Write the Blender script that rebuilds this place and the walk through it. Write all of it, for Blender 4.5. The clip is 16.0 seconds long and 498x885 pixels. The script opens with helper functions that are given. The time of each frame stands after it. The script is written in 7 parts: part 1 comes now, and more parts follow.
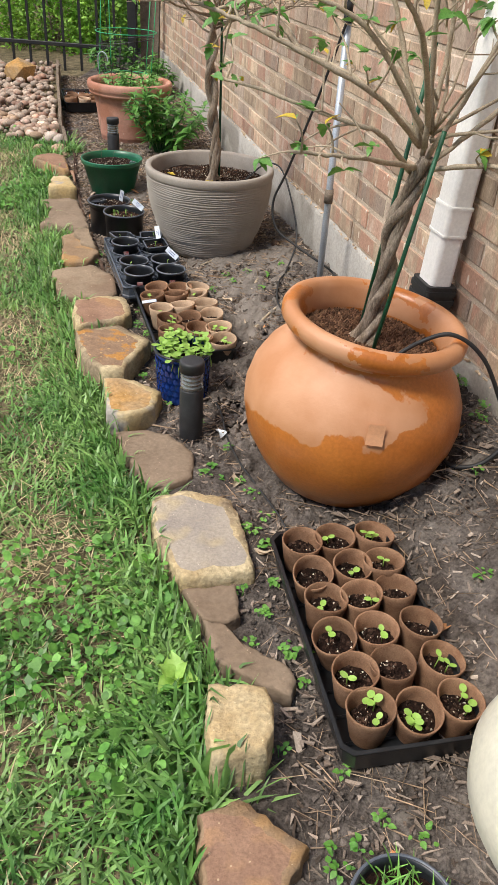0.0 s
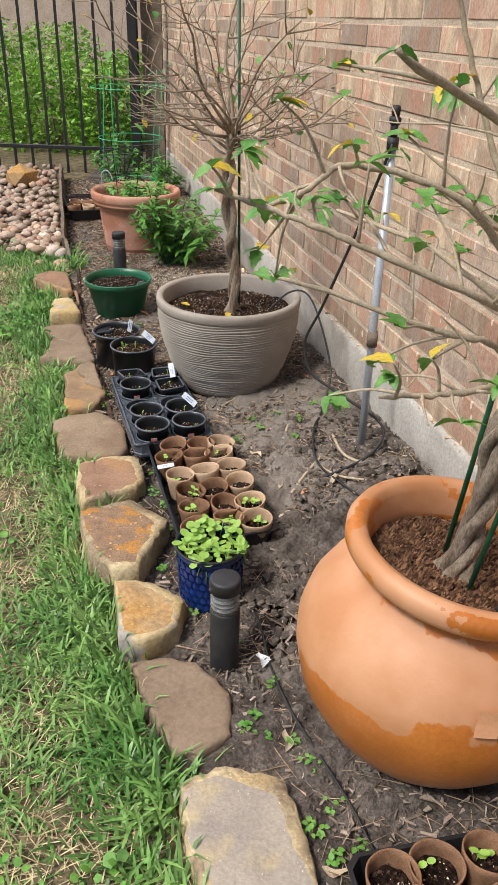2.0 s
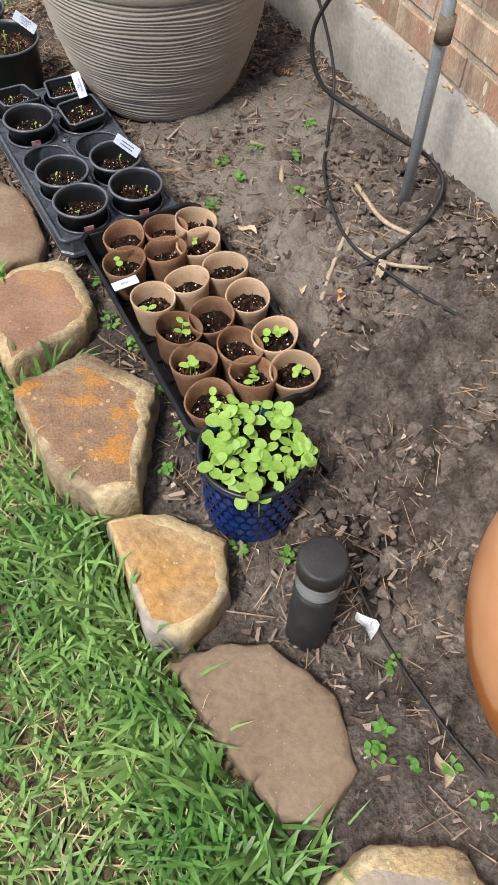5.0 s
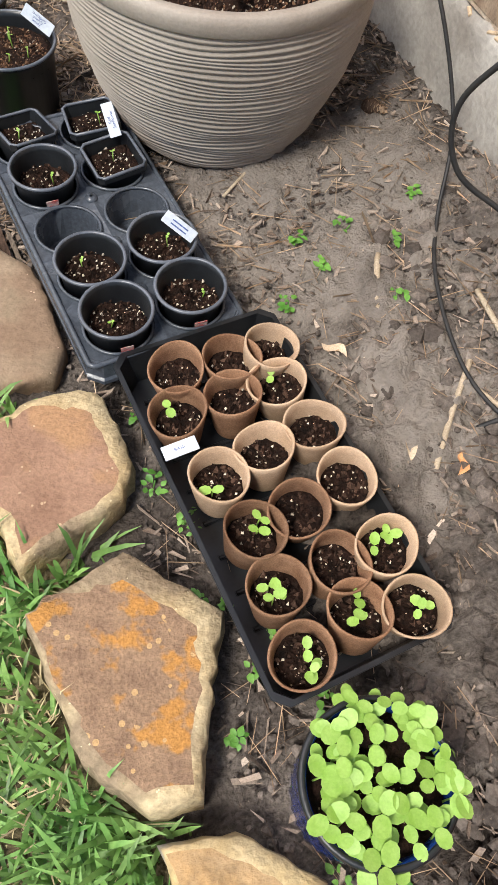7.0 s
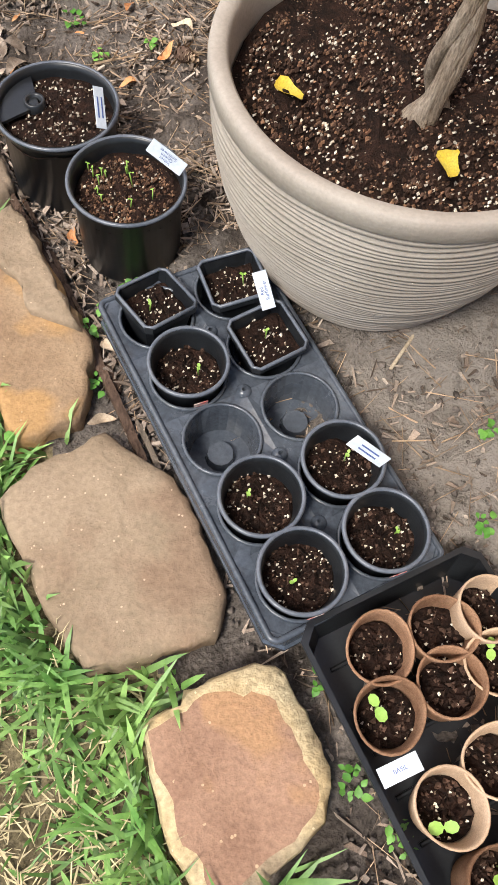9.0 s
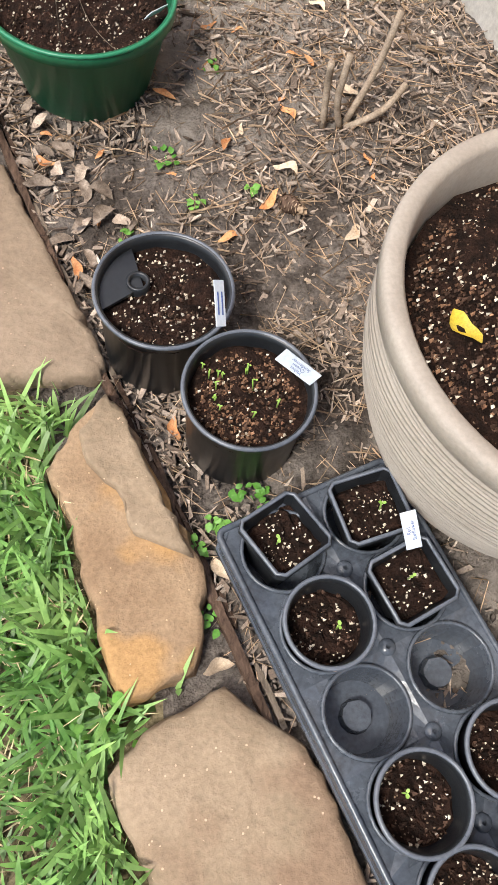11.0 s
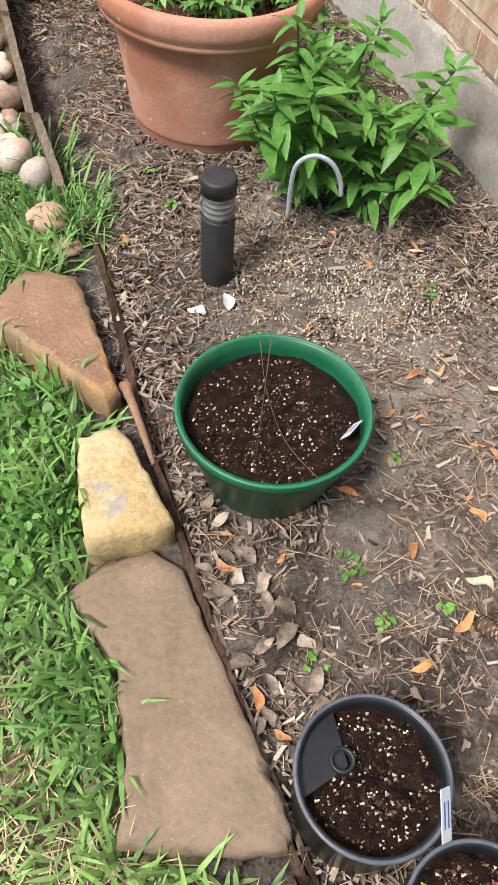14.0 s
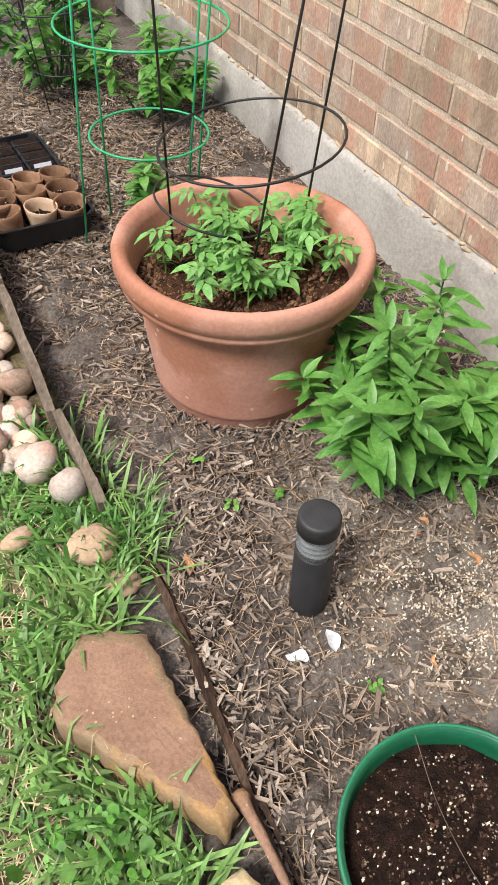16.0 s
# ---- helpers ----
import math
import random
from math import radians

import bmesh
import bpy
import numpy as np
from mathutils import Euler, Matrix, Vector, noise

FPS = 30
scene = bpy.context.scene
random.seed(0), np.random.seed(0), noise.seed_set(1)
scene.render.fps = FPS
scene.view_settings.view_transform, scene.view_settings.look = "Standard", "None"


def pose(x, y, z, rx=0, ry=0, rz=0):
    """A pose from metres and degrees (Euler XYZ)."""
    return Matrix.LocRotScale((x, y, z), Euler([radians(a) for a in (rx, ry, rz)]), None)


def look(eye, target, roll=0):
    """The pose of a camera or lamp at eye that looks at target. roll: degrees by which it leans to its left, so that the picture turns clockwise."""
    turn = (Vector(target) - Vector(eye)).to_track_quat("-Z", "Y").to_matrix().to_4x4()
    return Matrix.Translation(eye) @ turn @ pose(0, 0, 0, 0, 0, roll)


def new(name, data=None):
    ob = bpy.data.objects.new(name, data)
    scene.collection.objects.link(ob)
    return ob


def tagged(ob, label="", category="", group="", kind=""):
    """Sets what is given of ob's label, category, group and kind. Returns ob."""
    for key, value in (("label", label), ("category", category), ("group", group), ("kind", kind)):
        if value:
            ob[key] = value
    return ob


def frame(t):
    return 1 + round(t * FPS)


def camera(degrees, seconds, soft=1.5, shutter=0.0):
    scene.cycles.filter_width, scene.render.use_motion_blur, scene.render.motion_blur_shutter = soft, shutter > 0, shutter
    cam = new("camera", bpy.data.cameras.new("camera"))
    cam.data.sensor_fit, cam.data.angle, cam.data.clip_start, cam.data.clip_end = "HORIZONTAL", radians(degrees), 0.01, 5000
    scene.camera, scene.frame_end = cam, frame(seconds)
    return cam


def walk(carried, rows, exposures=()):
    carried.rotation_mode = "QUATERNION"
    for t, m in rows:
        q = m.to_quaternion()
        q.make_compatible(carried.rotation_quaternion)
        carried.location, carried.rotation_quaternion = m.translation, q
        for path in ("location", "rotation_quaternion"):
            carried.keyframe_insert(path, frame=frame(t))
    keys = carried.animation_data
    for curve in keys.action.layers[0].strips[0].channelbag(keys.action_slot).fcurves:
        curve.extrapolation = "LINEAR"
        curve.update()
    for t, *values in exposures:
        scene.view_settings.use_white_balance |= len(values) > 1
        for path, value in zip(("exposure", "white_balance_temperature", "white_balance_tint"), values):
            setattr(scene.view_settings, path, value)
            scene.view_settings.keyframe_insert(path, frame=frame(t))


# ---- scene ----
cam = camera(35.9, 16.0)
PATH = [
    (0, (0.347, 0.393, 1.158), (0.267, 2.058, 0.053), 4.0),
    (0.5, (0.243, 0.534, 1.206), (0.148, 2.23, 0.149), 2.8),
    (1, (0.165, 0.658, 1.232), (0.055, 2.375, 0.212), 2.6),
    (1.5, (0.164, 0.768, 1.24), (0.028, 2.502, 0.253), 2.0),
    (2, (0.224, 0.924, 1.232), (0.105, 2.673, 0.268), 1.5),
    (2.5, (0.18, 1.033, 1.22), (0.062, 2.756, 0.212), 2.0),
    (3, (0.063, 1.217, 1.235), (-0.007, 2.891, 0.142), 1.5),
    (3.5, (-0.031, 1.322, 1.209), (-0.007, 2.862, -0.067), 1.8),
    (3.7, (-0.032, 1.352, 1.183), (0.027, 2.822, -0.171), 2.0),
    (5.8, (-0.166, 2.014, 1.066), (0.088, 3.059, -0.621), 5.4),
    (6, (-0.188, 2.053, 1.068), (0.087, 3.081, -0.626), 6.4),
    (6.5, (-0.186, 2.196, 1.02), (0.086, 3.206, -0.684), 7.2),
    (7, (-0.187, 2.355, 0.992), (0.053, 3.323, -0.742), 10.0),
    (7.5, (-0.216, 2.486, 0.979), (0.006, 3.391, -0.79), 11.5),
    (8, (-0.313, 2.646, 0.992), (-0.069, 3.498, -0.801), 10.9),
    (8.2, (-0.345, 2.701, 0.989), (-0.109, 3.541, -0.81), 9.8),
    (10.3, (-0.474, 3.087, 0.982), (-0.23, 3.914, -0.823), 14.5),
    (10.5, (-0.506, 3.138, 0.988), (-0.249, 3.953, -0.819), 14.9),
    (11, (-0.564, 3.233, 0.979), (-0.3, 4.044, -0.83), 14.4),
    (11.5, (-0.573, 3.292, 0.985), (-0.352, 4.163, -0.802), 13.4),
    (11.7, (-0.597, 3.327, 0.994), (-0.358, 4.236, -0.772), 15.9),
    (12, (-0.556, 3.349, 1.016), (-0.39, 4.333, -0.717), 14.3),
    (12.5, (-0.596, 3.467, 1.033), (-0.478, 4.542, -0.65), 12.4),
    (13, (-0.677, 3.613, 1.04), (-0.555, 4.725, -0.617), 8.2),
    (13.5, (-0.72, 3.649, 1.038), (-0.597, 4.782, -0.605), 5.9),
    (14, (-0.738, 3.625, 1.078), (-0.645, 4.823, -0.52), 5.2),
    (14.5, (-0.798, 3.659, 1.093), (-0.723, 4.927, -0.452), 2.7),
    (14.7, (-0.885, 3.707, 1.076), (-0.726, 4.995, -0.446), 5.1),
    (15, (-0.944, 3.799, 1.151), (-0.829, 5.103, -0.36), -0.4),
    (15.5, (-0.981, 3.951, 1.152), (-0.786, 5.29, -0.321), 1.3),
    (16, (-0.968, 4.135, 1.153), (-0.738, 5.51, -0.281), 2.1),
]
walk(cam, [(t, look(eye, target, roll)) for t, eye, target, roll in PATH],
     exposures=[(0.0, 0.6), (3.5, 0.56), (6.0, 0.72), (8.0, 0.9), (10.5, 1.02), (13.0, 0.9), (16.0, 0.83)])

# ---------------------------------------------------------------- light
world = bpy.data.worlds.new("world")
scene.world = world
world.use_nodes = True
wn = world.node_tree
sky = wn.nodes.new("ShaderNodeTexSky")
sky.sky_type = "NISHITA"
sky.sun_disc = False
sky.sun_elevation = radians(58)
sky.sun_rotation = radians(-70)
sky.air_density, sky.dust_density, sky.ozone_density = 1.0, 3.0, 1.0
bg = wn.nodes["Background"]
wn.links.new(sky.outputs[0], bg.inputs[0])
bg.inputs[1].default_value = 0.12
sun_data = bpy.data.lights.new("sun", "SUN")
sun_data.energy, sun_data.angle, sun_data.color = 2.6, radians(14), (1.0, 0.95, 0.87)
sun = new("sun", sun_data)
sun.matrix_world = look((-3, -0.5, 6), (0, 2.5, 0))


# ---------------------------------------------------------------- materials
def mat(name, c1, c2, scale=20.0, rough=0.7, bump=0.2, fine=6.0, rand=0.0, island=0.0, metal=0.0, speck=None, speck_scale=250.0,
        speck_size=0.2, third=None, spec=0.5, stretch=(1, 1, 1), contrast=0.25, trans=0.0, bump_size=0.004, palette=()):
    m = bpy.data.materials.new(name)
    m.use_nodes = True
    nt = m.node_tree
    n, l = nt.nodes, nt.links
    p = n["Principled BSDF"]
    p.inputs["Roughness"].default_value = rough
    p.inputs["Metallic"].default_value = metal
    p.inputs["Specular IOR Level"].default_value = spec if rough < 0.84 else spec * 0.25
    geo = n.new("ShaderNodeNewGeometry")
    mp = n.new("ShaderNodeMapping")
    mp.inputs["Scale"].default_value = stretch
    l.new(geo.outputs["Position"], mp.inputs["Vector"])

    def noise_tex(s, d):
        t = n.new("ShaderNodeTexNoise")
        t.inputs["Scale"].default_value, t.inputs["Detail"].default_value, t.inputs["Roughness"].default_value = s, d, 0.62
        l.new(mp.outputs[0], t.inputs["Vector"])
        return t

    def mix(kind, fac, a, b):
        x = n.new("ShaderNodeMix")
        x.data_type, x.blend_type = "RGBA", kind
        for i, v in ((0, fac), (6, a), (7, b)):
            if isinstance(v, (int, float)):
                x.inputs[i].default_value = v
            elif isinstance(v, tuple):
                x.inputs[i].default_value = (*v, 1)
            else:
                l.new(v, x.inputs[i])
        return x.outputs[2]

    def ramp(src, a, b):
        r = n.new("ShaderNodeMapRange")
        r.inputs[1].default_value, r.inputs[2].default_value = a, b
        l.new(src, r.inputs[0])
        return r.outputs[0]

    big, small = noise_tex(scale, 6), noise_tex(scale * fine, 6)
    col = mix("MIX", ramp(big.outputs[0], 0.36, 0.64), c1, c2)
    if third:
        t3 = noise_tex(scale * 0.55, 3)
        col = mix("MIX", ramp(t3.outputs[0], 0.52, 0.6), col, third)
    if palette:
        pick = n.new("ShaderNodeValToRGB")
        while len(pick.color_ramp.elements) < len(palette):
            pick.color_ramp.elements.new(0.5)
        for k, tone in enumerate(palette):
            pick.color_ramp.elements[k].position = k / (len(palette) - 1)
            pick.color_ramp.elements[k].color = (*tone, 1)
        l.new(geo.outputs["Random Per Island"], pick.inputs[0])
        col = mix("MIX", 0.75, col, pick.outputs[0])
    sm = ramp(small.outputs[0], 0.3, 0.7)
    grey = n.new("ShaderNodeMapRange")
    grey.inputs[3].default_value, grey.inputs[4].default_value = 1 - contrast, 1 + contrast
    l.new(sm, grey.inputs[0])
    col = mix("MULTIPLY", 1.0, col, grey.outputs[0])
    for amount, node, out in ((rand, "ShaderNodeObjectInfo", "Random"), (island, "", "Random Per Island")):
        if amount:
            src = (n.new(node) if node else geo).outputs[out]
            r = n.new("ShaderNodeMapRange")
            r.inputs[3].default_value, r.inputs[4].default_value = 1 - amount, 1 + amount
            l.new(src, r.inputs[0])
            col = mix("MULTIPLY", 1.0, col, r.outputs[0])
    if speck:
        v = n.new("ShaderNodeTexVoronoi")
        v.inputs["Scale"].default_value = speck_scale
        l.new(mp.outputs[0], v.inputs["Vector"])
        thin = noise_tex(speck_scale * 0.25, 1)
        s = n.new("ShaderNodeMath")
        s.operation = "LESS_THAN"
        s.inputs[1].default_value = speck_size
        l.new(v.outputs["Distance"], s.inputs[0])
        g = n.new("ShaderNodeMath")
        g.operation = "GREATER_THAN"
        g.inputs[1].default_value = 0.55
        l.new(thin.outputs[0], g.inputs[0])
        both = n.new("ShaderNodeMath")
        both.operation = "MULTIPLY"
        l.new(s.outputs[0], both.inputs[0])
        l.new(g.outputs[0], both.inputs[1])
        col = mix("MIX", both.outputs[0], col, speck)
    l.new(col, p.inputs["Base Color"])
    if bump:
        b = n.new("ShaderNodeBump")
        b.inputs["Strength"].default_value, b.inputs["Distance"].default_value = bump, bump_size
        l.new(small.outputs[0], b.inputs["Height"])
        l.new(b.outputs[0], p.inputs["Normal"])
    rr = n.new("ShaderNodeMapRange")
    rr.inputs[3].default_value, rr.inputs[4].default_value = max(0.05, rough - 0.12), min(1, rough + 0.12)
    l.new(big.outputs[0], rr.inputs[0])
    l.new(rr.outputs[0], p.inputs["Roughness"])
    if trans:
        tr = n.new("ShaderNodeBsdfTranslucent")
        l.new(col, tr.inputs[0])
        ms = n.new("ShaderNodeMixShader")
        ms.inputs[0].default_value = trans
        l.new(p.outputs[0], ms.inputs[1])
        l.new(tr.outputs[0], ms.inputs[2])
        l.new(ms.outputs[0], n["Material Output"].inputs[0])
    return m


SOIL = mat("bed_soil", (0.078, 0.065, 0.056), (0.19, 0.163, 0.142), 9, 0.95, 0.9, 14, contrast=0.5, third=(0.07, 0.057, 0.048), bump_size=0.014)
THATCH = mat("lawn_soil", (0.085, 0.07, 0.038), (0.21, 0.17, 0.10), 14, 0.95, 0.8, 10, contrast=0.45, bump_size=0.01)
POTTING = mat("potting_soil", (0.009, 0.0055, 0.004), (0.032, 0.016, 0.011), 60, 0.92, 0.9, 5, contrast=0.55, speck=(0.22, 0.155, 0.105), speck_scale=150, speck_size=0.2, bump_size=0.007)
BARKSOIL = mat("bark_soil", (0.03, 0.014, 0.008), (0.10, 0.048, 0.027), 70, 0.9, 0.9, 4, contrast=0.55, speck=(0.27, 0.17, 0.1), speck_scale=120, speck_size=0.24, bump_size=0.008)
BRICK = mat("brick_face", (0.33, 0.235, 0.168), (0.57, 0.44, 0.312), 17, 0.92, 0.6, 14, rand=0.26, contrast=0.26, third=(0.46, 0.275, 0.195), bump_size=0.005, stretch=(1, 1, 0.38), speck=(0.66, 0.57, 0.46), speck_scale=38, speck_size=0.2)
BRICK_RED = mat("brick_red", (0.38, 0.215, 0.155), (0.48, 0.34, 0.255), 15, 0.92, 0.6, 16, rand=0.2, contrast=0.26, third=(0.50, 0.40, 0.31), bump_size=0.005, stretch=(1, 1, 0.38))
BRICK_GREY = mat("brick_grey", (0.32, 0.24, 0.19), (0.48, 0.375, 0.29), 15, 0.92, 0.6, 16, rand=0.2, contrast=0.26, third=(0.42, 0.265, 0.19), bump_size=0.005, stretch=(1, 1, 0.38), speck=(0.60, 0.54, 0.46), speck_scale=34, speck_size=0.18)
MORTAR = mat("mortar", (0.47, 0.365, 0.27), (0.60, 0.495, 0.385), 14, 0.95, 0.8, 15, contrast=0.28, bump_size=0.006)
CRUMB = mat("mortar_crumb", (0.44, 0.31, 0.20), (0.54, 0.42, 0.29), 40, 0.95, 0.4, 6, island=0.25)
CONCRETE = mat("concrete", (0.33, 0.305, 0.27), (0.45, 0.425, 0.385), 3.5, 0.94, 0.6, 26, contrast=0.17, bump_size=0.005, third=(0.25, 0.228, 0.20))
STONE_TAN = mat("stone_tan", (0.22, 0.163, 0.108), (0.305, 0.23, 0.158), 7, 0.92, 0.55, 18, contrast=0.16, third=(0.22, 0.15, 0.1), speck=(0.51, 0.375, 0.262), speck_scale=90, speck_size=0.13, bump_size=0.005)
STONE_BROWN = mat("stone_brown", (0.18, 0.131, 0.09), (0.265, 0.2, 0.142), 5, 0.9, 0.5, 19, contrast=0.15, third=(0.225, 0.168, 0.118), speck=(0.36, 0.255, 0.18), speck_scale=90, speck_size=0.13, bump_size=0.005)
STONE_ORANGE = mat("stone_orange", (0.225, 0.145, 0.095), (0.31, 0.205, 0.13), 36, 0.92, 0.7, 6, contrast=0.28, third=(0.44, 0.22, 0.065), speck=(0.5, 0.33, 0.16), speck_scale=55, speck_size=0.22, bump_size=0.006)
STONE_OCHRE = mat("stone_ochre", (0.37, 0.265, 0.155), (0.45, 0.25, 0.08), 6, 0.92, 0.8, 12, contrast=0.3, third=(0.31, 0.235, 0.15), speck=(0.5, 0.4, 0.26), speck_scale=70, speck_size=0.13, bump_size=0.006)
STONE_YELLOW = mat("stone_yellow", (0.42, 0.31, 0.165), (0.52, 0.43, 0.27), 9, 0.92, 0.8, 11, contrast=0.3, third=(0.28, 0.215, 0.14), speck=(0.66, 0.57, 0.36), speck_scale=90, speck_size=0.13, bump_size=0.006)
STONE_BUFF = mat("stone_buff", (0.46, 0.335, 0.16), (0.53, 0.43, 0.26), 11, 0.92, 0.7, 9, contrast=0.2, third=(0.34, 0.31, 0.27), bump_size=0.005)
STONE_RED = mat("stone_red", (0.235, 0.138, 0.092), (0.31, 0.19, 0.128), 12, 0.92, 0.55, 14, contrast=0.2, third=(0.34, 0.20, 0.11), speck=(0.46, 0.33, 0.21), speck_scale=75, speck_size=0.15, bump_size=0.005)
STONE_RUST = mat("stone_rust", (0.235, 0.155, 0.094), (0.325, 0.228, 0.142), 9, 0.92, 0.55, 18, contrast=0.18, third=(0.37, 0.222, 0.10), speck=(0.46, 0.33, 0.2), speck_scale=90, speck_size=0.12, bump_size=0.005)
STONE_GREY = mat("stone_grey", (0.29, 0.255, 0.22), (0.38, 0.33, 0.265), 7, 0.92, 0.55, 18, contrast=0.16, third=(0.45, 0.36, 0.21), speck=(0.57, 0.495, 0.398), speck_scale=90, speck_size=0.13, bump_size=0.005)
PEBBLE = mat("river_rock_face", (0.47, 0.33, 0.235), (0.66, 0.53, 0.42), 14, 0.8, 0.3, 8, rand=0.42, island=0.3, third=(0.50, 0.29, 0.2), contrast=0.2)
PEAT = mat("peat_fibre", (0.185, 0.097, 0.055), (0.30, 0.175, 0.105), 22, 0.95, 0.6, 20, rand=0.25, contrast=0.32)
PEAT_DRY = mat("peat_fibre_dry", (0.45, 0.31, 0.20), (0.53, 0.38, 0.26), 22, 0.95, 0.5, 20, rand=0.12, contrast=0.2)
BLACK = mat("black_plastic", (0.009, 0.010, 0.012), (0.016, 0.018, 0.02), 15, 0.34, 0.08, 12, contrast=0.2)
TRAYPLASTIC = mat("tray_plastic", (0.048, 0.056, 0.07), (0.072, 0.083, 0.10), 12, 0.25, 0.1, 12, contrast=0.25)
# black pot rims, their bluish-grey highlight painted in as a paler base colour
RIM_PLASTIC = mat("black_rim_sheen", (0.075, 0.086, 0.105), (0.11, 0.122, 0.145), 15, 0.3, 0.08, 12, contrast=0.2)
BOLLARD = mat("bollard_paint", (0.016, 0.016, 0.017), (0.028, 0.028, 0.03), 25, 0.55, 0.15, 14, contrast=0.2)
GREEN_POT = mat("green_plastic", (0.007, 0.085, 0.038), (0.011, 0.12, 0.055), 9, 0.36, 0.08, 16, contrast=0.12)
GREEN_RIM = mat("green_plastic_rim", (0.015, 0.15, 0.075), (0.02, 0.18, 0.09), 9, 0.4, 0.08, 16, contrast=0.12)
BLUE_POT = mat("blue_glaze", (0.006, 0.022, 0.12), (0.012, 0.045, 0.22), 30, 0.15, 0.15, 8, contrast=0.2)
TERRA = mat("terracotta_plastic", (0.43, 0.195, 0.13), (0.54, 0.285, 0.205), 6, 0.72, 0.25, 18, contrast=0.14, third=(0.38, 0.16, 0.095), speck=(0.62, 0.42, 0.32), speck_scale=26, speck_size=0.1)
GREY_POT = mat("grey_resin", (0.29, 0.25, 0.21), (0.345, 0.305, 0.26), 9, 0.75, 0.2, 22, contrast=0.1)
URN_WASH = mat("urn_bare_clay", (0.62, 0.33, 0.18), (0.56, 0.27, 0.13), 8, 0.5, 0.12, 20, contrast=0.08)
BARK = mat("trunk_bark", (0.25, 0.19, 0.135), (0.43, 0.35, 0.27), 40, 0.92, 1.0, 8, contrast=0.4, stretch=(1, 1, 0.25), bump_size=0.008)
TWIG = mat("twig_bark", (0.36, 0.29, 0.20), (0.46, 0.38, 0.28), 50, 0.9, 0.4, 6, contrast=0.25)
GREY_TWIG = mat("grey_twig_bark", (0.24, 0.185, 0.135), (0.36, 0.29, 0.22), 50, 0.9, 0.4, 6, contrast=0.25)
LEAF = mat("leaf_green", (0.07, 0.21, 0.034), (0.15, 0.33, 0.07), 25, 0.42, 0.2, 8, island=0.4, trans=0.25, contrast=0.15)
LEAF_TOMATO = mat("tomato_leaf", (0.11, 0.29, 0.06), (0.20, 0.40, 0.11), 25, 0.5, 0.2, 8, island=0.25, trans=0.25, contrast=0.12)
LEAF_DARK = mat("leaf_dark", (0.03, 0.11, 0.03), (0.05, 0.16, 0.04), 25, 0.5, 0.2, 8, island=0.35, trans=0.2, contrast=0.12)
LEAF_LIME = mat("seedling_leaf", (0.26, 0.46, 0.07), (0.36, 0.56, 0.13), 60, 0.5, 0.1, 6, island=0.15, trans=0.25, contrast=0.08)
LEAF_YELLOW = mat("yellow_leaf", (0.62, 0.42, 0.03), (0.5, 0.40, 0.06), 60, 0.6, 0.1, 6, island=0.2, trans=0.2)
LEAF_BROWN = mat("dead_leaf", (0.44, 0.17, 0.06), (0.50, 0.28, 0.13), 60, 0.8, 0.3, 6, island=0.3, rand=0.2)
LEAF_PALE = mat("pale_dead_leaf", (0.45, 0.34, 0.24), (0.55, 0.45, 0.33), 50, 0.85, 0.3, 6, rand=0.25)
LEAF_DRIFT = mat("grey_drift_leaf", (0.17, 0.128, 0.098), (0.36, 0.29, 0.23), 50, 0.9, 0.4, 6, rand=0.4, contrast=0.3)
GRASS = mat("grass_blade", (0.095, 0.24, 0.05), (0.26, 0.42, 0.125), 6, 0.45, 0.0, 8, island=0.5, trans=0.3, contrast=0.15)
STRAW = mat("straw", (0.56, 0.47, 0.27), (0.42, 0.34, 0.19), 12, 0.8, 0.0, 8, island=0.35)
CLOVER = mat("clover_leaf", (0.085, 0.25, 0.035), (0.18, 0.38, 0.07), 8, 0.5, 0.0, 8, island=0.35, trans=0.25)
CHIP = mat("mulch_chip", (0.15, 0.115, 0.09), (0.34, 0.285, 0.235), 9, 0.95, 0.4, 40, island=0.3, contrast=0.3, palette=((0.07, 0.05, 0.038), (0.20, 0.145, 0.11), (0.29, 0.235, 0.19), (0.42, 0.33, 0.26), (0.13, 0.095, 0.072), (0.50, 0.42, 0.345)))
NEEDLE = mat("pine_needle", (0.30, 0.205, 0.13), (0.47, 0.35, 0.24), 8, 0.85, 0.0, 8, island=0.5)
CLOD = mat("soil_clod", (0.085, 0.07, 0.06), (0.18, 0.152, 0.13), 9, 0.95, 0.6, 20, island=0.4, contrast=0.4)
OLDWOOD = mat("weathered_wood", (0.04, 0.024, 0.017), (0.13, 0.084, 0.06), 16, 0.92, 0.9, 12, contrast=0.45, stretch=(1, 0.3, 1))
GREYWOOD = mat("grey_board", (0.15, 0.118, 0.09), (0.25, 0.20, 0.152), 14, 0.9, 0.7, 12, contrast=0.35, stretch=(1, 0.25, 1))
WHITE = mat("white_label", (0.60, 0.64, 0.70), (0.52, 0.57, 0.63), 30, 0.5, 0.05, 6, contrast=0.08)
INK = mat("label_ink", (0.06, 0.09, 0.25), (0.08, 0.12, 0.3), 30, 0.6, 0.0)
STICKER = mat("red_sticker", (0.55, 0.05, 0.05), (0.6, 0.5, 0.45), 120, 0.5, 0.0)
WHITE_PVC = mat("white_downspout", (0.84, 0.82, 0.78), (0.78, 0.76, 0.72), 6, 0.5, 0.1, 20, contrast=0.08)
STEEL = mat("galvanised_steel", (0.36, 0.40, 0.45), (0.47, 0.51, 0.56), 25, 0.42, 0.1, 10, metal=0.35, contrast=0.2)
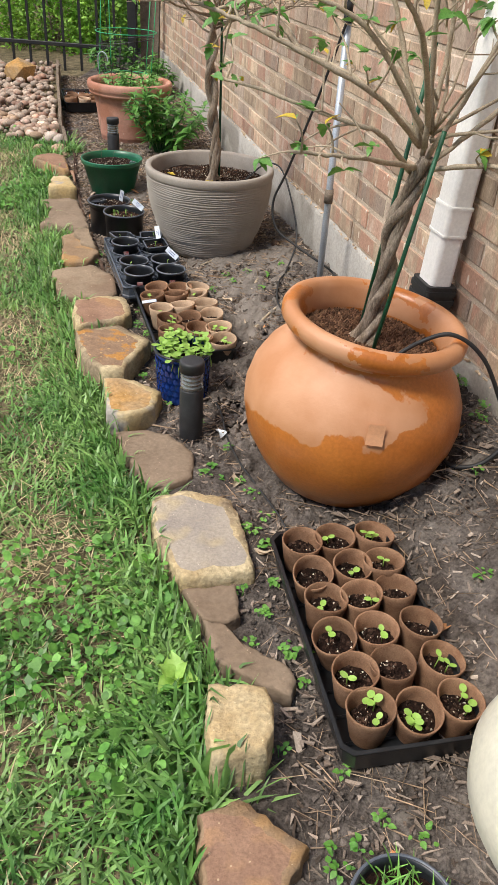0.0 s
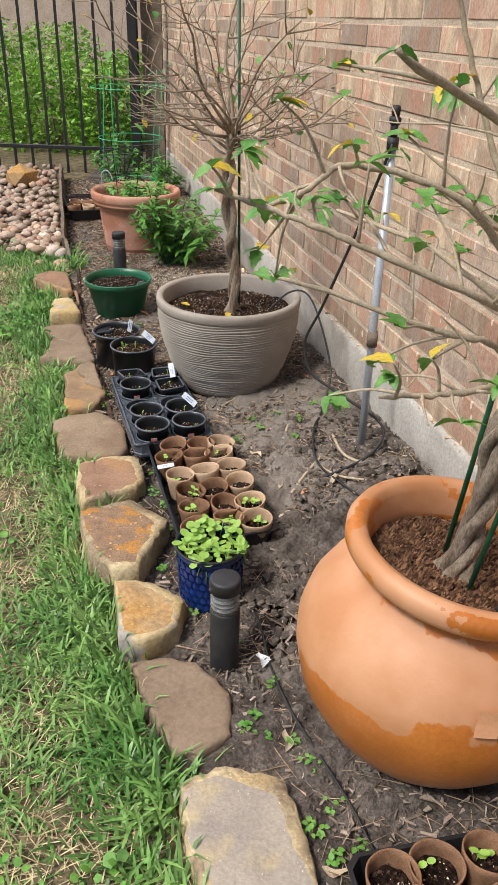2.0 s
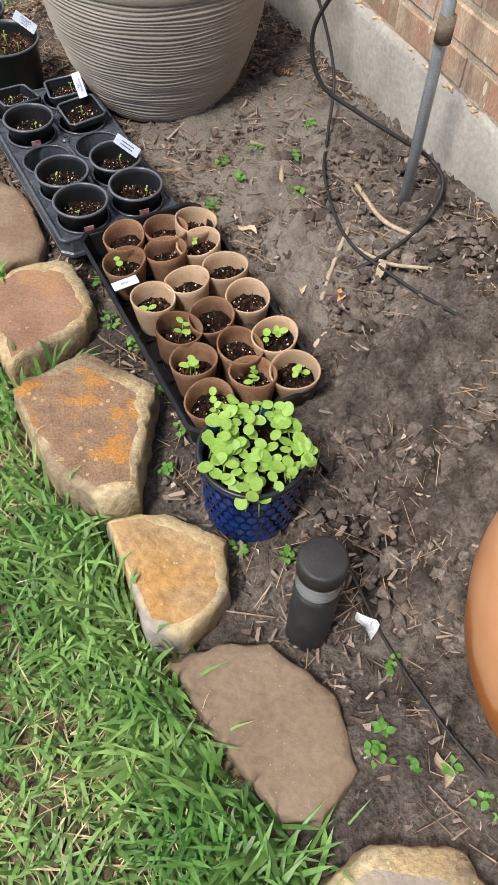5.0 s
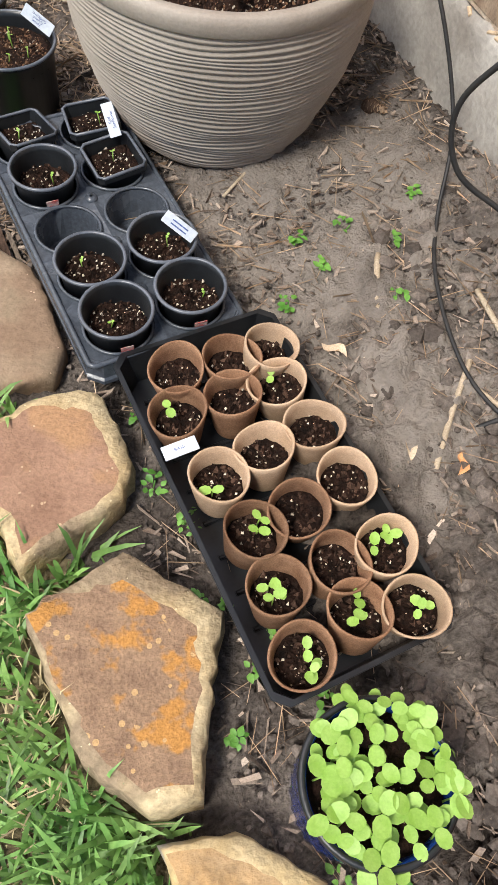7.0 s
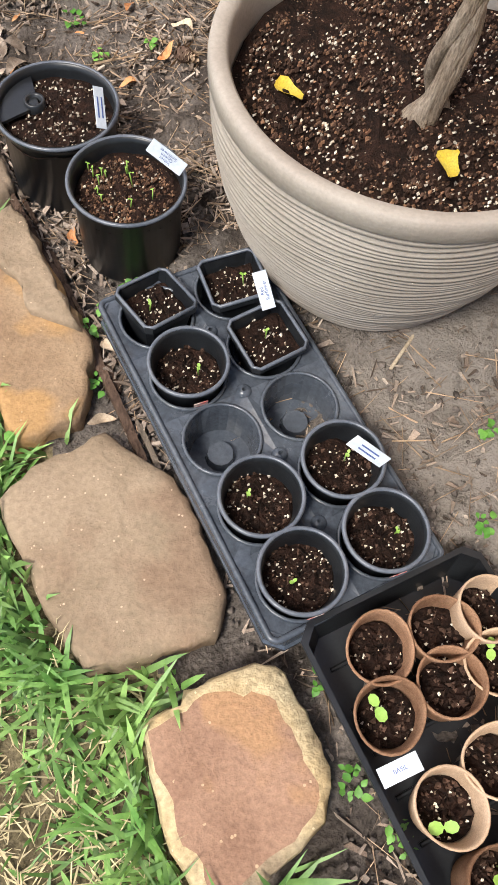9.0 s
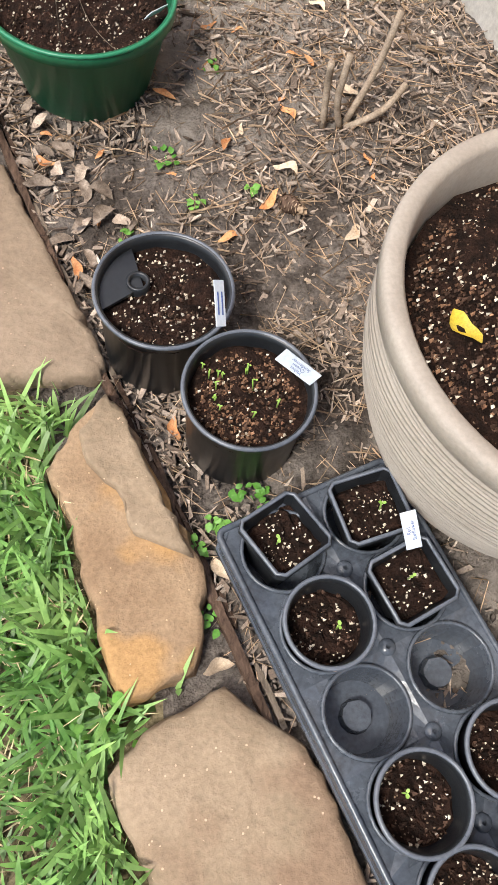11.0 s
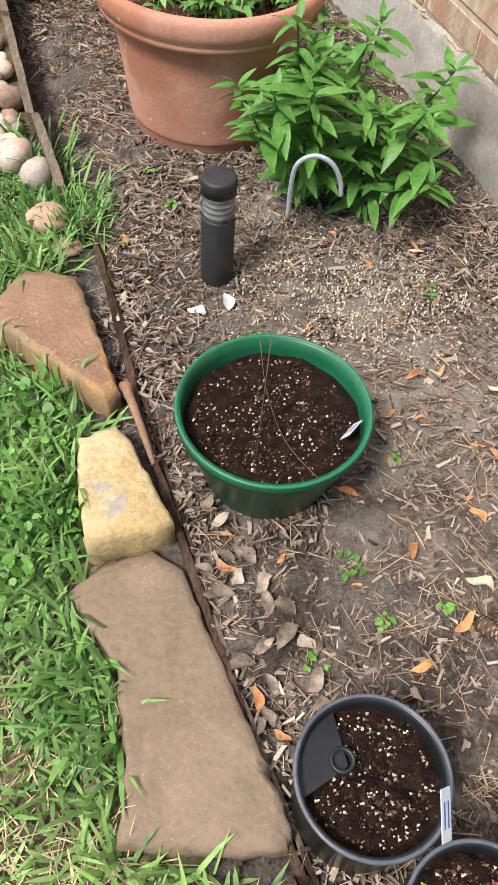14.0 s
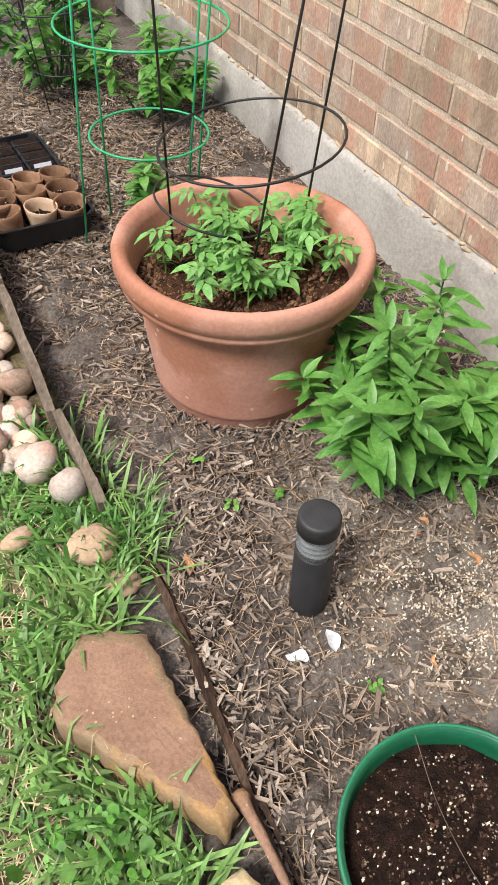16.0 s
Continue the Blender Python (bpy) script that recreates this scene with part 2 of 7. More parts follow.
RUBBER = mat("black_rubber", (0.012, 0.012, 0.013), (0.022, 0.021, 0.02), 40, 0.6, 0.1, 6)
IRON = mat("black_iron", (0.01, 0.01, 0.011), (0.018, 0.017, 0.016), 20, 0.5, 0.1, 10)
WIRE_GREEN = mat("green_wire", (0.02, 0.33, 0.12), (0.03, 0.40, 0.17), 20, 0.45, 0.05)
STAKE_GREEN = mat("green_stake", (0.008, 0.07, 0.03), (0.012, 0.10, 0.045), 30, 0.5, 0.2)
TEAL = mat("teal_plastic", (0.01, 0.22, 0.22), (0.015, 0.28, 0.27), 40, 0.45, 0.1)
CREAM = mat("cream_ceramic", (0.66, 0.62, 0.50), (0.58, 0.55, 0.45), 7, 0.5, 0.15, 14, contrast=0.08)
FOIL = mat("foil_scrap", (0.55, 0.58, 0.6), (0.7, 0.72, 0.74), 40, 0.35, 0.2, metal=0.3)
NEIGHBOUR = mat("neighbour_brick", (0.46, 0.34, 0.26), (0.56, 0.44, 0.35), 4, 0.9, 0.3, 12, contrast=0.2)


def dry_patches(m, spots, colour):
    """Pale dusty earth in ragged patches."""
    n, l = m.node_tree.nodes, m.node_tree.links
    p = n["Principled BSDF"]
    col = p.inputs["Base Color"].links[0].from_socket
    geo = n.new("ShaderNodeNewGeometry")
    tex = n.new("ShaderNodeTexNoise")
    tex.inputs["Scale"].default_value, tex.inputs["Detail"].default_value = 11, 8
    l.new(geo.outputs["Position"], tex.inputs["Vector"])
    for x, y, reach in spots:
        far = n.new("ShaderNodeVectorMath")
        far.operation = "DISTANCE"
        far.inputs[1].default_value = (x, y, 0)
        l.new(geo.outputs["Position"], far.inputs[0])
        near = n.new("ShaderNodeMapRange")
        near.inputs[1].default_value, near.inputs[2].default_value, near.inputs[3].default_value, near.inputs[4].default_value = 0, reach, 0.62, 0
        l.new(far.outputs["Value"], near.inputs[0])
        both = n.new("ShaderNodeMath")
        l.new(near.outputs[0], both.inputs[0])
        l.new(tex.outputs[0], both.inputs[1])
        cut = n.new("ShaderNodeMapRange")
        cut.inputs[1].default_value, cut.inputs[2].default_value, cut.inputs[4].default_value = 0.62, 0.95, 0.8
        l.new(both.outputs[0], cut.inputs[0])
        x_mix = n.new("ShaderNodeMix")
        x_mix.data_type = "RGBA"
        l.new(cut.outputs[0], x_mix.inputs[0])
        l.new(col, x_mix.inputs[6])
        x_mix.inputs[7].default_value = (*colour, 1)
        col = x_mix.outputs[2]
    l.new(col, p.inputs["Base Color"])


dry_patches(SOIL, ((0.10, 3.30, 0.55), (0.25, 2.95, 0.3), (-0.33, 4.55, 0.5), (-0.55, 5.05, 0.35)), (0.29, 0.255, 0.22))
GLASS = bpy.data.materials.new("clear_lens")
GLASS.use_nodes = True
gp = GLASS.node_tree.nodes["Principled BSDF"]
gp.inputs["Base Color"].default_value = (0.9, 0.9, 0.86, 1)
gp.inputs["Roughness"].default_value = 0.12
gp.inputs["Transmission Weight"].default_value = 0.9

# ---------------------------------------------------------------- mesh helpers
def mesh(name, verts, faces, material, smooth=True):
    me = bpy.data.meshes.new(name)
    me.from_pydata([tuple(v) for v in verts], [], faces)
    me.materials.append(material)
    if smooth:
        me.polygons.foreach_set("use_smooth", [True] * len(me.polygons))
    me.update()
    return me


def tri_mesh(name, verts, tris, material, smooth=False):
    """A large mesh of triangles from arrays."""
    me = bpy.data.meshes.new(name)
    verts, tris = np.asarray(verts, np.float32), np.asarray(tris, np.int32)
    me.vertices.add(len(verts))
    me.vertices.foreach_set("co", verts.ravel())
    me.loops.add(len(tris) * 3)
    me.loops.foreach_set("vertex_index", tris.ravel())
    me.polygons.add(len(tris))
    me.polygons.foreach_set("loop_start", np.arange(0, len(tris) * 3, 3, dtype=np.int32))
    me.polygons.foreach_set("use_smooth", [smooth] * len(tris))
    me.materials.append(material)
    me.update(calc_edges=True)
    return me


def thing(name, at=(0, 0, 0), rz=0.0, label="", category="", group="", kind="", rx=0.0, ry=0.0):
    ob = new(name)
    ob.empty_display_size = 0.05
    ob.matrix_world = pose(*at, rx, ry, rz)
    return tagged(ob, label, category, group, kind)


def part(name, me, parent, label="", m=None):
    ob = new(name, me)
    ob.parent = parent
    if m is not None:
        ob.matrix_basis = m
    return tagged(ob, label)


def solo(name, me, label, category, group="", kind="", m=None):
    ob = new(name, me)
    if m is not None:
        ob.matrix_world = m
    return tagged(ob, label, category, group, kind)


def join(*pieces):
    """Several (verts, faces) as one."""
    vs, fs = [], []
    for v, f in pieces:
        k = len(vs)
        vs += [tuple(a) for a in v]
        fs += [tuple(i + k for i in g) for g in f]
    return vs, fs


def moved(vf, m):
    return [m @ Vector(v) for v in vf[0]], vf[1]


def lathe(profile, seg=40, wobble=0.0, seed=0):
    r = random.Random(seed)
    ph = [r.uniform(0, 6.28) for _ in range(3)]
    vs, fs = [], []
    for i, (rad, z) in enumerate(profile):
        for k in range(seg):
            a = 2 * math.pi * k / seg
            w = 1 + wobble * (math.sin(2 * a + ph[0]) + 0.5 * math.sin(3 * a + ph[1] + z * 9))
            vs.append((rad * w * math.cos(a), rad * w * math.sin(a), z))
    for i in range(len(profile) - 1):
        for k in range(seg):
            k2 = (k + 1) % seg
            fs.append((i * seg + k, i * seg + k2, (i + 1) * seg + k2, (i + 1) * seg + k))
    return vs, fs


def cap(vf, row, seg, up=True):
    ids = list(range(row * seg, row * seg + seg))
    vf[1].append(tuple(ids if up else ids[::-1]))
    return vf


def tube(points, radius, seg=6, closed=False):
    pts = [Vector(p) for p in points]
    n = len(pts)
    rads = radius if isinstance(radius, (list, tuple)) else [radius] * n
    vs, fs = [], []
    side = None
    for i, p in enumerate(pts):
        a, b = (pts[i - 1], pts[(i + 1) % n]) if closed else (pts[max(i - 1, 0)], pts[min(i + 1, n - 1)])
        d = (b - a).normalized()
        if side is None:
            side = d.orthogonal().normalized()
        side = (side - d * side.dot(d)).normalized()
        up = d.cross(side)
        for k in range(seg):
            t = 2 * math.pi * k / seg
            vs.append(p + (side * math.cos(t) + up * math.sin(t)) * rads[i])
    for i in range(n if closed else n - 1):
        j = (i + 1) % n
        for k in range(seg):
            k2 = (k + 1) % seg
            fs.append((i * seg + k, i * seg + k2, j * seg + k2, j * seg + k))
    if not closed:
        fs += [tuple(range(seg))[::-1], tuple(range((n - 1) * seg, n * seg))]
    return vs, fs


def curve_through(points, steps=8):
    """Catmull-Rom points."""
    p = [Vector(q) for q in points]
    p = [p[0] * 2 - p[1]] + p + [p[-1] * 2 - p[-2]]
    out = []
    for i in range(1, len(p) - 2):
        for s in range(steps):
            t = s / steps
            a, b, c, d = p[i - 1], p[i], p[i + 1], p[i + 2]
            out.append(0.5 * ((2 * b) + (c - a) * t + (2 * a - 5 * b + 4 * c - d) * t * t + (3 * b - a - 3 * c + d) * t ** 3))
    return out + [p[-2]]


def box(sx, sy, sz, bevel=0.0, z0=0.0):
    """A box on z0, its edges cut by bevel."""
    b = min(bevel, sx / 3, sy / 3, sz / 3)
    vs = []
    for z, inset in ((z0, b), (z0 + b, 0), (z0 + sz - b, 0), (z0 + sz, b)) if b else ((z0, 0), (z0 + sz, 0)):
        x, y = sx / 2 - inset, sy / 2 - inset
        c = b if b else 0
        vs += [(-x, -y, z), (x, -y, z), (x, y, z), (-x, y, z)]
    rows = len(vs) // 4
    fs = [(3, 2, 1, 0), tuple(range(len(vs) - 4, len(vs)))]
    for r in range(rows - 1):
        for k in range(4):
            k2 = (k + 1) % 4
            fs.append((r * 4 + k, r * 4 + k2, r * 4 + 4 + k2, r * 4 + 4 + k))
    return vs, fs


def leaf_shape(length, width, fold=0.25, droop=0.3, tip=1.0, rows=4):
    """A leaf along +y from the origin, folded along its midrib and drooping."""
    vs, fs = [], []
    for i in range(rows + 1):
        t = i / rows
        w = width / 2 * (math.sin(math.pi * min(1, t * 0.92 + 0.04) ** tip)) if 0 < i < rows else width * 0.03
        y, z = length * t, -droop * length * t * t
        vs += [(-w, y, z + fold * w), (0, y, z), (w, y, z + fold * w)]
    for i in range(rows):
        a = i * 3
        fs += [(a, a + 1, a + 4, a + 3), (a + 1, a + 2, a + 5, a + 4)]
    return vs, fs


def disc_leaf(r, length=1.25, seg=8, cupped=0.2):
    vs = [(0, r * length, 0)]
    for k in range(seg):
        a = 2 * math.pi * k / seg
        vs.append((r * math.cos(a), r * length * (1 + math.sin(a)), cupped * r))
    return vs, [(0, 1 + k, 1 + (k + 1) % seg) for k in range(seg)]


def turned(at, rx=0.0, ry=0.0, rz=0.0, s=1.0):
    return pose(*at, rx, ry, rz) @ Matrix.Scale(s, 4)


# ---------------------------------------------------------------- the plan
WALL_X, WALL_Y, WALL_S = 0.36, 3.70, 0.33
WALL_RZ = math.degrees(math.atan(WALL_S))
DX, DY = -math.sin(radians(WALL_RZ)), math.cos(radians(WALL_RZ))


def wall_point(u, d, z):
    """u along the wall, d out of it into the bed."""
    return (WALL_X + u * DX - d * DY, WALL_Y + u * DY + d * DX, z)


EDGE_Y = [0.3, 1.0, 1.3, 1.5, 1.75, 2.05, 2.3, 2.6, 2.9, 3.2, 3.5, 4.0, 4.3, 4.7, 5.1, 5.7, 7.5, 9.0]
EDGE_X = [0.38, 0.29, 0.27, 0.19, 0.08, -0.05, -0.19, -0.29, -0.39, -0.54, -0.64, -0.85, -0.94, -1.10, -1.10, -1.30, -1.85, -2.2]


def edge_x(y):
    """Where the lawn meets the edging stones."""
    return np.interp(y, EDGE_Y, EDGE_X)


def ground_z(x, y):
    d = (WALL_X - WALL_S * (y - WALL_Y) - x) * DY
    u = (x - WALL_X) * DX + (y - WALL_Y) * DY
    low = np.interp(y, [3.9, 4.8], [-0.045, -0.005])
    slope = np.interp(y, [3.9, 4.8], [0.1, 0.02])
    rise = np.interp(u, [-1.7, -0.6, 0.6], [0.16, 0.05, 0.0]) * np.clip(1 - d / 0.45, 0, 1) ** 1.3
    z = np.maximum(0.04 - slope * np.maximum(d, 0), low) + rise
    return z + np.interp(y, [5.6, 7.5], [0.0, 0.06])


def gz(x, y):
    return float(ground_z(np.float64(x), np.float64(y)))


def grid_lines(a, b, step, far):
    fine = np.arange(a, b + step / 2, step)
    grow = np.array([0.1, 0.3, 0.8, 2, 5, 12, 30, far])
    return np.concatenate([(a - grow)[::-1], fine, b + grow])


def make_ground():
    xs, ys = grid_lines(-1.5, 1.1, 0.009, 90), grid_lines(0.6, 6.2, 0.010, 90)
    X, Y = np.meshgrid(xs, ys)
    Z = ground_z(X, Y)
    bed = X > edge_x(Y) + 0.02
    lump = np.zeros_like(Z)
    r = np.random.default_rng(3)
    for k, amp in ((7, 0.004), (19, 0.0035), (45, 0.003), (110, 0.0022)):
        for _ in range(5):
            a, ph = r.uniform(0, math.pi * 2), r.uniform(0, 6.28, 2)
            lump += amp * np.sin(k * (X * math.cos(a) + Y * math.sin(a)) + ph[0] + 1.3 * np.sin(k * 0.6 * (Y * math.cos(a) - X * math.sin(a)) + ph[1])) / 2
    rough = 1 + 1.8 * np.exp(-((Y - 2.6) / 0.75) ** 2) * np.clip((X - edge_x(Y) - 0.2) / 0.1, 0, 1)
    lump = lump * rough
    near = (X > -3) & (X < 1.5) & (Y > 0) & (Y < 7)
    Z = Z + np.where(near, lump + r.normal(0, 0.0024, Z.shape) * rough, 0)
    Z = np.where(bed, Z, Z - 0.012)
    n, m = X.shape
    ids = np.arange(n * m).reshape(n, m)
    quads = np.stack([ids[:-1, :-1], ids[:-1, 1:], ids[1:, 1:], ids[1:, :-1]], -1).reshape(-1, 4)
    me = bpy.data.meshes.new("ground")
    me.vertices.add(n * m)
    me.vertices.foreach_set("co", np.stack([X, Y, Z], -1).astype(np.float32).ravel())
    me.loops.add(len(quads) * 4)
    me.loops.foreach_set("vertex_index", quads.astype(np.int32).ravel())
    me.polygons.add(len(quads))
    me.polygons.foreach_set("loop_start", np.arange(0, len(quads) * 4, 4, dtype=np.int32))
    me.materials.append(SOIL)
    me.materials.append(THATCH)
    me.polygons.foreach_set("material_index", (~bed[:-1, :-1]).astype(np.int32).ravel())
    me.polygons.foreach_set("use_smooth", [True] * len(quads))
    me.update(calc_edges=True)
    solo("ground", me, "dark garden soil and lawn earth with scattered mulch", "ground", kind="structure")


make_ground()

# ---------------------------------------------------------------- house wall
COURSE, BRICK_L, JOINT, SLAB_TOP = 0.0765, 0.254, 0.012, 0.243
U0, U1, COURSES = -2.9, 4.6, 30


def make_wall():
    wall = thing("wall_house", kind="structure", label="tan brick house wall on a concrete slab foundation", category="wall")
    m = pose(WALL_X, WALL_Y, 0, 0, 0, WALL_RZ)
    core = box(0.2, U1 - U0, COURSES * COURSE, 0, SLAB_TOP)
    part("mortar", mesh("mortar", *moved(core, pose(0.0985, (U0 + U1) / 2, 0)), MORTAR, False), wall, "pale sandy mortar joints", m)
    vs, fs = [], []
    steps = 220
    prof = [(-0.004, SLAB_TOP), (-0.012, SLAB_TOP - 0.02), (-0.012, 0.1), (-0.016, 0.0), (-0.02, -0.3)]
    r = random.Random(4)
    for i in range(steps + 1):
        u = U0 + (U1 - U0) * i / steps
        w = 0.003 * math.sin(u * 7) + r.uniform(-0.0015, 0.0015)
        vs += [(0.3, u, SLAB_TOP)] + [(d + w, u, z + (r.uniform(-0.006, 0.004) if k == 0 else 0)) for k, (d, z) in enumerate(prof)]
    q = len(prof) + 1
    for i in range(steps):
        for k in range(q - 1):
            fs.append((i * q + k, i * q + k + 1, (i + 1) * q + k + 1, (i + 1) * q + k))
    part("foundation", mesh("foundation", vs, fs, CONCRETE), wall, "rough grey concrete slab edge", m)
    # squeezed mortar along the slab
    vs, fs = [], []
    r = random.Random(9)
    for i in range(420):
        u, s = r.uniform(U0, U1), r.uniform(0.003, 0.008)
        b = box(s, s * r.uniform(1.5, 4), s, s * 0.3)
        vs, fs = join((vs, fs), moved(b, turned((-0.004, u, SLAB_TOP - 0.008 + r.uniform(-0.006, 0.004)), r.uniform(-20, 20), r.uniform(-20, 20), r.uniform(-30, 30))))
    tagged(part("mortar_crumbs", mesh("mortar_crumbs", vs, fs, CRUMB, False), wall, "", m), kind="stuff")
    kinds = []
    for k, material in enumerate((BRICK, BRICK, BRICK, BRICK, BRICK_GREY, BRICK_GREY, BRICK_RED)):
        me = mesh("brick", *box(0.09, BRICK_L - JOINT, COURSE - JOINT, 0.004), material, False)
        kinds.append(me)
    r = random.Random(11)
    rest = {}
    for c in range(COURSES):
        z = SLAB_TOP + c * COURSE + JOINT * 0.4
        u = U0 + (BRICK_L / 2 if c % 2 else 0) + 0.05
        while u + BRICK_L < U1:
            k = r.randrange(7)
            tilt, out = r.uniform(-0.5, 0.5), r.uniform(-0.002, 0.002)
            pm = m @ pose(0.045 - 0.004 + out, u + BRICK_L / 2, z, tilt * 0.6, 0, tilt * 0.5)
            if c < 12 and -1.9 < u < 3.6:
                part("brick", kinds[k], wall, "", pm)
            else:
                rest.setdefault(kinds[k].materials[0].name, []).append(pm)
            u += BRICK_L
    shape = box(0.09, BRICK_L - JOINT, COURSE - JOINT, 0.004)
    for name, ms in rest.items():
        vs, fs = [], []
        for pm in ms:
            k = len(vs)
            vs += [pm @ Vector(v) for v in shape[0]]
            fs += [tuple(i + k for i in f) for f in shape[1]]
        tagged(part("upper_bricks", mesh("upper_bricks", vs, fs, bpy.data.materials[name], False), wall), kind="stuff")


# ---------------------------------------------------------------- edging stones
STONE_SPOTS = []


def on_stone(x, y, grow=0.0):
    """Whether places lie on an edging stone."""
    hit = np.zeros(np.shape(x), bool)
    for cx, cy, rim, _ in STONE_SPOTS:
        q = 1.02 + grow / 0.1
        u, v = (x - cx) / q, (y - cy) / q
        odd = np.zeros(np.shape(x), bool)
        for (ax, ay), (bx, by) in zip(rim, rim[1:] + rim[:1]):
            if ay != by:
                odd ^= ((ay > v) != (by > v)) & (u < (bx - ax) * (v - ay) / (by - ay) + ax)
        hit |= odd
    return hit


def stone_top(x, y):
    """Height of the stone under places, far below the ground where there is none."""
    top = np.full(np.shape(x), -9.0)
    spots = list(STONE_SPOTS)
    for spot in spots:
        STONE_SPOTS[:] = [spot]
        top = np.where(on_stone(x, y, 0.002), np.maximum(top, spot[3]), top)
    STONE_SPOTS[:] = spots
    return top


def edging_stone(at, thick, material, label, seed, plan, tilt=0.0, rim_material=None):
    """A flat split stone: an uneven slab with a rough broken rim and a faintly wavy top."""
    r = random.Random(seed)
    corners = [(px - at[0], py - at[1]) for px, py in reversed(plan)]
    STONE_SPOTS.append((*at, corners, gz(*at) - 0.01 + thick))
    rim = []
    for i, a in enumerate(corners):
        b = corners[(i + 1) % len(corners)]
        steps = max(3, int(math.dist(a, b) / 0.016))
        for k in range(steps):
            t = k / steps
            j = 0.0035 if k else 0.001
            rim.append((a[0] + (b[0] - a[0]) * t + r.uniform(-j, j), a[1] + (b[1] - a[1]) * t + r.uniform(-j, j)))
    n = len(rim)
    vs, fs = [], []
    off = Vector((seed * 7.3, seed * 3.1, 0))
    rows = ((0.95, -0.07), (1.03, thick * 0.2), (1.025, thick * 0.55), (1.01, thick * 0.82), (0.975, thick * 0.97), (0.86, thick), (0.66, thick), (0.45, thick), (0.22, thick))
    for scale, z in rows:
        for i, (x, y) in enumerate(rim):
            q = scale
            if scale == 0.86 and rim_material:
                a = math.atan2(y, x)
                q *= 1.08 - 0.34 * max(0.0, math.cos(a - 0.9)) ** 1.5 - 0.1 * max(0.0, math.cos(a + 1.6)) + 0.16 * noise.noise(Vector((x, y, 0)) * 16 + off)
                q = max(q, 0.72)
            bump = 0.0055 * noise.noise(Vector((x * q, y * q, 0)) * 13 + off) + 0.0022 * noise.noise(Vector((x * q, y * q, 0)) * 45 + off)
            j = r.uniform(-0.0022, 0.0022) * (0.8 < scale)
            vs.append((x * q + j, y * q - j, z + (bump if z > 0.5 * thick else 0)))
    last = len(rows) - 1
    for row in range(last):
        for i in range(n):
            i2 = (i + 1) % n
            fs.append((row * n + i, row * n + i2, (row + 1) * n + i2, (row + 1) * n + i))
    vs.append((0, 0, thick + 0.0055 * noise.noise(off)))
    fs += [(last * n + i, last * n + (i + 1) % n, len(vs) - 1) for i in range(n)]
    x, y = at
    me = mesh("edging_stone", vs, fs, material)
    me.materials.append(rim_material or material)
    for i, f in enumerate(me.polygons):
        f.material_index = 1 if i < 5 * n else 0
    return solo("edging_stone", me, label, "stone", "edging stones along the bed", m=pose(x, y, gz(x, y) - 0.01, tilt, 0, 0))


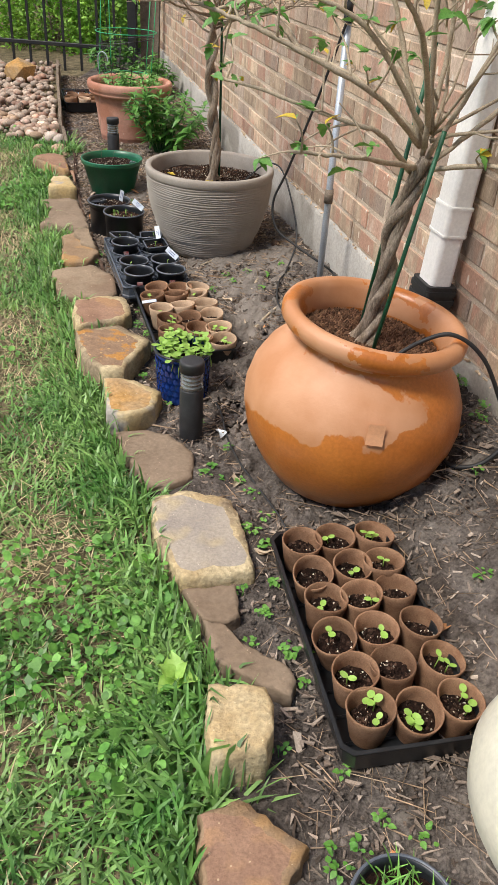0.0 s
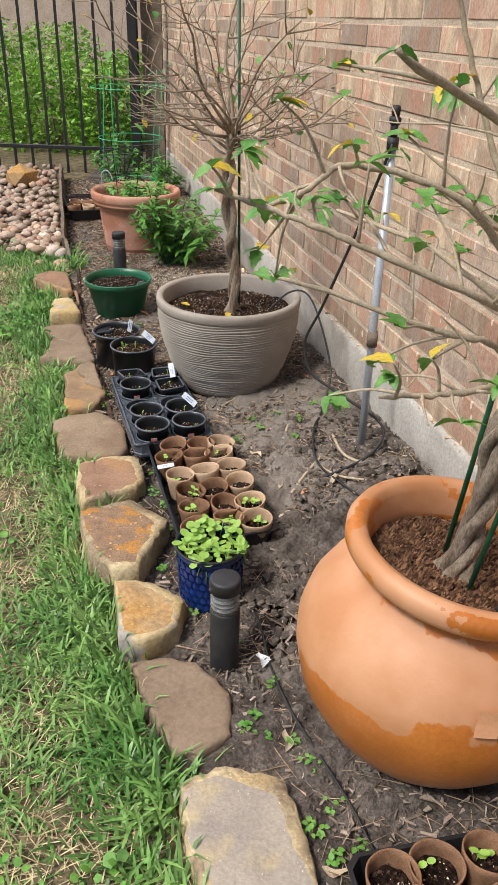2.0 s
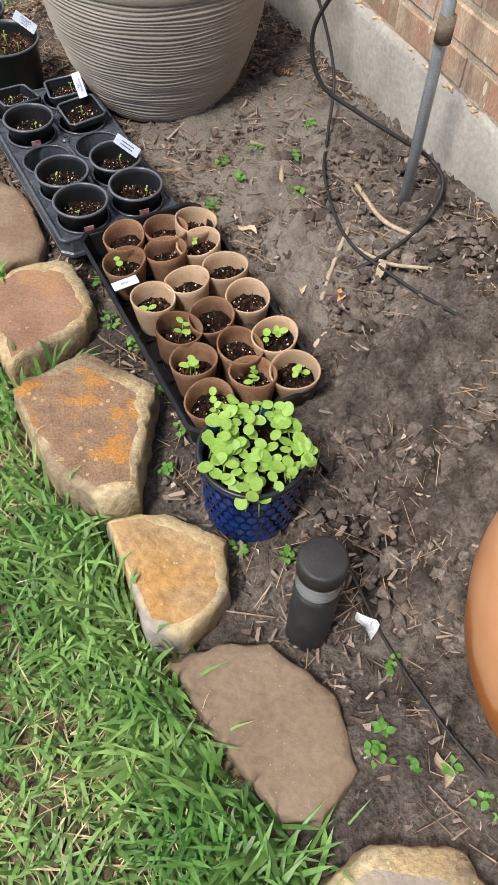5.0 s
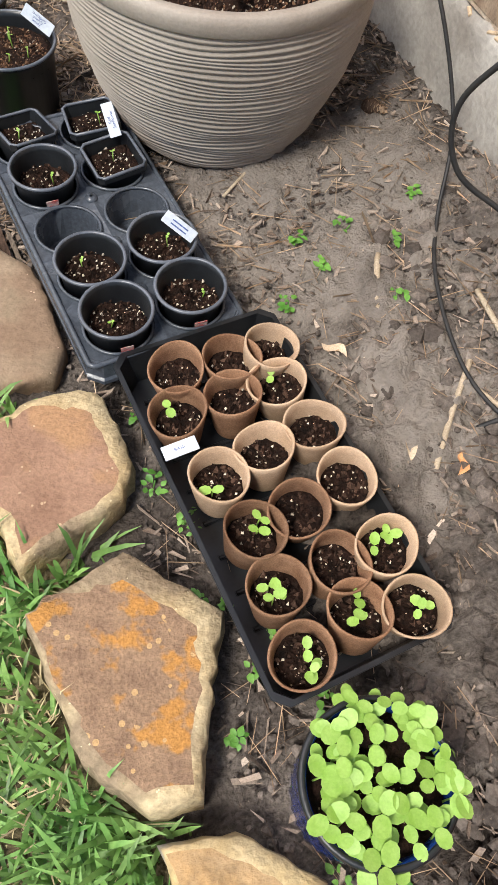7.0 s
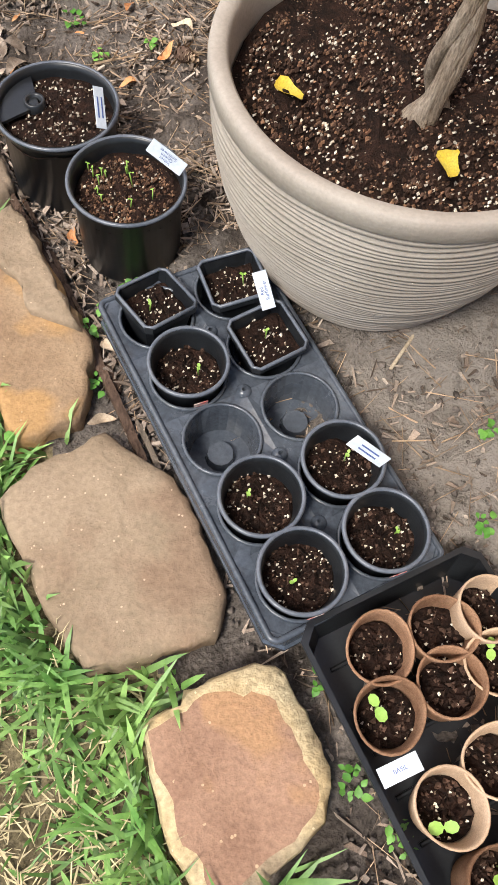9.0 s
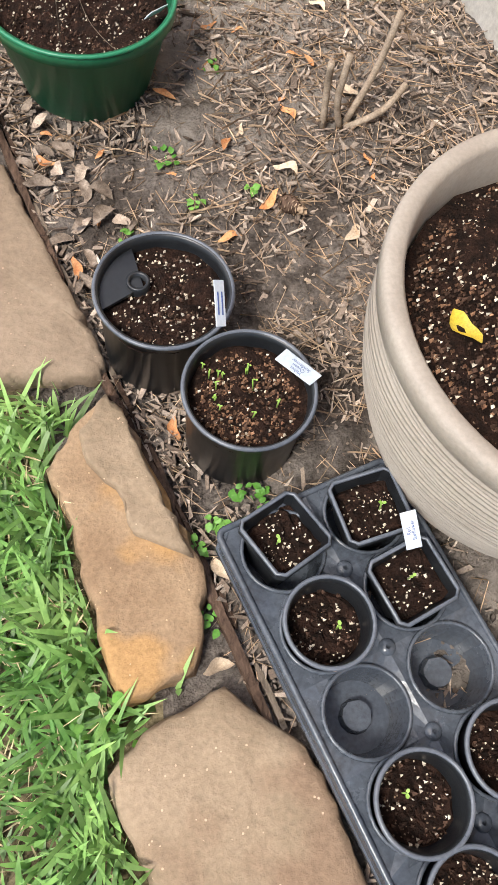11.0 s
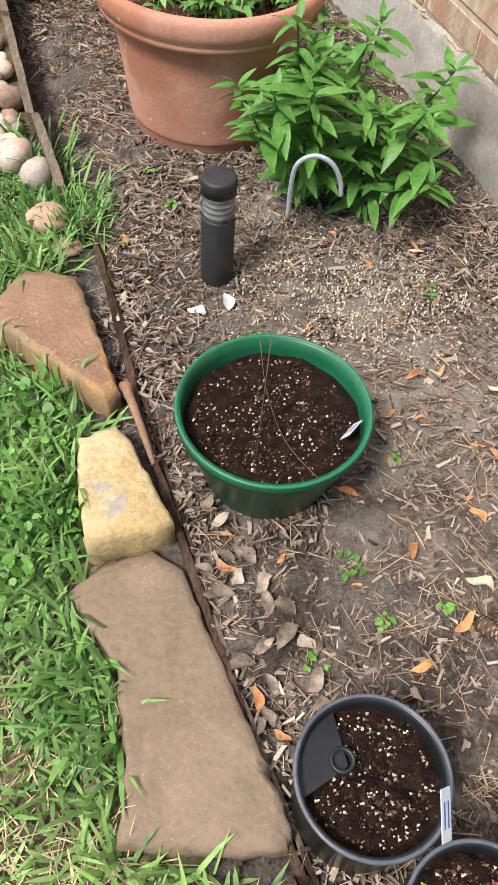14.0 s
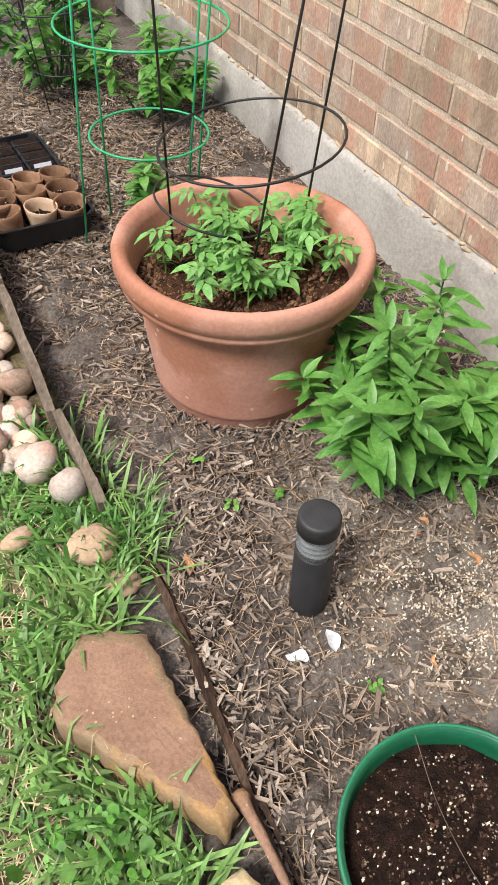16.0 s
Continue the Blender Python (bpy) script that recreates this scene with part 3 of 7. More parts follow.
def make_stones():
    e = edging_stone
    e((0.36, 1.00), 0.055, STONE_RED, "reddish-brown flat sandstone edging piece beside the lawn", 1, [(0.276, 1.075), (0.338, 1.108), (0.452, 1.044), (0.42, 0.977), (0.40, 0.90), (0.31, 0.90)], rim_material=STONE_RUST)
    e((0.325, 1.23), 0.10, STONE_YELLOW, "thick yellow sandstone block edging the bed", 2, [(0.261, 1.286), (0.362, 1.295), (0.381, 1.26), (0.385, 1.205), (0.375, 1.165), (0.286, 1.145), (0.27, 1.21)])
    e((0.335, 1.40), 0.04, STONE_BROWN, "thin brown flagstone shard set in the soil", 3, [(0.227, 1.483), (0.268, 1.478), (0.312, 1.433), (0.403, 1.39), (0.42, 1.358), (0.411, 1.322), (0.319, 1.359), (0.262, 1.389)])
    e((0.24, 1.54), 0.04, STONE_BROWN, "small brown flagstone piece beside the lawn", 4, [(0.168, 1.570), (0.282, 1.60), (0.299, 1.514), (0.268, 1.488), (0.227, 1.492)])
    e((0.19, 1.74), 0.055, STONE_GREY, "large pale grey and yellow worn limestone slab", 5, [(0.053, 1.848), (0.129, 1.891), (0.242, 1.873), (0.296, 1.729), (0.317, 1.63), (0.24, 1.605), (0.167, 1.585), (0.085, 1.716)], rim_material=STONE_YELLOW)
    e((0.03, 2.05), 0.035, STONE_BROWN, "smooth brown flagstone between lawn and bed", 6, [(-0.112, 2.155), (-0.04, 2.18), (0.034, 2.175), (0.117, 2.09), (0.13, 1.985), (0.067, 1.926), (0.014, 1.945), (-0.064, 2.064)])
    e((-0.105, 2.29), 0.075, STONE_OCHRE, "ochre and orange sandstone with rough edge", 7, [(-0.20, 2.385), (-0.11, 2.392), (-0.015, 2.335), (-0.02, 2.25), (-0.09, 2.185), (-0.14, 2.195), (-0.165, 2.28)], rim_material=STONE_BUFF)
    e((-0.235, 2.58), 0.085, STONE_ORANGE, "large orange-stained sandstone with pale broken rim", 8, [(-0.36, 2.66), (-0.235, 2.74), (-0.11, 2.65), (-0.135, 2.53), (-0.15, 2.43), (-0.21, 2.42), (-0.285, 2.48)], rim_material=STONE_YELLOW)
    e((-0.325, 2.88), 0.07, STONE_RED, "red-brown sandstone slab with pale rough rim", 9, [(-0.44, 2.942), (-0.37, 2.985), (-0.30, 3.008), (-0.26, 2.99), (-0.221, 2.879), (-0.236, 2.822), (-0.30, 2.775), (-0.375, 2.728), (-0.422, 2.839)], rim_material=STONE_YELLOW)
    e((-0.46, 3.18), 0.045, STONE_TAN, "flat tan flagstone beside the pot tray", 10, [(-0.62, 3.253), (-0.579, 3.299), (-0.477, 3.344), (-0.386, 3.271), (-0.366, 3.238), (-0.327, 3.10), (-0.347, 3.046), (-0.43, 3.03), (-0.507, 3.019), (-0.56, 3.10), (-0.592, 3.18)])
    long = e((-0.58, 3.53), 0.05, STONE_RUST, "long rust-coloured sandstone with a split grey upper layer", 11, [(-0.70, 3.644), (-0.66, 3.715), (-0.621, 3.762), (-0.597, 3.735), (-0.536, 3.596), (-0.495, 3.50), (-0.50, 3.43), (-0.515, 3.372), (-0.605, 3.335), (-0.631, 3.421), (-0.67, 3.58)])
    layer = e((-0.60, 3.63), 0.066, STONE_TAN, "", 12, [(-0.655, 3.695), (-0.62, 3.755), (-0.59, 3.71), (-0.561, 3.636), (-0.512, 3.515), (-0.583, 3.545), (-0.606, 3.61), (-0.645, 3.65)])
    layer.name = "upper_layer"
    layer.matrix_basis = long.matrix_basis.inverted() @ layer.matrix_basis
    layer.parent = long
    for key in list(layer.keys()):
        del layer[key]
    tagged(layer, "grey-tan split upper layer")
    e((-0.79, 4.0), 0.04, STONE_BROWN, "long smooth brown flagstone along the wooden edging", 13, [(-0.951, 4.145), (-0.90, 4.195), (-0.83, 4.222), (-0.778, 4.189), (-0.70, 4.005), (-0.621, 3.822), (-0.63, 3.798), (-0.72, 3.795), (-0.846, 3.805), (-0.841, 3.894), (-0.867, 4.034)])
    e((-0.89, 4.31), 0.075, STONE_BUFF, "pale yellow and grey tapered sandstone wedge", 14, [(-0.964, 4.404), (-0.904, 4.433), (-0.878, 4.406), (-0.835, 4.32), (-0.797, 4.245), (-0.825, 4.228), (-0.93, 4.21), (-0.948, 4.289)])
    e((-1.03, 4.66), 0.06, STONE_RED, "long rust-brown sandstone with orange flank", 15, [(-1.157, 4.711), (-1.119, 4.80), (-1.016, 4.79), (-0.945, 4.603), (-0.905, 4.50), (-0.926, 4.478), (-1.032, 4.565), (-1.152, 4.66)], rim_material=STONE_RUST)


# ---------------------------------------------------------------- pots and trays
def soil_top(r, z, seed, material, rough=0.004, square=False):
    rr = random.Random(seed)
    rings, seg = 7, 26
    vs, fs = [(0, 0, z + rough)], []
    for i in range(1, rings + 1):
        for k in range(seg):
            a = 2 * math.pi * k / seg
            q = r * i / rings
            s = min(1 / max(abs(math.cos(a)), abs(math.sin(a))), 1.38) if square else 1
            vs.append((q * s * math.cos(a), q * s * math.sin(a), z + rr.uniform(-rough, rough) - (0.003 if i == rings else 0)))
    fs += [(0, 1 + k, 1 + (k + 1) % seg) for k in range(seg)]
    for i in range(rings - 1):
        for k in range(seg):
            a, b = 1 + i * seg, 1 + (i + 1) * seg
            k2 = (k + 1) % seg
            fs.append((a + k, b + k, b + k2, a + k2))
    return mesh("soil", vs, fs, material, False)


def specks(r, z, count, seed, size=0.0014, material=None):
    """Grains of perlite lying on the soil, joined."""
    rr = random.Random(seed)
    vs, fs = [], []
    for _ in range(count * 2):
        a, q, s = rr.uniform(0, 6.28), r * math.sqrt(rr.random()), size * rr.uniform(0.6, 1.6)
        c = Vector((q * math.cos(a), q * math.sin(a), z + 0.002))
        k = len(vs)
        vs += [c + Vector((rr.uniform(-1, 1), rr.uniform(-1, 1), rr.uniform(0, 1))) * s for _ in range(2)]
        vs += [c + Vector((s, 0, -s)), c + Vector((-s, s, -s)), c + Vector((-s, -s, -s))]
        fs += [(k, k + 2, k + 3), (k, k + 3, k + 4), (k, k + 4, k + 2), (k + 1, k + 2, k + 3), (k + 1, k + 3, k + 4), (k + 1, k + 4, k + 2)]
    return mesh("perlite", vs, fs, material or PERLITE, False)


BARKBIT = mat("bark_bit", (0.03, 0.018, 0.013), (0.09, 0.052, 0.036), 60, 0.9, 0.0, island=0.6)
URNBARK = mat("red_bark_bit", (0.085, 0.042, 0.026), (0.235, 0.135, 0.08), 60, 0.9, 0.0, island=0.6)
PERLITE = mat("perlite_grain", (0.48, 0.40, 0.30), (0.62, 0.57, 0.48), 80, 0.9, 0.0, island=0.5)


def seedling_leaves(seed, count, spread, z, r0=0.009):
    rr = random.Random(seed)
    vf = ([], [])
    for _ in range(count):
        a, q = rr.uniform(0, 6.28), spread * math.sqrt(rr.random())
        x, y, h, t = q * math.cos(a), q * math.sin(a), rr.uniform(0.012, 0.03), rr.uniform(0, 360)
        vf = join(vf, tube([(x, y, z), (x + rr.uniform(-0.004, 0.004), y, z + h)], 0.0012, 4))
        for k in (0, 180):
            vf = join(vf, moved(disc_leaf(r0 * rr.uniform(0.8, 1.15)), turned((x, y, z + h), rr.uniform(-8, 22), 0, t + k + rr.uniform(-15, 15))))
    return mesh("seedling", *vf, LEAF_LIME)


def peat_pot(at, rz, seed, sprouts, dry=False, group=""):
    rr = random.Random(seed)
    r0, r1, h = 0.029, 0.0435, 0.078
    prof = [(r0 * 0.4, 0.001), (r0, 0.001), (r0 + 0.002, 0.006), (r1 - 0.002, h - 0.012), (r1, h), (r1 - 0.0015, h + 0.0015), (r1 - 0.0035, h), (r1 - 0.0055, h - 0.014), (r0 + 0.003, 0.02)]
    pot = thing("peat_pot", at, rz, "round brown peat-fibre seedling pot " + ("holding sprouted seedlings" if sprouts else "with bare dark soil"), "pot", group, rx=rr.uniform(-9, 9), ry=rr.uniform(-9, 9))
    vf = lathe(prof, 28, rr.uniform(0.02, 0.055), seed)
    part("cup", mesh("cup", *cap(vf, 0, 28, False), PEAT_DRY if dry else PEAT), pot)
    soil = part("soil", soil_top(r1 - 0.0085, 0.046, seed, POTTING), pot)
    tagged(part("perlite", specks(r1 - 0.011, 0.047, 7, seed), soil), kind="stuff")
    tagged(part("bark_litter", specks(r1 - 0.011, 0.047, 20, seed + 1, 0.003, BARKBIT), soil), kind="stuff")
    for k in range(sprouts):
        part("seedling", seedling_leaves(seed + 50 + 7 * k, 1, 0.022, 0.047, 0.0068), pot, "bright green cotyledon sprout")
    return pot


def flat_tray(at, rz, name="seed_tray", label="shallow black plastic seedling flat lying on the soil", ln=0.54, wd=0.268, h=0.064):
    tray = thing(name, at, rz, label, "tray")

    def ring(sx, sy, z, c=0.018):
        x, y = sx / 2, sy / 2
        return [(-x + c, -y, z), (x - c, -y, z), (x, -y + c, z), (x, y - c, z), (x - c, y, z), (-x + c, y, z), (-x, y - c, z), (-x, -y + c, z)]

    rows = [ring(wd - 0.03, ln - 0.03, 0.0), ring(wd - 0.012, ln - 0.012, h - 0.004), ring(wd, ln, h - 0.004), ring(wd, ln, h), ring(wd - 0.014, ln - 0.014, h), ring(wd - 0.036, ln - 0.036, 0.004)]
    vs = [v for row in rows for v in row]
    fs = [tuple(range(8))[::-1], tuple(range(40, 48))]
    for i in range(5):
        for k in range(8):
            k2 = (k + 1) % 8
            fs.append((i * 8 + k, i * 8 + k2, i * 8 + 8 + k2, i * 8 + 8 + k))
    part("tray_shell", mesh("tray_shell", vs, fs, BLACK, False), tray)
    for k in range(-4, 5):
        part("rib", mesh("rib", *box(wd - 0.06, 0.006, 0.005, 0.0015, 0.004), BLACK, False), tray, "", pose(0, k * 0.055, 0))
    return tray


def nursery_pot(at, r, h, soil_z, label, name="nursery_pot", material=None, soil=None, base=0.74, rim=0.006, seed=1, lip=0.012, rim_material=None, perlite=60):
    pot = thing(name, at, 0, label, "pot")
    w = 0.0022
    prof = [(r * base * 0.5, 0.0), (r * base, 0.0), (r * base + 0.003, 0.004), (r - rim - 0.001, h - lip - 0.002), (r, h - lip), (r, h - 0.001), (r - 0.002, h), (r - rim, h - 0.001), (r - rim - w, h - lip), (r * base, 0.008)]
    vf = cap(lathe(prof, 48), 0, 48, False)
    part("shell", mesh("shell", *vf, material or BLACK), pot)
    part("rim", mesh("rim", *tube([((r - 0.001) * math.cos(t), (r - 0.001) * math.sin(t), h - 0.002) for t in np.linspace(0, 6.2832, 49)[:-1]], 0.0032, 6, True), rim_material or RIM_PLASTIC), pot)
    bed = part("soil", soil_top(r * base + (r - r * base) * soil_z / h - 0.004, soil_z, seed, soil or POTTING, 0.005), pot)
    tagged(part("bark_litter", specks(r * 0.82, soil_z, int(15000 * r * r), seed + 6, 0.0021, BARKBIT), bed), kind="stuff")
    if perlite:
        tagged(part("perlite", specks(r * 0.82, soil_z, perlite, seed + 5, 0.0015), bed, "white perlite grains"), kind="stuff")
    return pot


def square_pot(at, rz, group, lean=(0, 0)):
    s, h = 0.091, 0.09
    pot = thing("square_pot", at, rz, "small square black plastic seedling pot", "pot", group, rx=lean[0], ry=lean[1])

    def ring(a, z, c=0.008):
        x = a / 2
        return [(-x + c, -x, z), (x - c, -x, z), (x, -x + c, z), (x, x - c, z), (x - c, x, z), (-x + c, x, z), (-x, x - c, z), (-x, -x + c, z)]

    rows = [ring(s * 0.66, 0), ring(s - 0.008, h - 0.012), ring(s, h - 0.012), ring(s, h), ring(s - 0.006, h), ring(s - 0.012, h - 0.016), ring(s * 0.66, 0.01)]
    vs = [v for row in rows for v in row]
    fs = [tuple(range(8))[::-1]]
    for i in range(6):
        for k in range(8):
            k2 = (k + 1) % 8
            fs.append((i * 8 + k, i * 8 + k2, i * 8 + 8 + k2, i * 8 + 8 + k))
    part("shell", mesh("shell", vs, fs, BLACK, False), pot)
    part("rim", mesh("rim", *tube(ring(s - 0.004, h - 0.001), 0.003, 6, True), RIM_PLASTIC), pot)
    part("soil", soil_top(0.0375, 0.07, int(rz * 10) + 3, POTTING, 0.004, True), pot)
    tagged(part("perlite", specks(0.037, 0.07, 26, int(rz) + 9), pot), kind="stuff")
    part("seedling", seedling_leaves(int(rz) + 90, 1, 0.015, 0.07, 0.0024), pot)


def pocket_tray(at, rz):
    """A ten-pocket carrier: a sheet with round wells."""
    tray = thing("pocket_tray", at, rz, "dark grey plastic ten-pocket nursery carrier tray", "tray")
    wd, ln, h, pr = 0.254, 0.546, 0.068, 0.0522
    cols, rows_at = (-0.0605, 0.0605), (-0.216, -0.108, 0.0, 0.108, 0.216)
    seg = 24
    vs, fs = [], []
    edges_y = [-ln / 2] + [y + 0.054 for y in rows_at[:-1]] + [ln / 2]
    edges_x = [-wd / 2, 0.0, wd / 2]
    for i, cx in enumerate(cols):
        for j, cy in enumerate(rows_at):
            x0, x1, y0, y1 = edges_x[i], edges_x[i + 1], edges_y[j], edges_y[j + 1]
            k0 = len(vs)
            for ring in range(6):
                for k in range(seg):
                    a = 2 * math.pi * (k + 0.5) / seg
                    c, s = math.cos(a), math.sin(a)
                    if ring == 0:
                        ex, ey = (x1 if c > 0 else x0), (y1 if s > 0 else y0)
                        tx, ty = (ex - cx) / c, (ey - cy) / s
                        t = min(tx, ty)
                        corner = math.degrees(abs(math.atan2(ey - cy, ex - cx) - math.atan2(s, c)))
                        vs.append((ex, ey, h) if corner <= 7.6 else (cx + c * t, cy + s * t, h))
                    else:
                        q, z = ((pr + 0.0025, h + 0.001), (pr, h - 0.004), (pr * 0.84, 0.006), (pr * 0.42, 0.006), (pr * 0.36, 0.02))[ring - 1]
                        vs.append((cx + c * q, cy + s * q, z))
            for ring in range(5):
                for k in range(seg):
                    k2 = (k + 1) % seg
                    fs.append((k0 + ring * seg + k, k0 + ring * seg + k2, k0 + ring * seg + seg + k2, k0 + ring * seg + seg + k))
            fs.append(tuple(range(k0 + 5 * seg, k0 + 6 * seg)))
    sheet = mesh("tray_sheet", vs, fs, TRAYPLASTIC, False)
    bm = bmesh.new()
    bm.from_mesh(sheet)
    bmesh.ops.remove_doubles(bm, verts=bm.verts, dist=0.006)
    bm.to_mesh(sheet)
    bm.free()
    part("tray_sheet", sheet, tray)
    x, y = wd / 2, ln / 2
    skirt = []
    for s, z in ((1.0, h + 0.0005), (1.012, h - 0.004), (1.02, h - 0.03), (1.034, h - 0.033), (1.036, h - 0.04), (1.0, h - 0.041), (0.93, 0.0)):
        skirt += [(-x * s + 0.02, -y * s, z), (x * s - 0.02, -y * s, z), (x * s, -y * s + 0.02, z), (x * s, y * s - 0.02, z), (x * s - 0.02, y * s, z), (-x * s + 0.02, y * s, z), (-x * s, y * s - 0.02, z), (-x * s, -y * s + 0.02, z)]
    fs = []
    for i in range(6):
        for k in range(8):
            k2 = (k + 1) % 8
            fs.append((i * 8 + k, i * 8 + k2, i * 8 + 8 + k2, i * 8 + 8 + k))
    lip = [(math.copysign(x - 0.012, c) + 0.012 * c, math.copysign(y - 0.012, q) + 0.012 * q, h - 0.001) for c, q in ((math.cos(t), math.sin(t)) for t in (radians(9 + 18 * k) for k in range(20)))]
    part("rolled_lip", mesh("rolled_lip", *tube(lip, 0.0045, 8, True), TRAYPLASTIC), tray)
    for cx in cols:
        for cy in rows_at:
            part("well_rim", mesh("well_rim", *tube([(cx + (pr + 0.001) * math.cos(t), cy + (pr + 0.001) * math.sin(t), h) for t in np.linspace(0, 6.2832, 33)[:-1]], 0.0028, 6, True), TRAYPLASTIC), tray)
    part("skirt", mesh("skirt", skirt, fs, TRAYPLASTIC, False), tray)
    for j in range(4):
        vs2, fs2 = lathe([(0.011, 0.0), (0.009, 0.004), (0.003, 0.005)], 14)
        part("boss", mesh("boss", vs2, fs2, TRAYPLASTIC), tray, "", pose(0, rows_at[j] + 0.054, h + 0.0005))
    m = pose(*at, 0, 0, rz)
    g = "pots in the pocket tray"
    k = 0
    for j, i in ((0, 0), (1, 0), (3, 0), (0, 1), (1, 1)):
        p = m @ Vector((cols[i], rows_at[j], 0.012))
        pot = nursery_pot(p, 0.055, 0.098, 0.062, "small round black nursery pot with dark seed compost", "round_pot", BLACK, None, 0.72, 0.004, 60 + k, 0.01, perlite=26)
        tagged(pot, group=g)
        part("sticker", mesh("sticker", *box(0.02, 0.001, 0.022, 0.0003), STICKER, False), pot, "red and white label sticker", pose(0.014, -0.0475, 0.05, 11, 0, 0) @ pose(0, 0, 0, 0, 0, 15))
        part("seedling", seedling_leaves(300 + k, 1, 0.02, 0.062, 0.0024), pot)
        k += 1
    for j, i, a, lean in ((4.0, 0, 32, (-4, 5)), (3.0, 1, 24, (3, -4)), (3.9, 1, 14, (-3, -4))):
        p = m @ Vector((cols[i] * (1.15 if i else 1.0), 0.108 * (j - 2) + 0.006, 0.006))
        square_pot(p, a, g, lean)


def tray_of_pots(at, rz, seed, spots, group, ln=0.56):
    """spots: across and along the flat, sprouts, and whether the fibre is dry."""
    flat_tray(at, rz, ln=ln)
    m = pose(*at, 0, 0, rz)
    rr = random.Random(seed)
    for k, (px, py, sprouts_in, dry) in enumerate(spots):
        peat_pot(m @ Vector((px + 0.004, py, 0.008)), rr.uniform(0, 360), seed * 100 + k, sprouts_in, bool(dry), group)


def bollard(at):
    x, y = at
    b = thing("bollard_light", (x, y, gz(x, y) - 0.03), 0, "black path bollard light with clear ribbed lens standing in soil", "garden light", "bollard lights")
    r, top = 0.0325, 0.186
    part("post", mesh("post", *cap(lathe([(r - 0.002, 0), (r, 0.01), (r, top - 0.004), (r - 0.002, top), (0.01, top)], 32), 0, 32, False), BOLLARD), b)
    lens = [(0.02, top)] + [(r - 0.001 - (0.003 if k % 2 else 0), top + 0.001 + k * 0.0055) for k in range(10)] + [(0.02, top + 0.053)]
    part("lens", mesh("lens", *lathe(lens, 32), GLASS), b, "clear ribbed lens")
    part("core", mesh("core", *lathe([(0.016, top), (0.013, top + 0.053)], 20), GREYWOOD), b)
    for k in (0.006, 0.018, 0.030, 0.042):
        part("reflector_ring", mesh("reflector_ring", *lathe([(0.016, top + k), (0.0283, top + k + 0.002), (0.016, top + k + 0.004)], 28), STEEL), b, "thin bright reflector ring")
    c = top + 0.051
    part("cap", mesh("cap", *cap(lathe([(r - 0.004, c), (r + 0.0012, c), (r + 0.0012, c + 0.024), (r, c + 0.0285), (r - 0.0025, c + 0.0305), (r - 0.005, c + 0.031), (0.006, c + 0.0315)], 32), 6, 32), BOLLARD), b)


def make_urn(at):
    x, y = at
    z0 = gz(x, y) - 0.01
    urn = thing("clay_urn", (x, y, z0), 0, "large round orange glazed clay urn with worn peeling patches", "urn", ry=6.5)
    h = 0.455 - z0
    prof = [(0.05, 0.0), (0.14, 0.0), (0.165, 0.012), (0.205, 0.06), (0.243, 0.12), (0.262, 0.185), (0.265, 0.225), (0.255, 0.275), (0.232, 0.32), (0.203, 0.352), (0.183, 0.372), (0.178, 0.385),
            (0.187, 0.395), (0.206, 0.403), (0.216, 0.416), (0.217, 0.432), (0.210, 0.445), (0.197, 0.449), (0.184, 0.444), (0.176, 0.43), (0.168, 0.40), (0.165, 0.37), (0.19, 0.33), (0.21, 0.27)]
    prof = [(r, z * h / 0.449) for r, z in prof]
    part("body", mesh("body", *cap(lathe(prof, 72, 0.004, 3), 0, 72, False), URN_SURFACE), urn)
    tagged(part("bark_litter", specks(0.162, 0.379 * h / 0.449, 1500, 4, 0.0042, URNBARK), urn, "reddish bark crumbs"), kind="stuff")
    part("soil", soil_top(0.172, 0.375 * h / 0.449, 5, BARKSOIL, 0.01), urn, "reddish bark mulch")
    # peeled flake of glaze
    vs, fs = [], []
    for i in range(5):
        for j in range(5):
            a = radians(-88 + i * 2.1)
            z = 0.262 + j * 0.011
            rr = 0.262 - (z - 0.262) * 0.42 + 0.003 + 0.006 * (j / 4) ** 2
            vs.append((rr * math.cos(a), rr * math.sin(a), z * h / 0.449))
    fs = [(i * 5 + j, i * 5 + j + 5, i * 5 + j + 6, i * 5 + j + 1) for i in range(4) for j in range(4)]
    part("glaze_flake", mesh("glaze_flake", vs, fs, URN_WASH), urn, "curling pale glaze flake")
    return z0 + 0.375 * h / 0.449


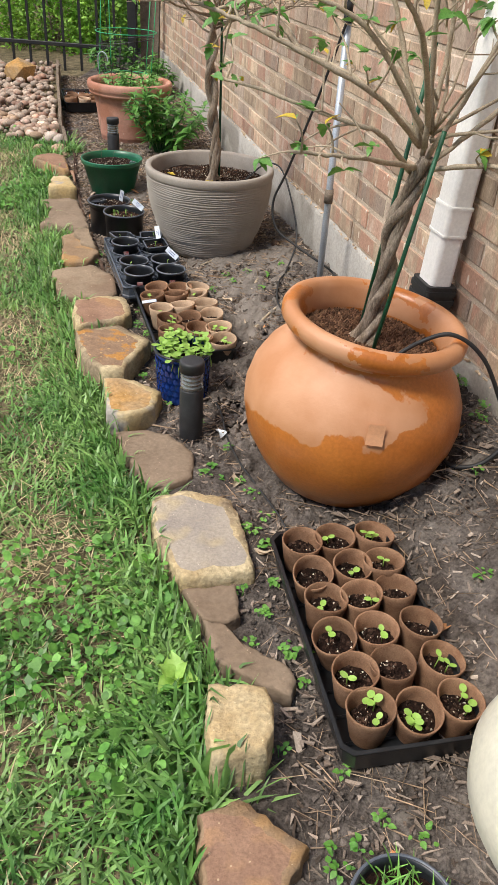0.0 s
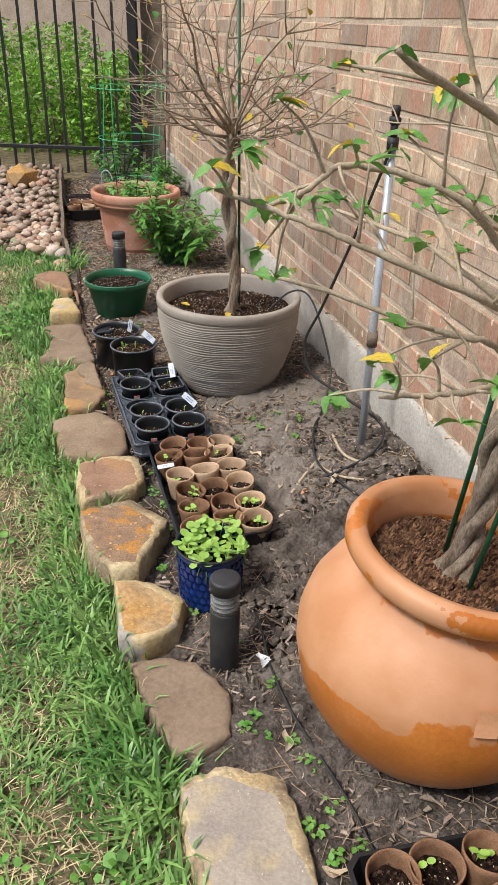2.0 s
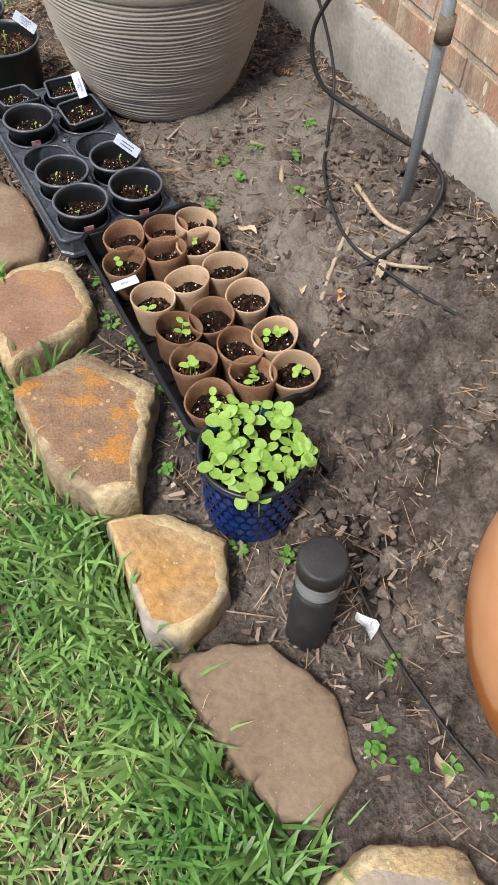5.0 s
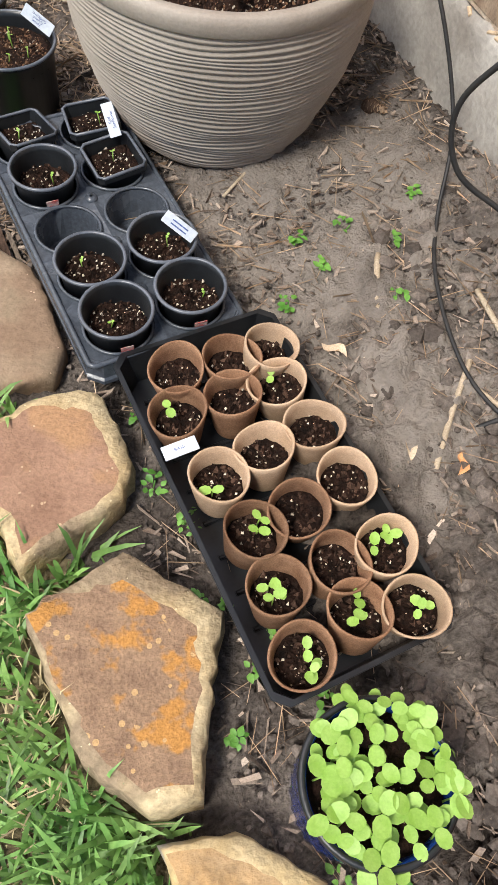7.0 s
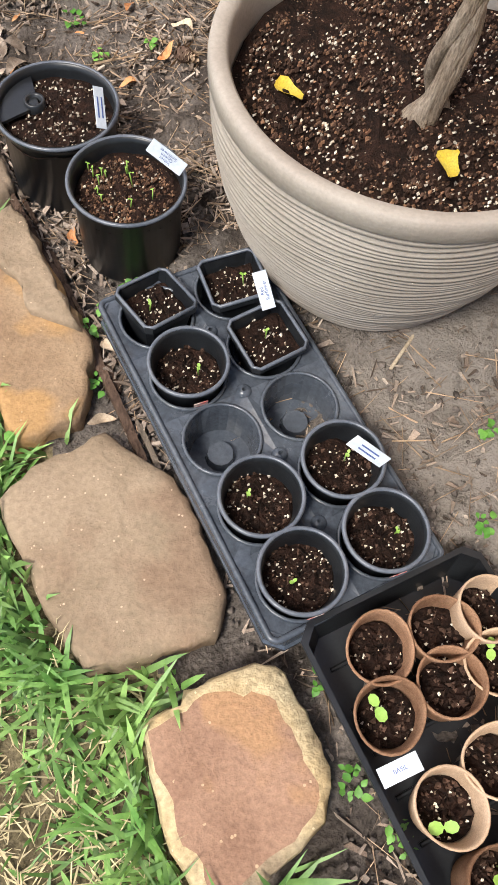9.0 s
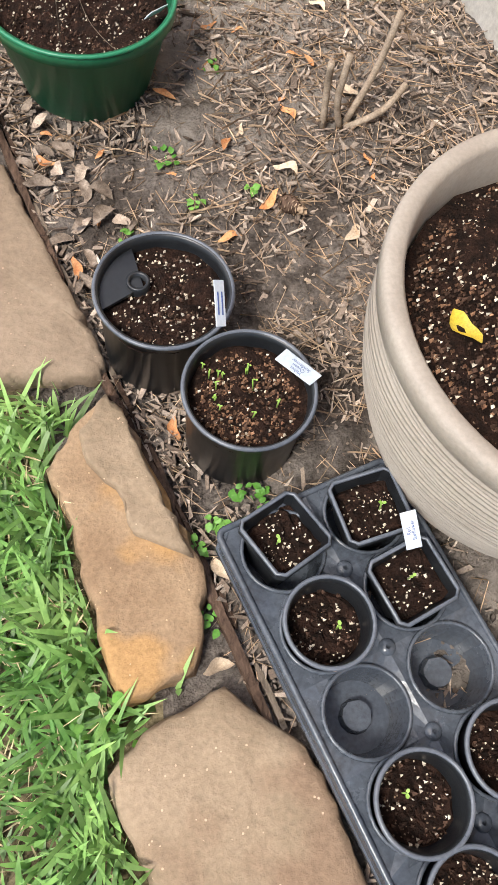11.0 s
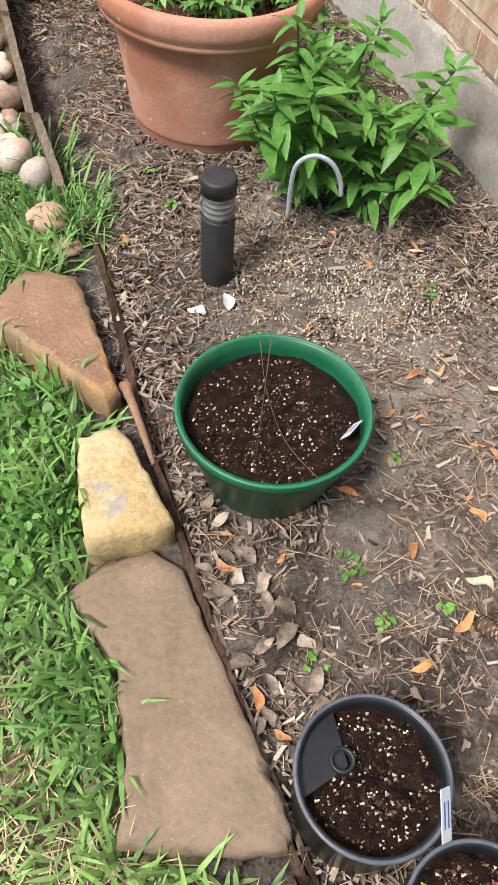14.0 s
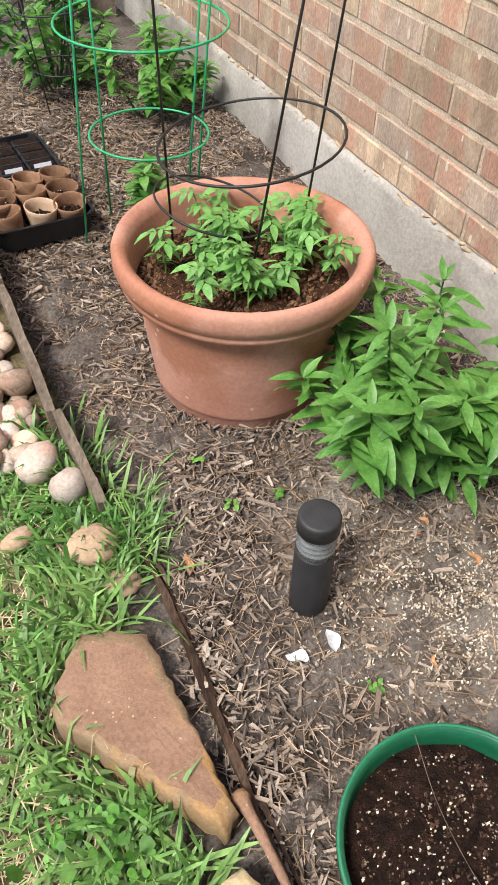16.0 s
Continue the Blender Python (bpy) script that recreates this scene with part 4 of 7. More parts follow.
def urn_material():
    """Orange glaze, with bare pink clay on the shoulder in ragged patches."""
    m = mat("urn_surface", (0.50, 0.17, 0.034), (0.38, 0.115, 0.02), 5, 0.2, 0.1, 24, contrast=0.13, bump_size=0.006)
    nt = m.node_tree
    n, l = nt.nodes, nt.links
    p = n["Principled BSDF"]
    old = p.inputs["Base Color"].links[0].from_socket
    tc = n.new("ShaderNodeTexCoord")
    sep = n.new("ShaderNodeSeparateXYZ")
    l.new(tc.outputs["Object"], sep.inputs[0])
    tex = n.new("ShaderNodeTexNoise")
    tex.inputs["Scale"].default_value, tex.inputs["Detail"].default_value = 12, 8
    l.new(tc.outputs["Object"], tex.inputs["Vector"])

    def calc(op, a, b):
        q = n.new("ShaderNodeMath")
        q.operation = op
        for i, v in enumerate((a, b)):
            if isinstance(v, (int, float)):
                q.inputs[i].default_value = v
            else:
                l.new(v, q.inputs[i])
        return q.outputs[0]

    height = calc("MULTIPLY", calc("ABSOLUTE", calc("SUBTRACT", sep.outputs[2], 0.315), 0), 11.0)
    side = calc("MULTIPLY", calc("ADD", sep.outputs[0], 0.06), 3.6)
    field = calc("SUBTRACT", calc("SUBTRACT", calc("MULTIPLY", tex.outputs[0], 2.2), height), side)
    lip = calc("MULTIPLY", calc("GREATER_THAN", sep.outputs[2], 0.39), calc("GREATER_THAN", tex.outputs[0], 0.43))
    edge = n.new("ShaderNodeMapRange")
    edge.inputs[1].default_value, edge.inputs[2].default_value = 0.31, 0.37
    l.new(field, edge.inputs[0])
    bare = calc("MAXIMUM", edge.outputs[0], lip)
    stain = n.new("ShaderNodeTexNoise")
    stain.inputs["Scale"].default_value, stain.inputs["Detail"].default_value = 7, 7
    l.new(tc.outputs["Object"], stain.inputs["Vector"])
    clay = n.new("ShaderNodeMix")
    clay.data_type = "RGBA"
    tone = n.new("ShaderNodeMapRange")
    tone.inputs[1].default_value, tone.inputs[2].default_value = 0.4, 0.62
    l.new(stain.outputs[0], tone.inputs[0])
    l.new(tone.outputs[0], clay.inputs[0])
    clay.inputs[6].default_value = (0.54, 0.275, 0.145, 1)
    clay.inputs[7].default_value = (0.45, 0.2, 0.085, 1)
    x = n.new("ShaderNodeMix")
    x.data_type = "RGBA"
    l.new(bare, x.inputs[0])
    l.new(old, x.inputs[6])
    l.new(clay.outputs[2], x.inputs[7])
    l.new(x.outputs[2], p.inputs["Base Color"])
    ro = n.new("ShaderNodeMapRange")
    ro.inputs[3].default_value, ro.inputs[4].default_value = 0.3, 0.55
    l.new(bare, ro.inputs[0])
    l.new(ro.outputs[0], p.inputs["Roughness"])
    return m


URN_SURFACE = urn_material()


def make_grey_pot(at, r, top):
    x, y = at
    z0 = gz(x, y) - 0.008
    h = top - z0
    pot = thing("ribbed_planter", (x, y, z0), 0, "large taupe resin planter with fine horizontal ribs", "planter")
    prof = [(r * 0.35, 0.0), (r * 0.62, 0.0), (r * 0.662, 0.012)]
    n = 105
    rr = random.Random(2)
    for i in range(n + 1):
        t = i / n
        q = r * (0.67 + 0.312 * math.sin(min(1.0, t * 1.02) * math.pi / 2) ** 0.9)
        prof.append((q + (0.0014 if i % 3 else -0.0035) + rr.uniform(-0.0006, 0.0006), 0.014 + (h - 0.05) * t))
    prof += [(r * 0.988, h - 0.034), (r, h - 0.03), (r * 1.002, h - 0.012), (r * 0.995, h - 0.002), (r * 0.975, h), (r * 0.925, h - 0.001), (r * 0.905, h - 0.008), (r * 0.895, h - 0.05), (r * 0.85, h - 0.16)]
    vs, fs = lathe(prof, 96)
    for i, v in enumerate(vs):
        ring = i // 96
        if 3 <= ring <= n + 3:
            a = math.atan2(v[1], v[0])
            vs[i] = (v[0], v[1], v[2] + 0.0022 * math.sin(3 * a + ring * 0.35) + 0.0015 * math.sin(7 * a - ring * 0.2))
    part("shell", mesh("shell", *cap((vs, fs), 0, 96, False), GREY_POT), pot)
    bed = part("soil", soil_top(r * 0.885, h - 0.06, 8, POTTING, 0.009), pot)
    tagged(part("bark_litter", specks(r * 0.84, h - 0.058, 1000, 13, 0.0023, BARKBIT), bed), kind="stuff")
    tagged(part("red_bark", specks(r * 0.84, h - 0.058, 700, 17, 0.0018, URNBARK), bed), kind="stuff")
    tagged(part("perlite", specks(r * 0.84, h - 0.058, 480, 12, 0.0015), bed, "white perlite grains"), kind="stuff")
    return z0 + h - 0.06


def make_terracotta(at, r, top):
    x, y = at
    z0 = gz(x, y) - 0.008
    h = top - z0
    pot = thing("terracotta_planter", (x, y, z0), 0, "large terracotta-coloured planter with thick rolled rim", "planter")
    prof = [(r * 0.4, 0), (r * 0.70, 0), (r * 0.715, 0.006), (r * 0.715, 0.03), (r * 0.73, 0.034), (r * 0.737, 0.04), *[(r * (0.74 + 0.105 * k / 10), 0.05 + (h - 0.13) * k / 10) for k in range(11)], (r * 0.862, h - 0.078), (r * 0.93, h - 0.074), (r * 0.962, h - 0.068), (r * 0.968, h - 0.06), (r * 0.96, h - 0.054), (r * 0.985, h - 0.048), (r, h - 0.034), (r * 1.0, h - 0.014), (r * 0.98, h - 0.003),
            (r * 0.94, h), (r * 0.885, h - 0.012), (r * 0.86, h - 0.03), (r * 0.82, h - 0.12), (r * 0.74, h - 0.2)]
    part("shell", mesh("shell", *cap(lathe(prof, 72, 0.003, 5), 0, 72, False), TERRA), pot)
    bed = part("soil", soil_top(r * 0.835, h - 0.085, 18, BARKSOIL, 0.01), pot, "bark mulch")
    tagged(part("bark_litter", specks(r * 0.8, h - 0.083, 800, 19, 0.0042, URNBARK), bed), kind="stuff")
    return z0 + h - 0.085


def make_blue_pot(at, r, top):
    x, y = at
    z0 = gz(x, y) - 0.008
    h = top - z0
    pot = thing("blue_pot", (x, y, z0), 0, "cobalt blue glazed pot with scale pattern, full of lime seedlings", "pot")
    prof = [(r * 0.4, 0), (r * 0.84, 0), (r * 0.88, 0.006), (r * 0.95, h - 0.02), (r, h - 0.017), (r * 1.01, h - 0.006), (r * 0.985, h), (r * 0.93, h - 0.002), (r * 0.9, h - 0.03)]
    part("shell", mesh("shell", *cap(lathe(prof, 56), 0, 56, False), BLUE_POT), pot)
    part("rim", mesh("rim", *tube([((r * 0.985) * math.cos(a), (r * 0.985) * math.sin(a), h - 0.003) for a in np.linspace(0, 6.2832, 49)[:-1]], 0.0045, 6, True), BLACK), pot, "dark rim")
    vf = ([], [])
    rows, per = 6, 26
    for j in range(rows):
        z = 0.012 + (h - 0.036) * j / rows
        rr = r * (0.885 + 0.07 * j / rows)
        for k in range(per):
            a = 2 * math.pi * (k + 0.5 * (j % 2)) / per
            s = [(0, 0.0035, 0), (-0.008, 0.001, 0.003), (-0.006, 0.002, 0.014), (0, 0.004, 0.02), (0.006, 0.002, 0.014), (0.008, 0.001, 0.003)]
            k0 = [(p[0], rr + p[1] - 0.0012, z + p[2]) for p in s]
            vf = join(vf, moved((k0, [(0, 1, 2, 3), (0, 3, 4, 5)]), pose(0, 0, 0, 0, 0, math.degrees(a))))
    part("scale_relief", mesh("scale_relief", *vf, BLUE_POT, False), pot, "raised blue scales")
    part("soil", soil_top(r * 0.9, h - 0.025, 31, POTTING), pot)
    rr = random.Random(5)
    kinds = []
    for s in (1.0, 0.85, 1.15):
        vf = tube([(0, 0, -0.05), (0, 0, 0)], 0.0014, 4)
        for k in (0, 180):
            vf = join(vf, moved(disc_leaf(0.0088 * s, 1.25, 10, 0.12), turned((0, 0, 0), rr.uniform(-5, 14), rr.uniform(-8, 8), k)))
        kinds.append(mesh("seedling", *vf, LEAF_LIME))
    for i in range(66):
        a, q = rr.uniform(0, 6.28), r * 0.98 * math.sqrt(rr.random())
        part("seedling", kinds[i % 3], pot, "lime-green round-leaved seedling", turned((q * math.cos(a), q * math.sin(a), h - 0.02 + rr.uniform(0.01, 0.04)), rr.uniform(-14, 14), rr.uniform(-14, 14), rr.uniform(0, 360)))


def twisted_trunk(foot, top, radius, strands=3, turns=2.2, flare=1.2, sway=0.01):
    """Strands plaited round one another, in world places."""
    out = []
    a0, b0 = Vector(foot), Vector(top)
    for s in range(strands):
        pts, rads = [], []
        n = 60
        for i in range(n + 1):
            t = i / n
            a = 2 * math.pi * (s / strands + turns * t) + 0.9 * math.sin(5 * t + 2.1 * s) + 0.35 * math.sin(13 * t + s)
            q = radius * (0.62 + flare * max(0, 0.14 - t) * 3) * (1 + 0.3 * math.sin(9 * t + 1.7 * s))
            mid = a0.lerp(b0, t) + Vector((sway * math.sin(7 * t), sway * 0.6 * math.sin(5 * t + 1), -0.02 * (1 - t)))
            pts.append(mid + Vector((q * math.cos(a), q * math.sin(a), 0)))
            knot = 1 + 0.10 * math.sin(23 * t + 2 * s) + 0.12 * max(0, noise.noise(Vector((t * 14, s * 3.3, 0))))
            rads.append(radius * (0.6 - 0.08 * t) * (0.78 + 0.16 * (s % 3)) * (1 - 0.3 * t ** 5) * knot * (1 + 1.4 * max(0, 0.08 - t) * 6))
        out.append(tube(pts, rads, 10))
    return out


def branches(start, count, reach, rise, seed, r0, depth=2, spread_from=0.0, bias=(0, 0)):
    """Crooked limbs that fork; returns tubes and the twig ends."""
    rr = random.Random(seed)
    tubes, ends = [], []

    def grow(p, d, length, rad, level):
        n = 7
        pts, q = [p.copy()], p.copy()
        dd = d.normalized()
        for i in range(n):
            dd = (dd + Vector((rr.uniform(-0.29, 0.29), rr.uniform(-0.29, 0.29), rr.uniform(-0.17, 0.21)))).normalized()
            dd.z = max(dd.z, 0.0 if level == 0 else -0.04)
            q = q + dd * length / n
            pts.append(q.copy())
        tubes.append(tube(pts, [rad * (1 - 0.6 * i / n) for i in range(n + 1)], 5 if rad < 0.004 else 7))
        ends.append((pts[-1], dd.copy()))
        if level < depth:
            for _ in range(rr.choice((2, 3))):
                i = rr.randrange(2, n)
                side = dd.cross(Vector((rr.uniform(-1, 1), rr.uniform(-1, 1), rr.uniform(-0.6, 1)))).normalized()
                grow(pts[i], dd * 0.6 + side * 0.75, length * rr.uniform(0.4, 0.65), rad * 0.55, level + 1)

    for k in range(count):
        a = spread_from + 2 * math.pi * (k + rr.uniform(-0.3, 0.3)) / count
        d = Vector((math.cos(a) + bias[0], math.sin(a) + bias[1], rise * rr.uniform(0.4, 1.5)))
        grow(Vector(start) + Vector((0, 0, rr.uniform(-0.07, 0.02))), d, reach * rr.uniform(0.75, 1.1), r0 * rr.uniform(0.8, 1.1), 0)
    return tubes, ends


def make_small_tree(soil_z, x, y):
    tree = thing("braided_tree", (0, 0, 0), 0, "small braided-trunk tree, nearly leafless, in the ribbed planter", "tree")
    for strand in twisted_trunk((x, y, soil_z), (x - 0.02, y, 0.90), 0.021, 3, 2.1, 0.5, 0.008):
        part("trunk_strand", mesh("trunk_strand", *strand, BARK), tree)
    tubes, ends = branches((x - 0.02, y, 0.89), 13, 0.44, 0.45, 21, 0.005, 2)
    up, ends2 = branches((x - 0.02, y, 0.90), 9, 0.52, 1.25, 23, 0.006, 2)
    low, ends3 = branches((x - 0.02, y, 0.93), 9, 0.36, 0.15, 27, 0.0036, 2)
    for t in tubes + up + low:
        part("branch", mesh("branch", *t, GREY_TWIG), tree)
    rr = random.Random(3)
    vf, yf = ([], []), ([], [])
    for p, d in (ends + ends2 + ends3)[::5]:
        sh = moved(leaf_shape(rr.uniform(0.02, 0.045), rr.uniform(0.012, 0.024)), turned(p, rr.uniform(-40, 20), rr.uniform(-30, 30), rr.uniform(0, 360)))
        if rr.random() < 0.4:
            yf = join(yf, sh)
        else:
            vf = join(vf, sh)
    part("leaves", mesh("leaves", *vf, LEAF), tree, "few small green leaves")
    part("yellow_leaves", mesh("yellow_leaves", *yf, LEAF_YELLOW), tree, "yellowed leaves")
    solo("tree_stake", mesh("tree_stake", *tube([(x + 0.02, y + 0.03, soil_z - 0.05), (x - 0.0, y + 0.03, 1.5)], 0.005, 8), STAKE_GREEN), "thin green stake behind the small tree", "stake")


def make_urn_tree(soil_z, x, y):
    tree = thing("braided_tree", (0, 0, 0), 0, "braided-trunk hibiscus tree with sparse green leaves, in the urn", "tree")
    head = Vector((0.578, 2.03, 0.80))
    for strand in twisted_trunk((0.507, 2.03, soil_z), head, 0.0205, 5, 1.25, 1.1, 0.012):
        part("trunk_strand", mesh("trunk_strand", *strand, BARK), tree)
    limbs = (
        ((-0.02, 0.0, -0.03), (-0.10, -0.12, 0.06), (-0.183, -0.152, 0.087), (-0.31, -0.11, 0.115), (-0.421, -0.078, 0.133)),
        ((-0.01, 0.0, 0.02), (-0.13, -0.20, 0.14), (-0.297, -0.252, 0.217), (-0.38, -0.245, 0.245), (-0.458, -0.237, 0.268)),
        ((0.0, 0.0, 0.04), (-0.15, -0.10, 0.23), (-0.30, -0.14, 0.283), (-0.36, -0.20, 0.262), (-0.405, -0.24, 0.25)),
        ((0.0, 0.01, 0.03), (-0.16, 0.08, 0.13), (-0.308, 0.189, 0.162)),
        ((-0.01, -0.01, -0.02), (-0.12, -0.21, 0.035), (-0.19, -0.27, 0.05), (-0.261, -0.304, 0.059)),
        ((0.0, -0.01, 0.05), (-0.07, -0.25, 0.24), (-0.17, -0.42, 0.34), (-0.308, -0.597, 0.419)),
        ((0.01, 0.0, 0.0), (0.09, -0.06, 0.22), (0.12, -0.08, 0.42), (0.11, -0.10, 0.60)),
        ((0.0, 0.01, 0.0), (0.02, 0.05, 0.22), (0.0, 0.07, 0.42), (0.03, 0.09, 0.62)),
        ((0.02, 0.0, -0.01), (0.14, -0.02, 0.12), (0.21, -0.05, 0.27), (0.25, -0.06, 0.45)),
        ((0.02, -0.01, -0.02), (0.12, -0.12, 0.02), (0.20, -0.20, 0.0), (0.26, -0.25, -0.03)),
        ((0.0, -0.01, 0.02), (-0.03, -0.10, 0.24), (-0.05, -0.16, 0.42), (-0.02, -0.20, 0.58)),
        ((-0.01, 0.0, 0.02), (-0.09, 0.05, 0.25), (-0.16, 0.06, 0.42), (-0.2, 0.05, 0.55)),
    )
    rr = random.Random(8)
    spots = []
    for limb in limbs:
        line = curve_through([head + Vector(q) for q in limb], 8)
        n = len(line)
        line = [q + Vector((rr.uniform(-0.0016, 0.0016), rr.uniform(-0.0016, 0.0016), rr.uniform(-0.0016, 0.0016))) * (0 < i < n - 1) for i, q in enumerate(line)]
        part("branch", mesh("branch", *tube(line, [(0.0056 - 0.003 * i / n) * (1 + 0.1 * math.sin(2.3 * i)) for i in range(n)], 8), TWIG), tree)
        spots.append(line[-1])
        for i in range(6, n - 2, 2):
            if rr.random() < 0.3:
                continue
            d = (line[i + 1] - line[i]).normalized()
            side = (d * 0.5 + d.cross(Vector((rr.uniform(-1, 1), rr.uniform(-1, 1), rr.uniform(-1, 1)))).normalized() + Vector((0, 0, 0.35))).normalized()
            ln = rr.uniform(0.03, 0.12)
            tip = line[i] + side * ln
            mid = line[i].lerp(tip, 0.5) + Vector((rr.uniform(-0.008, 0.008), rr.uniform(-0.008, 0.008), rr.uniform(-0.002, 0.012)))
            part("twig", mesh("twig", *tube(curve_through([line[i], mid, tip], 4), [0.0026 - 0.0015 * k / 8 for k in range(9)], 5), TWIG), tree)
            spots.append(tip)
    fine, ends = branches(head + Vector((0.01, 0, 0.1)), 8, 0.4, 1.3, 41, 0.0042, 2, bias=(0.15, -0.1))
    for t in fine:
        part("twig", mesh("twig", *t, TWIG), tree)
    spots += [q for q, d in ends]
    for p in spots:
        if rr.random() < (0.65 if p.y < 1.75 else 0.22):
            continue
        for k in range(rr.choice((2, 3, 4))):
            big = rr.uniform(0.016, 0.036) * (0.55 if p.y < 1.65 else 1.3 if p.z > 1.05 and p.x > 0.4 else 1.0)
            vs, fs = leaf_shape(big, big * rr.uniform(0.5, 0.68), 0.35, rr.uniform(0.1, 0.5), 0.75, 7)
            vs = [(v[0] * (1 + 0.16 * (-1) ** (i // 3)), v[1], v[2]) for i, v in enumerate(vs)]
            yellow = rr.random() < 0.12
            part("leaf", mesh("leaf", vs, fs, LEAF_YELLOW if yellow else LEAF), tree, "yellowed leaf" if yellow else "", turned(p, rr.uniform(-35, 45), rr.uniform(-30, 30), rr.uniform(0, 360)))
    solo("tree_stake", mesh("tree_stake", *tube([(0.53, 1.99, soil_z - 0.05), (0.605, 1.985, 0.86)], 0.0048, 8), STAKE_GREEN), "green stake tied to the urn tree", "stake", "urn tree stakes")
    solo("tree_stake", mesh("tree_stake", *tube([(0.505, 2.09, soil_z - 0.05), (0.575, 2.10, 1.0)], 0.0048, 8), STAKE_GREEN), "green stake tied to the urn tree", "stake", "urn tree stakes")


def make_fence():
    y, x0, x1 = 7.55, -4.6, -1.15
    fence = thing("iron_fence", (0, 0, 0), 0, "black iron picket fence across the side yard", "fence")
    x = x0
    while x < x1 - 0.03:
        part("bar", mesh("bar", *moved(box(0.018, 0.018, 1.75, 0.002), pose(x, y, 0.03)), IRON, False), fence)
        x += 0.147
    for z in (0.27, 1.45, 1.6):
        part("rail", mesh("rail", *moved(box(x1 - x0, 0.03, 0.03, 0.003), pose((x0 + x1) / 2, y, z - 0.015)), IRON, False), fence)
    part("post", mesh("post", *moved(box(0.07, 0.07, 1.9, 0.006), pose(x1 - 0.06, y, 0.0)), IRON, False), fence)
    solo("side_panel", mesh("side_panel", *moved(box(0.16, 0.04, 1.9, 0.008), pose(x1 + 0.07, y + 0.1, 0.0)), GREYWOOD, False), "grey weathered panel between fence and wall", "panel")


def make_downspout():
    at = wall_point(-1.35, 0.068, 0.375)
    d = thing("downspout", at, WALL_RZ, "white square downspout with black drain boot on brick wall", "downspout", ry=3.5)

    def sleeve(w, ln, z0, z1, c=0.014):
        x, y = w / 2, ln / 2
        ring = [(math.copysign(x - c, p) + c * p, math.copysign(y - c, q) + c * q) for p, q in ((math.cos(t), math.sin(t)) for t in (radians(9 + 18 * k) for k in range(20)))]
        vs = [(a, b, z) for z in (z0, z1) for a, b in ring]
        return vs, [(k, (k + 1) % 20, 20 + (k + 1) % 20, 20 + k) for k in range(20)] + [tuple(range(20))[::-1], tuple(range(20, 40))]

    part("pipe", mesh("pipe", *sleeve(0.064, 0.084, -0.02, 2.0), WHITE_PVC, False), d)
    part("collar", mesh("collar", *join(sleeve(0.070, 0.090, 0.16, 0.24), sleeve(0.073, 0.093, 0.162, 0.168), sleeve(0.073, 0.093, 0.232, 0.238)), WHITE_PVC, False), d, "white joint sleeve")
    part("boot", mesh("boot", *join(*[sleeve(0.086 + 0.006 * (k % 2), 0.106 + 0.006 * (k % 2), 0.018 - 0.012 * k, 0.031 - 0.012 * k) for k in range(5)], moved(lathe([(0.045, -0.30), (0.052, -0.12), (0.058, -0.05), (0.05, -0.03)], 24), pose(-0.008, 0, 0))), RUBBER, False), d, "black rubber drain adapter")


def make_pipe():
    x, y = 0.433, 3.072
    riser = thing("sprinkler_riser", (x, y, 0), 0, "slim galvanised riser pipe with black sprinkler head", "pipe")
    part("pipe", mesh("pipe", *tube([(0, 0, -0.05), (-0.002, -0.006, 0.95)], 0.0115, 14), STEEL), riser)
    part("coupling", mesh("coupling", *tube([(-0.001, -0.008, 0.40), (-0.001, -0.009, 0.445)], 0.0155, 14), GREYWOOD), riser, "grey coupling")
    part("head", mesh("head", *join(tube([(-0.002, -0.006, 0.945), (-0.002, -0.006, 0.975)], 0.0155, 12), tube([(-0.002, -0.006, 0.97), (-0.002, -0.006, 1.015)], 0.0105, 10), tube([(-0.017, -0.006, 0.962), (0.006, -0.006, 0.962)], 0.008, 10), moved(box(0.029, 0.026, 0.02, 0.004), pose(-0.002, -0.006, 1.005)), moved(box(0.021, 0.017, 0.026, 0.003), pose(-0.002, -0.006, 1.025)))
                           , RUBBER), riser, "black sprinkler head")
    hose = [(x - 0.004, y - 0.03, 0.96), (x - 0.07, y + 0.05, 0.72), (x - 0.15, y + 0.12, 0.47), (x - 0.195, y + 0.16, 0.34), (x - 0.175, y + 0.135, 0.25), (x - 0.1, y + 0.1, 0.205), (x - 0.03, y + 0.065, 0.175),
            (x + 0.045, y + 0.03, 0.14), (x + 0.062, y - 0.03, 0.12), (x + 0.02, y - 0.09, gz(x + 0.02, y - 0.09) + 0.015), (x - 0.07, y - 0.15, gz(x - 0.07, y - 0.15) + 0.013), (x - 0.14, y - 0.17, gz(x - 0.14, y - 0.17) + 0.008)]
    solo("irrigation_hose", mesh("irrigation_hose", *tube(curve_through(hose, 10), 0.0044, 8), RUBBER), "thin black irrigation hose looped by the riser", "hose")


def hose(points, label, r=0.005):
    pts = [(px, py, gz(px, py) + pz) for px, py, pz in points]
    solo("irrigation_hose", mesh("irrigation_hose", *tube(curve_through(pts, 8), r, 7), RUBBER), label, "hose")


